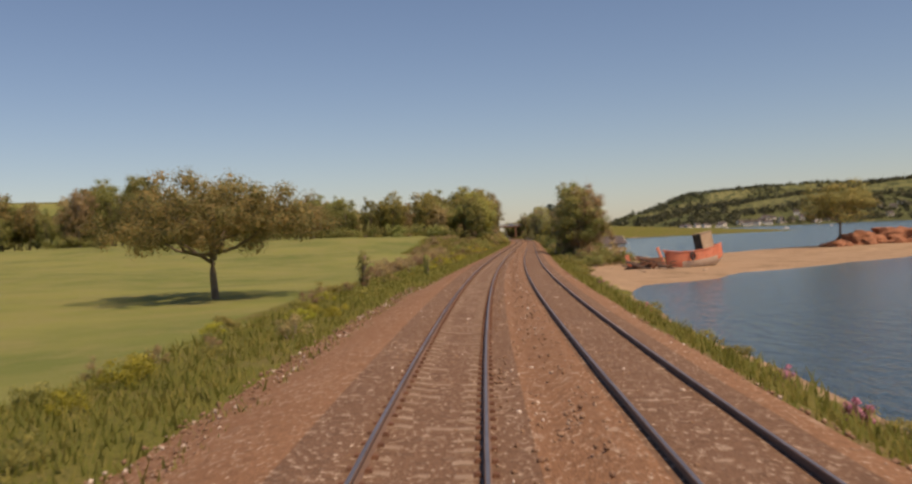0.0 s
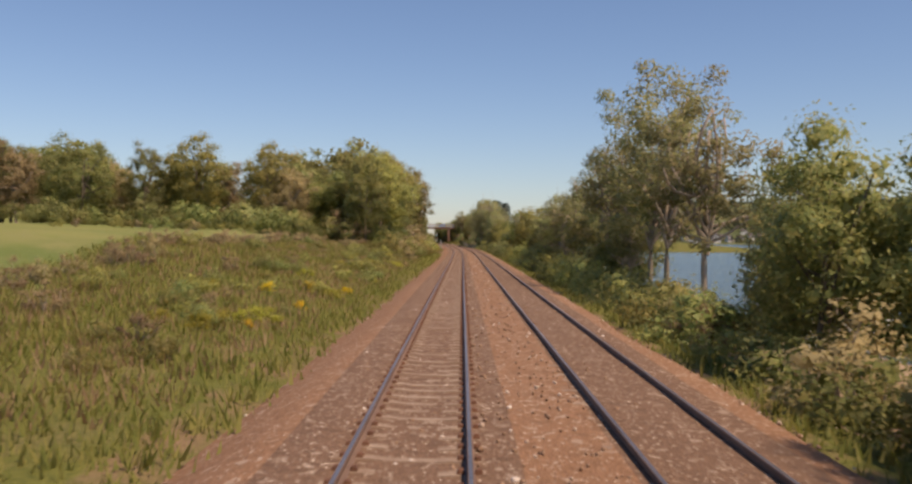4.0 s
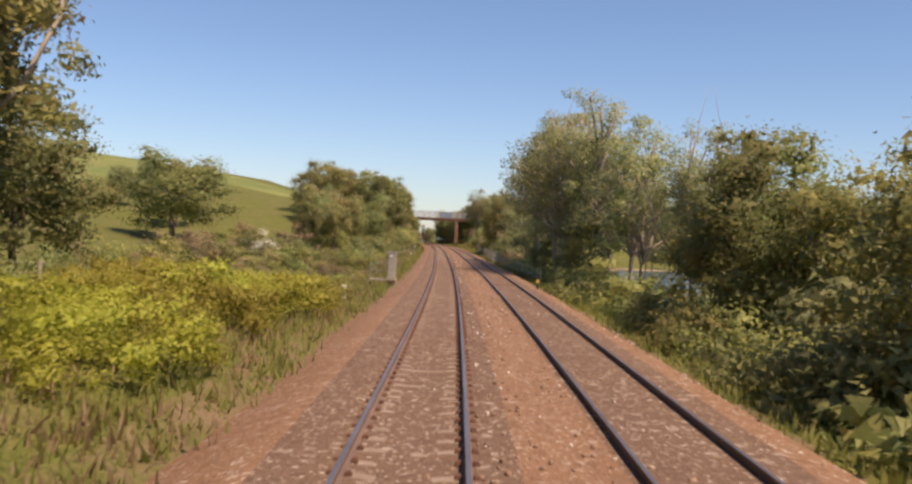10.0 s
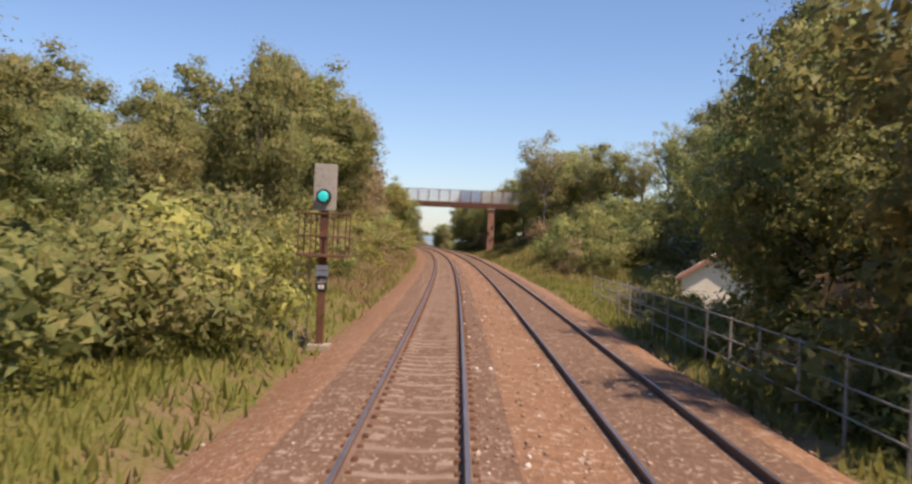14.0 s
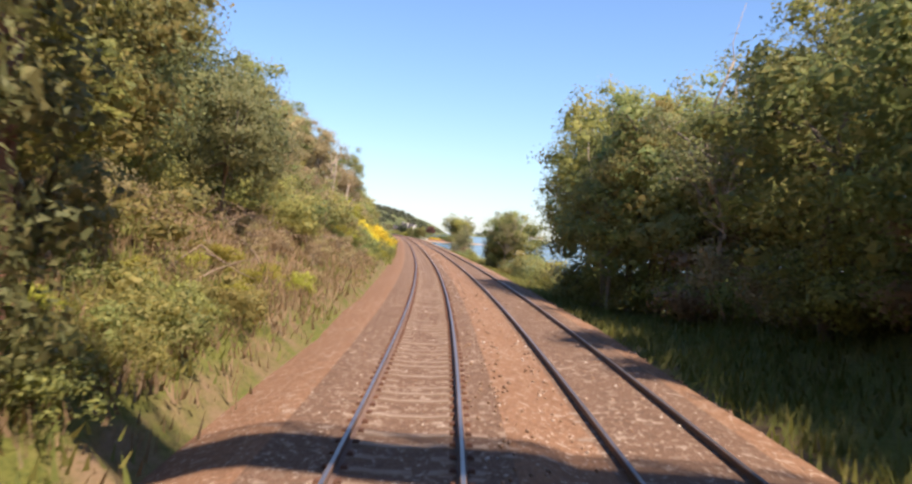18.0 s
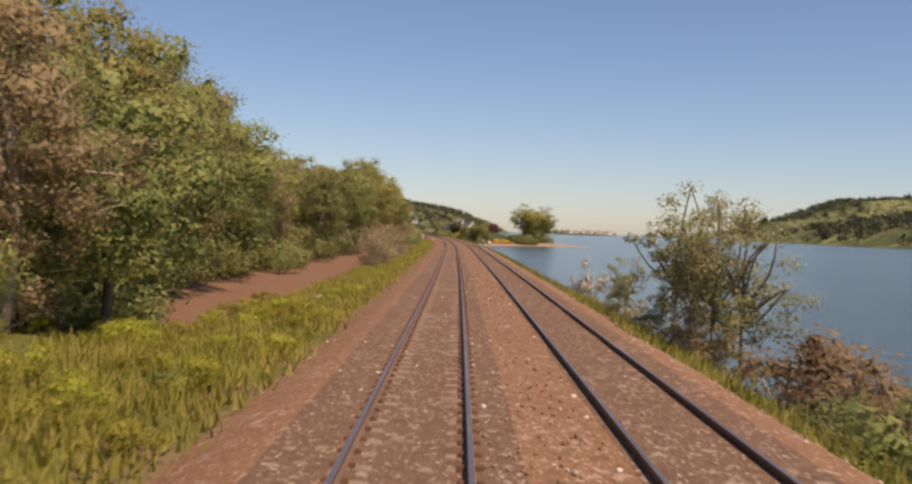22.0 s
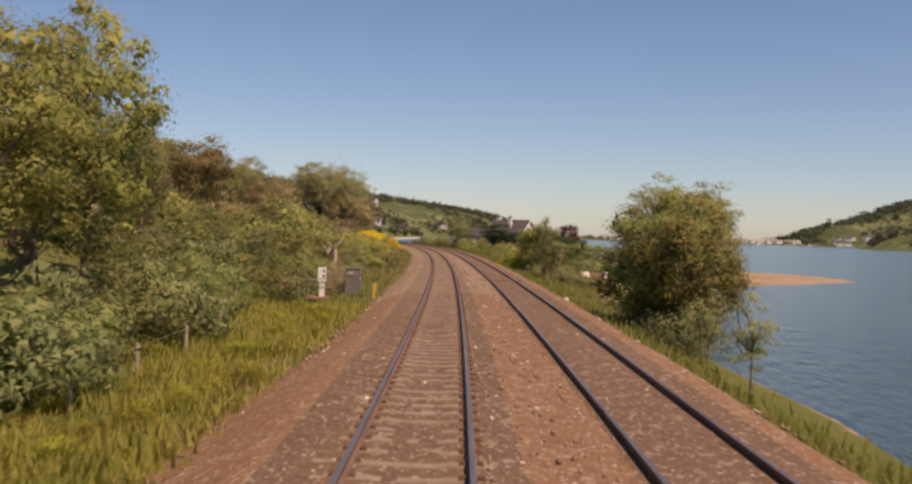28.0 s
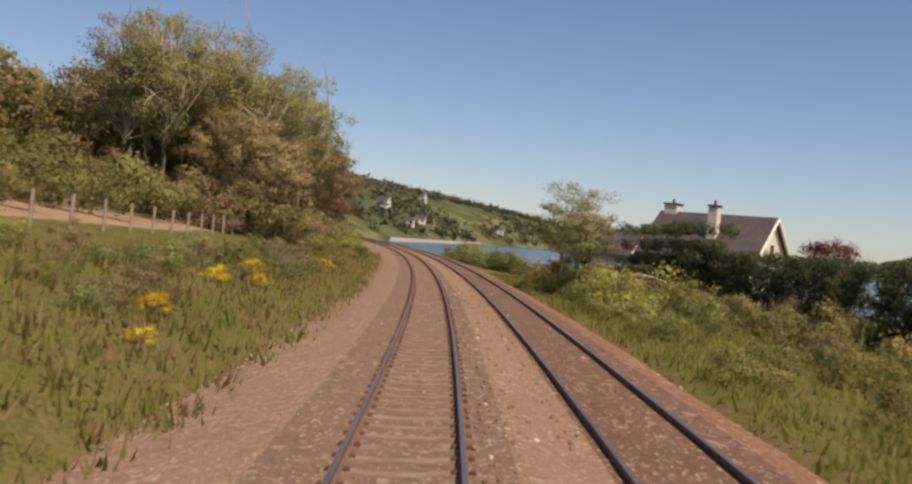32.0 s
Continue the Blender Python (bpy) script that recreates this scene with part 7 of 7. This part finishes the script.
# the pale wall along the foot of the bay
wv, wf = [], []
ys = list(np.arange(1478, 1850, 12.0))
for y in ys:
    x = float(np.interp(y, (1470, 1846), (-137, -158))) + 2.5
    wv += [(x, y, -3), (x, y, -0.5), (x - 0.8, y, -0.5), (x - 0.8, y, -3)]
for i in range(len(ys) - 1):
    for j in range(4):
        wf.append((i * 4 + j, i * 4 + (j + 1) % 4, i * 4 + 4 + (j + 1) % 4, i * 4 + 4 + j))
tagged(new("sea_wall", mesh_from("sea_wall", wv, wf, M_CREAM)), "pale stone sea wall round the bay", "wall", kind="structure")


def moored_boat(x, y, turn, size):
    t = thing("moored_boat", "small white boat moored on the estuary", "boat", "moored boats", m=Matrix.Translation((x, y, WATER)) @ Matrix.Rotation(radians(turn), 4, "Z") @ Matrix.Diagonal((size, size, size, 1)))
    st = [(-3, 0.9, 0.9), (-1, 1.1, 0.8), (1, 1.0, 0.85), (2.6, 0.5, 1.0), (3.3, 0.05, 1.1)]
    v, f = [], []
    for xx, w, h in st:
        v += [(xx, -w, h), (xx, -w * 0.6, -0.2), (xx, w * 0.6, -0.2), (xx, w, h)]
    for i in range(len(st) - 1):
        for j in range(4):
            f.append((i * 4 + j, i * 4 + (j + 1) % 4, i * 4 + 4 + (j + 1) % 4, i * 4 + 4 + j))
    f.append((3, 2, 1, 0))
    part("hull", mesh_from("hull", v, f, M_WHITEPAINT), M_WHITEPAINT, t)
    part("cabin", box(2.0, 1.3, 0.9, Matrix.Translation((0.3, 0, 0.8)), 0.1), M_WHITEPAINT, t)


for x, y, turn, size in ((210, 760, 20, 1.1), (225, 770, 60, 0.9), (250, 690, 10, 0.9), (330, 800, 80, 1.0), (300, 560, 0, 0.8), (280, 1300, 30, 1.2), (420, 1420, 10, 1.4), (900, 3300, 5, 3.0), (800, 3320, 40, 3.0), (1000, 3280, 20, 3.0),
                         (720, 3350, 70, 3.0), (650, 2900, 10, 2.0), (400, 3100, 50, 2.4), (850, 3200, 15, 2.4), (560, 3300, 30, 2.4)):
    moored_boat(x, y, turn, size)

# ---------------------------------------------------------------- grass, stones and sleepers
def tufts(name, label, strips, material, seed, h, wide=0.02):
    """Blades of grass and weeds over strips of ground: s0, s1, lat0, lat1, number."""
    rng = np.random.default_rng(seed)
    cs, hs = [], []
    for s0, s1, a, b, n in strips:
        for k in range(n):
            s, lat = rng.uniform(s0, s1), rng.uniform(a, b)
            if noise.noise(Vector((s * 0.3, lat * 0.5, seed))) < -0.42:
                continue
            z = ground_z(s, lat) if not -3.7 < lat < 6.2 else -0.55
            if z < WATER + 0.1:
                continue
            p = at(s, lat, z)
            hh = h * rng.uniform(0.5, 1.4)
            for j in range(7):
                cs.append((p.x + rng.normal() * 0.3, p.y + rng.normal() * 0.3, p.z - 0.03))
                hs.append(hh * rng.uniform(0.6, 1.2))
    c = np.array(cs)
    hs = np.array(hs)
    n = len(c)
    an = rng.uniform(0, 2 * np.pi, n)
    lean = rng.normal(size=(n, 2)) * 0.3
    side = np.stack([np.cos(an), np.sin(an), np.zeros(n)], 1) * (wide * rng.uniform(0.6, 1.6, n))[:, None]
    tip = c + np.stack([lean[:, 0] * hs, lean[:, 1] * hs, hs], 1)
    v = np.stack([c - side, tip, c + side], 1)
    me = bpy.data.meshes.new(name)
    me.vertices.add(3 * n)
    me.vertices.foreach_set("co", v.reshape(-1).astype(np.float32))
    me.loops.add(3 * n)
    me.loops.foreach_set("vertex_index", np.arange(3 * n, dtype=np.int32))
    me.polygons.add(n)
    me.polygons.foreach_set("loop_start", np.arange(0, 3 * n, 3, dtype=np.int32))
    me.materials.append(material)
    me.update(calc_edges=True)
    face = np.cross(v[:, 1] - v[:, 0], v[:, 2] - v[:, 0])
    face /= np.linalg.norm(face, axis=1)[:, None] + 1e-9
    soft = np.array([0.0, 0.0, 1.0]) + 0.35 * face * np.where(face[:, 2:] < 0, -1.0, 1.0)
    soft *= np.where(np.sum(soft * face, axis=1) < 0, -1.0, 1.0)[:, None]
    me.normals_split_custom_set_from_vertices(np.repeat(soft / np.linalg.norm(soft, axis=1)[:, None], 3, axis=0).tolist())
    tagged(new(name, me), label, "grass", kind="stuff")


tufts("grass", "long green grass along the railway verge", ((-5, 240, -10.5, -3.4, 9000), (150, 238, -18, -9.5, 5000), (240, 400, -9, -3.3, 4500), (400, 600, -6.5, -3.3, 4500), (600, 665, -11, -3.6, 1300), (680, 740, -6.8, -3.3, 2000), (985, 1200, -10, -3.4, 5000)), M_GRASS, 1, 0.32, 0.032)
tufts("grass", "grass along the edge of the sea bank", ((-5, 130, 6.4, 8.6, 2200), (130, 520, 6.4, 9, 4500), (520, 640, 6.3, 13.5, 7000), (640, 985, 6.3, 8.4, 4500), (985, 1160, 6.3, 17, 7000)), M_GRASS, 2, 0.34, 0.035)
tufts("grass", "lush yellow-green grass along the creek bank", ((735, 985, -9.5, -3.5, 17000), (735, 800, 6.3, 8.2, 800)), M_LUSH, 5, 0.34, 0.032)
tufts("dry_grass", "straw-coloured dry grass on the bank", ((330, 470, -8, -3.6, 1500), (145, 240, -17, -4.6, 3000), (500, 600, -8.5, -3.6, 6500), (600, 668, -10, -3.6, 3400), (1000, 1190, -11, -3.6, 2400), (300, 345, -7, -3.4, 600), (525, 610, 7, 13, 2200)), M_STRAW, 3, 0.36, 0.03)


def stones(name, label, strips, material, seed, size):
    """Loose stones, each a small irregular block."""
    rng = np.random.default_rng(seed)
    base = np.array([(-1, -1, -1), (1, -1, -1), (1, 1, -1), (-1, 1, -1), (-0.7, -0.7, 1), (0.7, -0.7, 1), (0.7, 0.7, 1), (-0.7, 0.7, 1)], float)
    quads = np.array([(0, 3, 2, 1), (4, 5, 6, 7), (0, 1, 5, 4), (1, 2, 6, 5), (2, 3, 7, 6), (3, 0, 4, 7)])
    vs = []
    for s0, s1, a, b, z, n in strips:
        s = rng.uniform(s0, s1, n)
        lat = rng.uniform(a, b, n)
        p = np.interp(s, LS, LP)
        c = np.interp(s, LS, LC)
        lift = np.where(lat < 1.81, np.sin(c) * np.clip(lat, -1.6, 1.6), np.sin(c) * (np.clip(lat, 2.0, 5.2) - OTHER))
        z = z + np.interp(lat, (-3.6, -2.7, -2.2, -1.7, 1.4, 4.6, 5.7, 6.4), (-0.62, -0.4, -0.12, 0.0, 0.02, 0.0, -0.06, -0.46))
        z = z - 0.012
        o = np.stack([np.interp(s, LS, LX) + np.cos(p) * lat, np.interp(s, LS, LY) + np.sin(p) * lat, z + lift], 1)
        sz = size * rng.uniform(0.5, 1.3, n)
        for k in range(n):
            q = Euler(rng.uniform(0, 6.28, 3)).to_matrix()
            vs.append((base * rng.uniform(0.5, 1.0, 3) * sz[k]) @ np.array(q).T + o[k])
    v = np.concatenate(vs)
    n = len(vs)
    f = (quads[None] + 8 * np.arange(n)[:, None, None]).reshape(-1)
    me = bpy.data.meshes.new(name)
    me.vertices.add(len(v))
    me.vertices.foreach_set("co", v.reshape(-1).astype(np.float32))
    me.loops.add(len(f))
    me.loops.foreach_set("vertex_index", f.astype(np.int32))
    me.polygons.add(len(f) // 4)
    me.polygons.foreach_set("loop_start", np.arange(0, len(f), 4, dtype=np.int32))
    me.materials.append(material)
    me.update(calc_edges=True)
    tagged(new(name, me), label, "stones", kind="stuff")


def stone_material(name, tones):
    m, nt, b = nodes_of(name)
    g = nt.nodes.new("ShaderNodeNewGeometry")
    nt.links.new(ramp_node(nt, g.outputs["Random Per Island"], tones).outputs[0], b.inputs["Base Color"])
    b.inputs["Roughness"].default_value = 0.9
    return m


M_STONE = stone_material("ballast_stone", [(0.0, (0.2, 0.12, 0.074)), (0.4, (0.25, 0.155, 0.096)), (0.78, (0.3, 0.195, 0.125)), (0.88, (0.4, 0.31, 0.235)), (1.0, (0.66, 0.58, 0.5))])
stones("loose_ballast", "loose ballast stones, rust-brown and pale", ((-5, 1130, -3.4, -0.9, -0.15, 15000), (-5, 58, -4.6, -2.6, 0.08, 2300), (1070, 1130, -4.3, -2.6, 0.02, 2600), (965, 1070, -3.5, -1.7, -0.13, 3000), (308, 326, -5.2, -2.8, 0.12, 1100), (-5, 1130, -0.65, 0.65, -0.19, 3500), (-5, 1130, 0.85, 2.7, -0.13, 12000), (-5, 1130, 4.5, 6.2, -0.14, 8000), (-5, 1130, 3.0, 4.3, -0.11, 2500)), M_STONE, 4, 0.036)

# sleepers: the concrete ones of the near track lie half bare, those of the other are buried to their ends
SP = 0.65


def sleeper_mesh():
    bm = bmesh.new()
    prof = [(-1.25, 0.0), (-0.95, 0.012), (-0.5, 0.012), (-0.3, -0.012), (0.3, -0.012), (0.5, 0.012), (0.95, 0.012), (1.25, 0.0)]
    rows = []
    for x, z in prof:
        rows.append([bm.verts.new((x, y, zz)) for y, zz in ((-0.13, z - 0.14), (-0.105, z), (0.105, z), (0.13, z - 0.14))])
    for a, b in zip(rows[:-1], rows[1:]):
        for j in range(3):
            bm.faces.new((a[j], b[j], b[j + 1], a[j + 1]))
    bm.faces.new(rows[0])
    bm.faces.new(rows[-1][::-1])
    me = bpy.data.meshes.new("sleeper")
    bm.to_mesh(me)
    bm.free()
    me.materials.append(M_SLEEPER)
    return me


def sleeper_material():
    m, nt, b = nodes_of("sleeper_concrete")
    o = nt.nodes.new("ShaderNodeObjectInfo")
    pos = position(nt)
    n1 = noise_node(nt, 2.5, 5, 0.7, pos)
    n2 = noise_node(nt, 30, 3, 0.7, pos)
    col = ramp_node(nt, n1.outputs[0], [(0.3, (0.19, 0.122, 0.08)), (0.55, (0.275, 0.2, 0.14)), (0.8, (0.37, 0.29, 0.215))]).outputs[0]
    col = mix_node(nt, ramp_node(nt, n2.outputs[0], [(0.55, (0, 0, 0)), (0.7, (1, 1, 1))]).outputs[0], col, (0.17, 0.1, 0.065))
    nt.links.new(col, b.inputs["Base Color"])
    b.inputs["Roughness"].default_value = 0.92
    bump_node(nt, b, n2.outputs[0], 0.4, 0.01)
    return m


M_SLEEPER = sleeper_material()
SL = sleeper_mesh()
near_track = [o for o in scene.objects if o.name.startswith("railway_track")][0]
other_track = [o for o in scene.objects if o.name.startswith("railway_track")][1]


def sleeper_pose(s, middle, z):
    return Matrix.Translation(on_track(s, middle + random.uniform(-0.02, 0.02), z, middle)) @ Matrix.Rotation(heading(s) + radians(random.uniform(-0.6, 0.6)), 4, "Z") @ Matrix.Rotation(-cant_at(s), 4, "Y")


def lay(track, middle, s0, s1, singles, z):
    verts, faces = [], []
    bv = [v.co.copy() for v in SL.vertices]
    bf = [tuple(p.vertices) for p in SL.polygons]
    k = 0
    s = s0
    while s < s1:
        cover = float(np.interp(s, (0, 110, 200, 290, 420, 440, 640, 670, 920, 960), (0.006, 0.0, 0.006, 0.014, 0.014, 0.0, 0.002, 0.012, 0.012, 0.0)))
        m = sleeper_pose(s, middle, z - cover + random.uniform(-0.012, 0.008))
        if singles[0] <= s < singles[1]:
            ob = part("sleeper", SL, M_SLEEPER, track)
            ob.matrix_basis = m
        else:
            n = len(verts)
            verts += [m @ v for v in bv]
            faces += [tuple(n + i for i in f) for f in bf]
        s += SP
    ob = part("sleeper_bed", mesh_from("sleeper_bed", verts, faces, M_SLEEPER), M_SLEEPER, track)
    tagged(ob, "further concrete sleepers", kind="stuff")


lay(near_track, 0.0, -5, 1250, (1000, 1190), -0.158)
lay(other_track, OTHER, -5, 1250, (0, 0), -0.15)


def clips():
    """Rail fastenings on the near track: small rusty blocks either side of each rail."""
    bm_v = np.array([(-0.05, -0.06, 0), (0.05, -0.06, 0), (0.05, 0.06, 0), (-0.05, 0.06, 0), (-0.03, -0.05, 0.05), (0.03, -0.05, 0.05), (0.03, 0.05, 0.05), (-0.03, 0.05, 0.05)])
    q = [(4, 5, 6, 7), (0, 1, 5, 4), (1, 2, 6, 5), (2, 3, 7, 6), (3, 0, 4, 7)]
    verts, faces = [], []
    s = -5.0
    while s < 1200:
        for side in (-0.7525, 0.7525):
            for off in (-0.11, 0.11):
                n = len(verts)
                for x, y, z in bm_v:
                    verts.append(on_track(s + y, side + off + x, z - 0.15, 0.0))
                faces += [tuple(n + i for i in f) for f in q]
        s += SP
    ob = part("rail_clip", mesh_from("rail_clip", verts, faces, M_RUST), M_RUST, near_track)
    tagged(ob, "small rusty rail clips", kind="stuff")


clips()

# plants that found no place are taken away
for proto in PROTOS:
    if proto.name not in USED:
        for o in (*proto.children_recursive, proto):
            bpy.data.objects.remove(o)
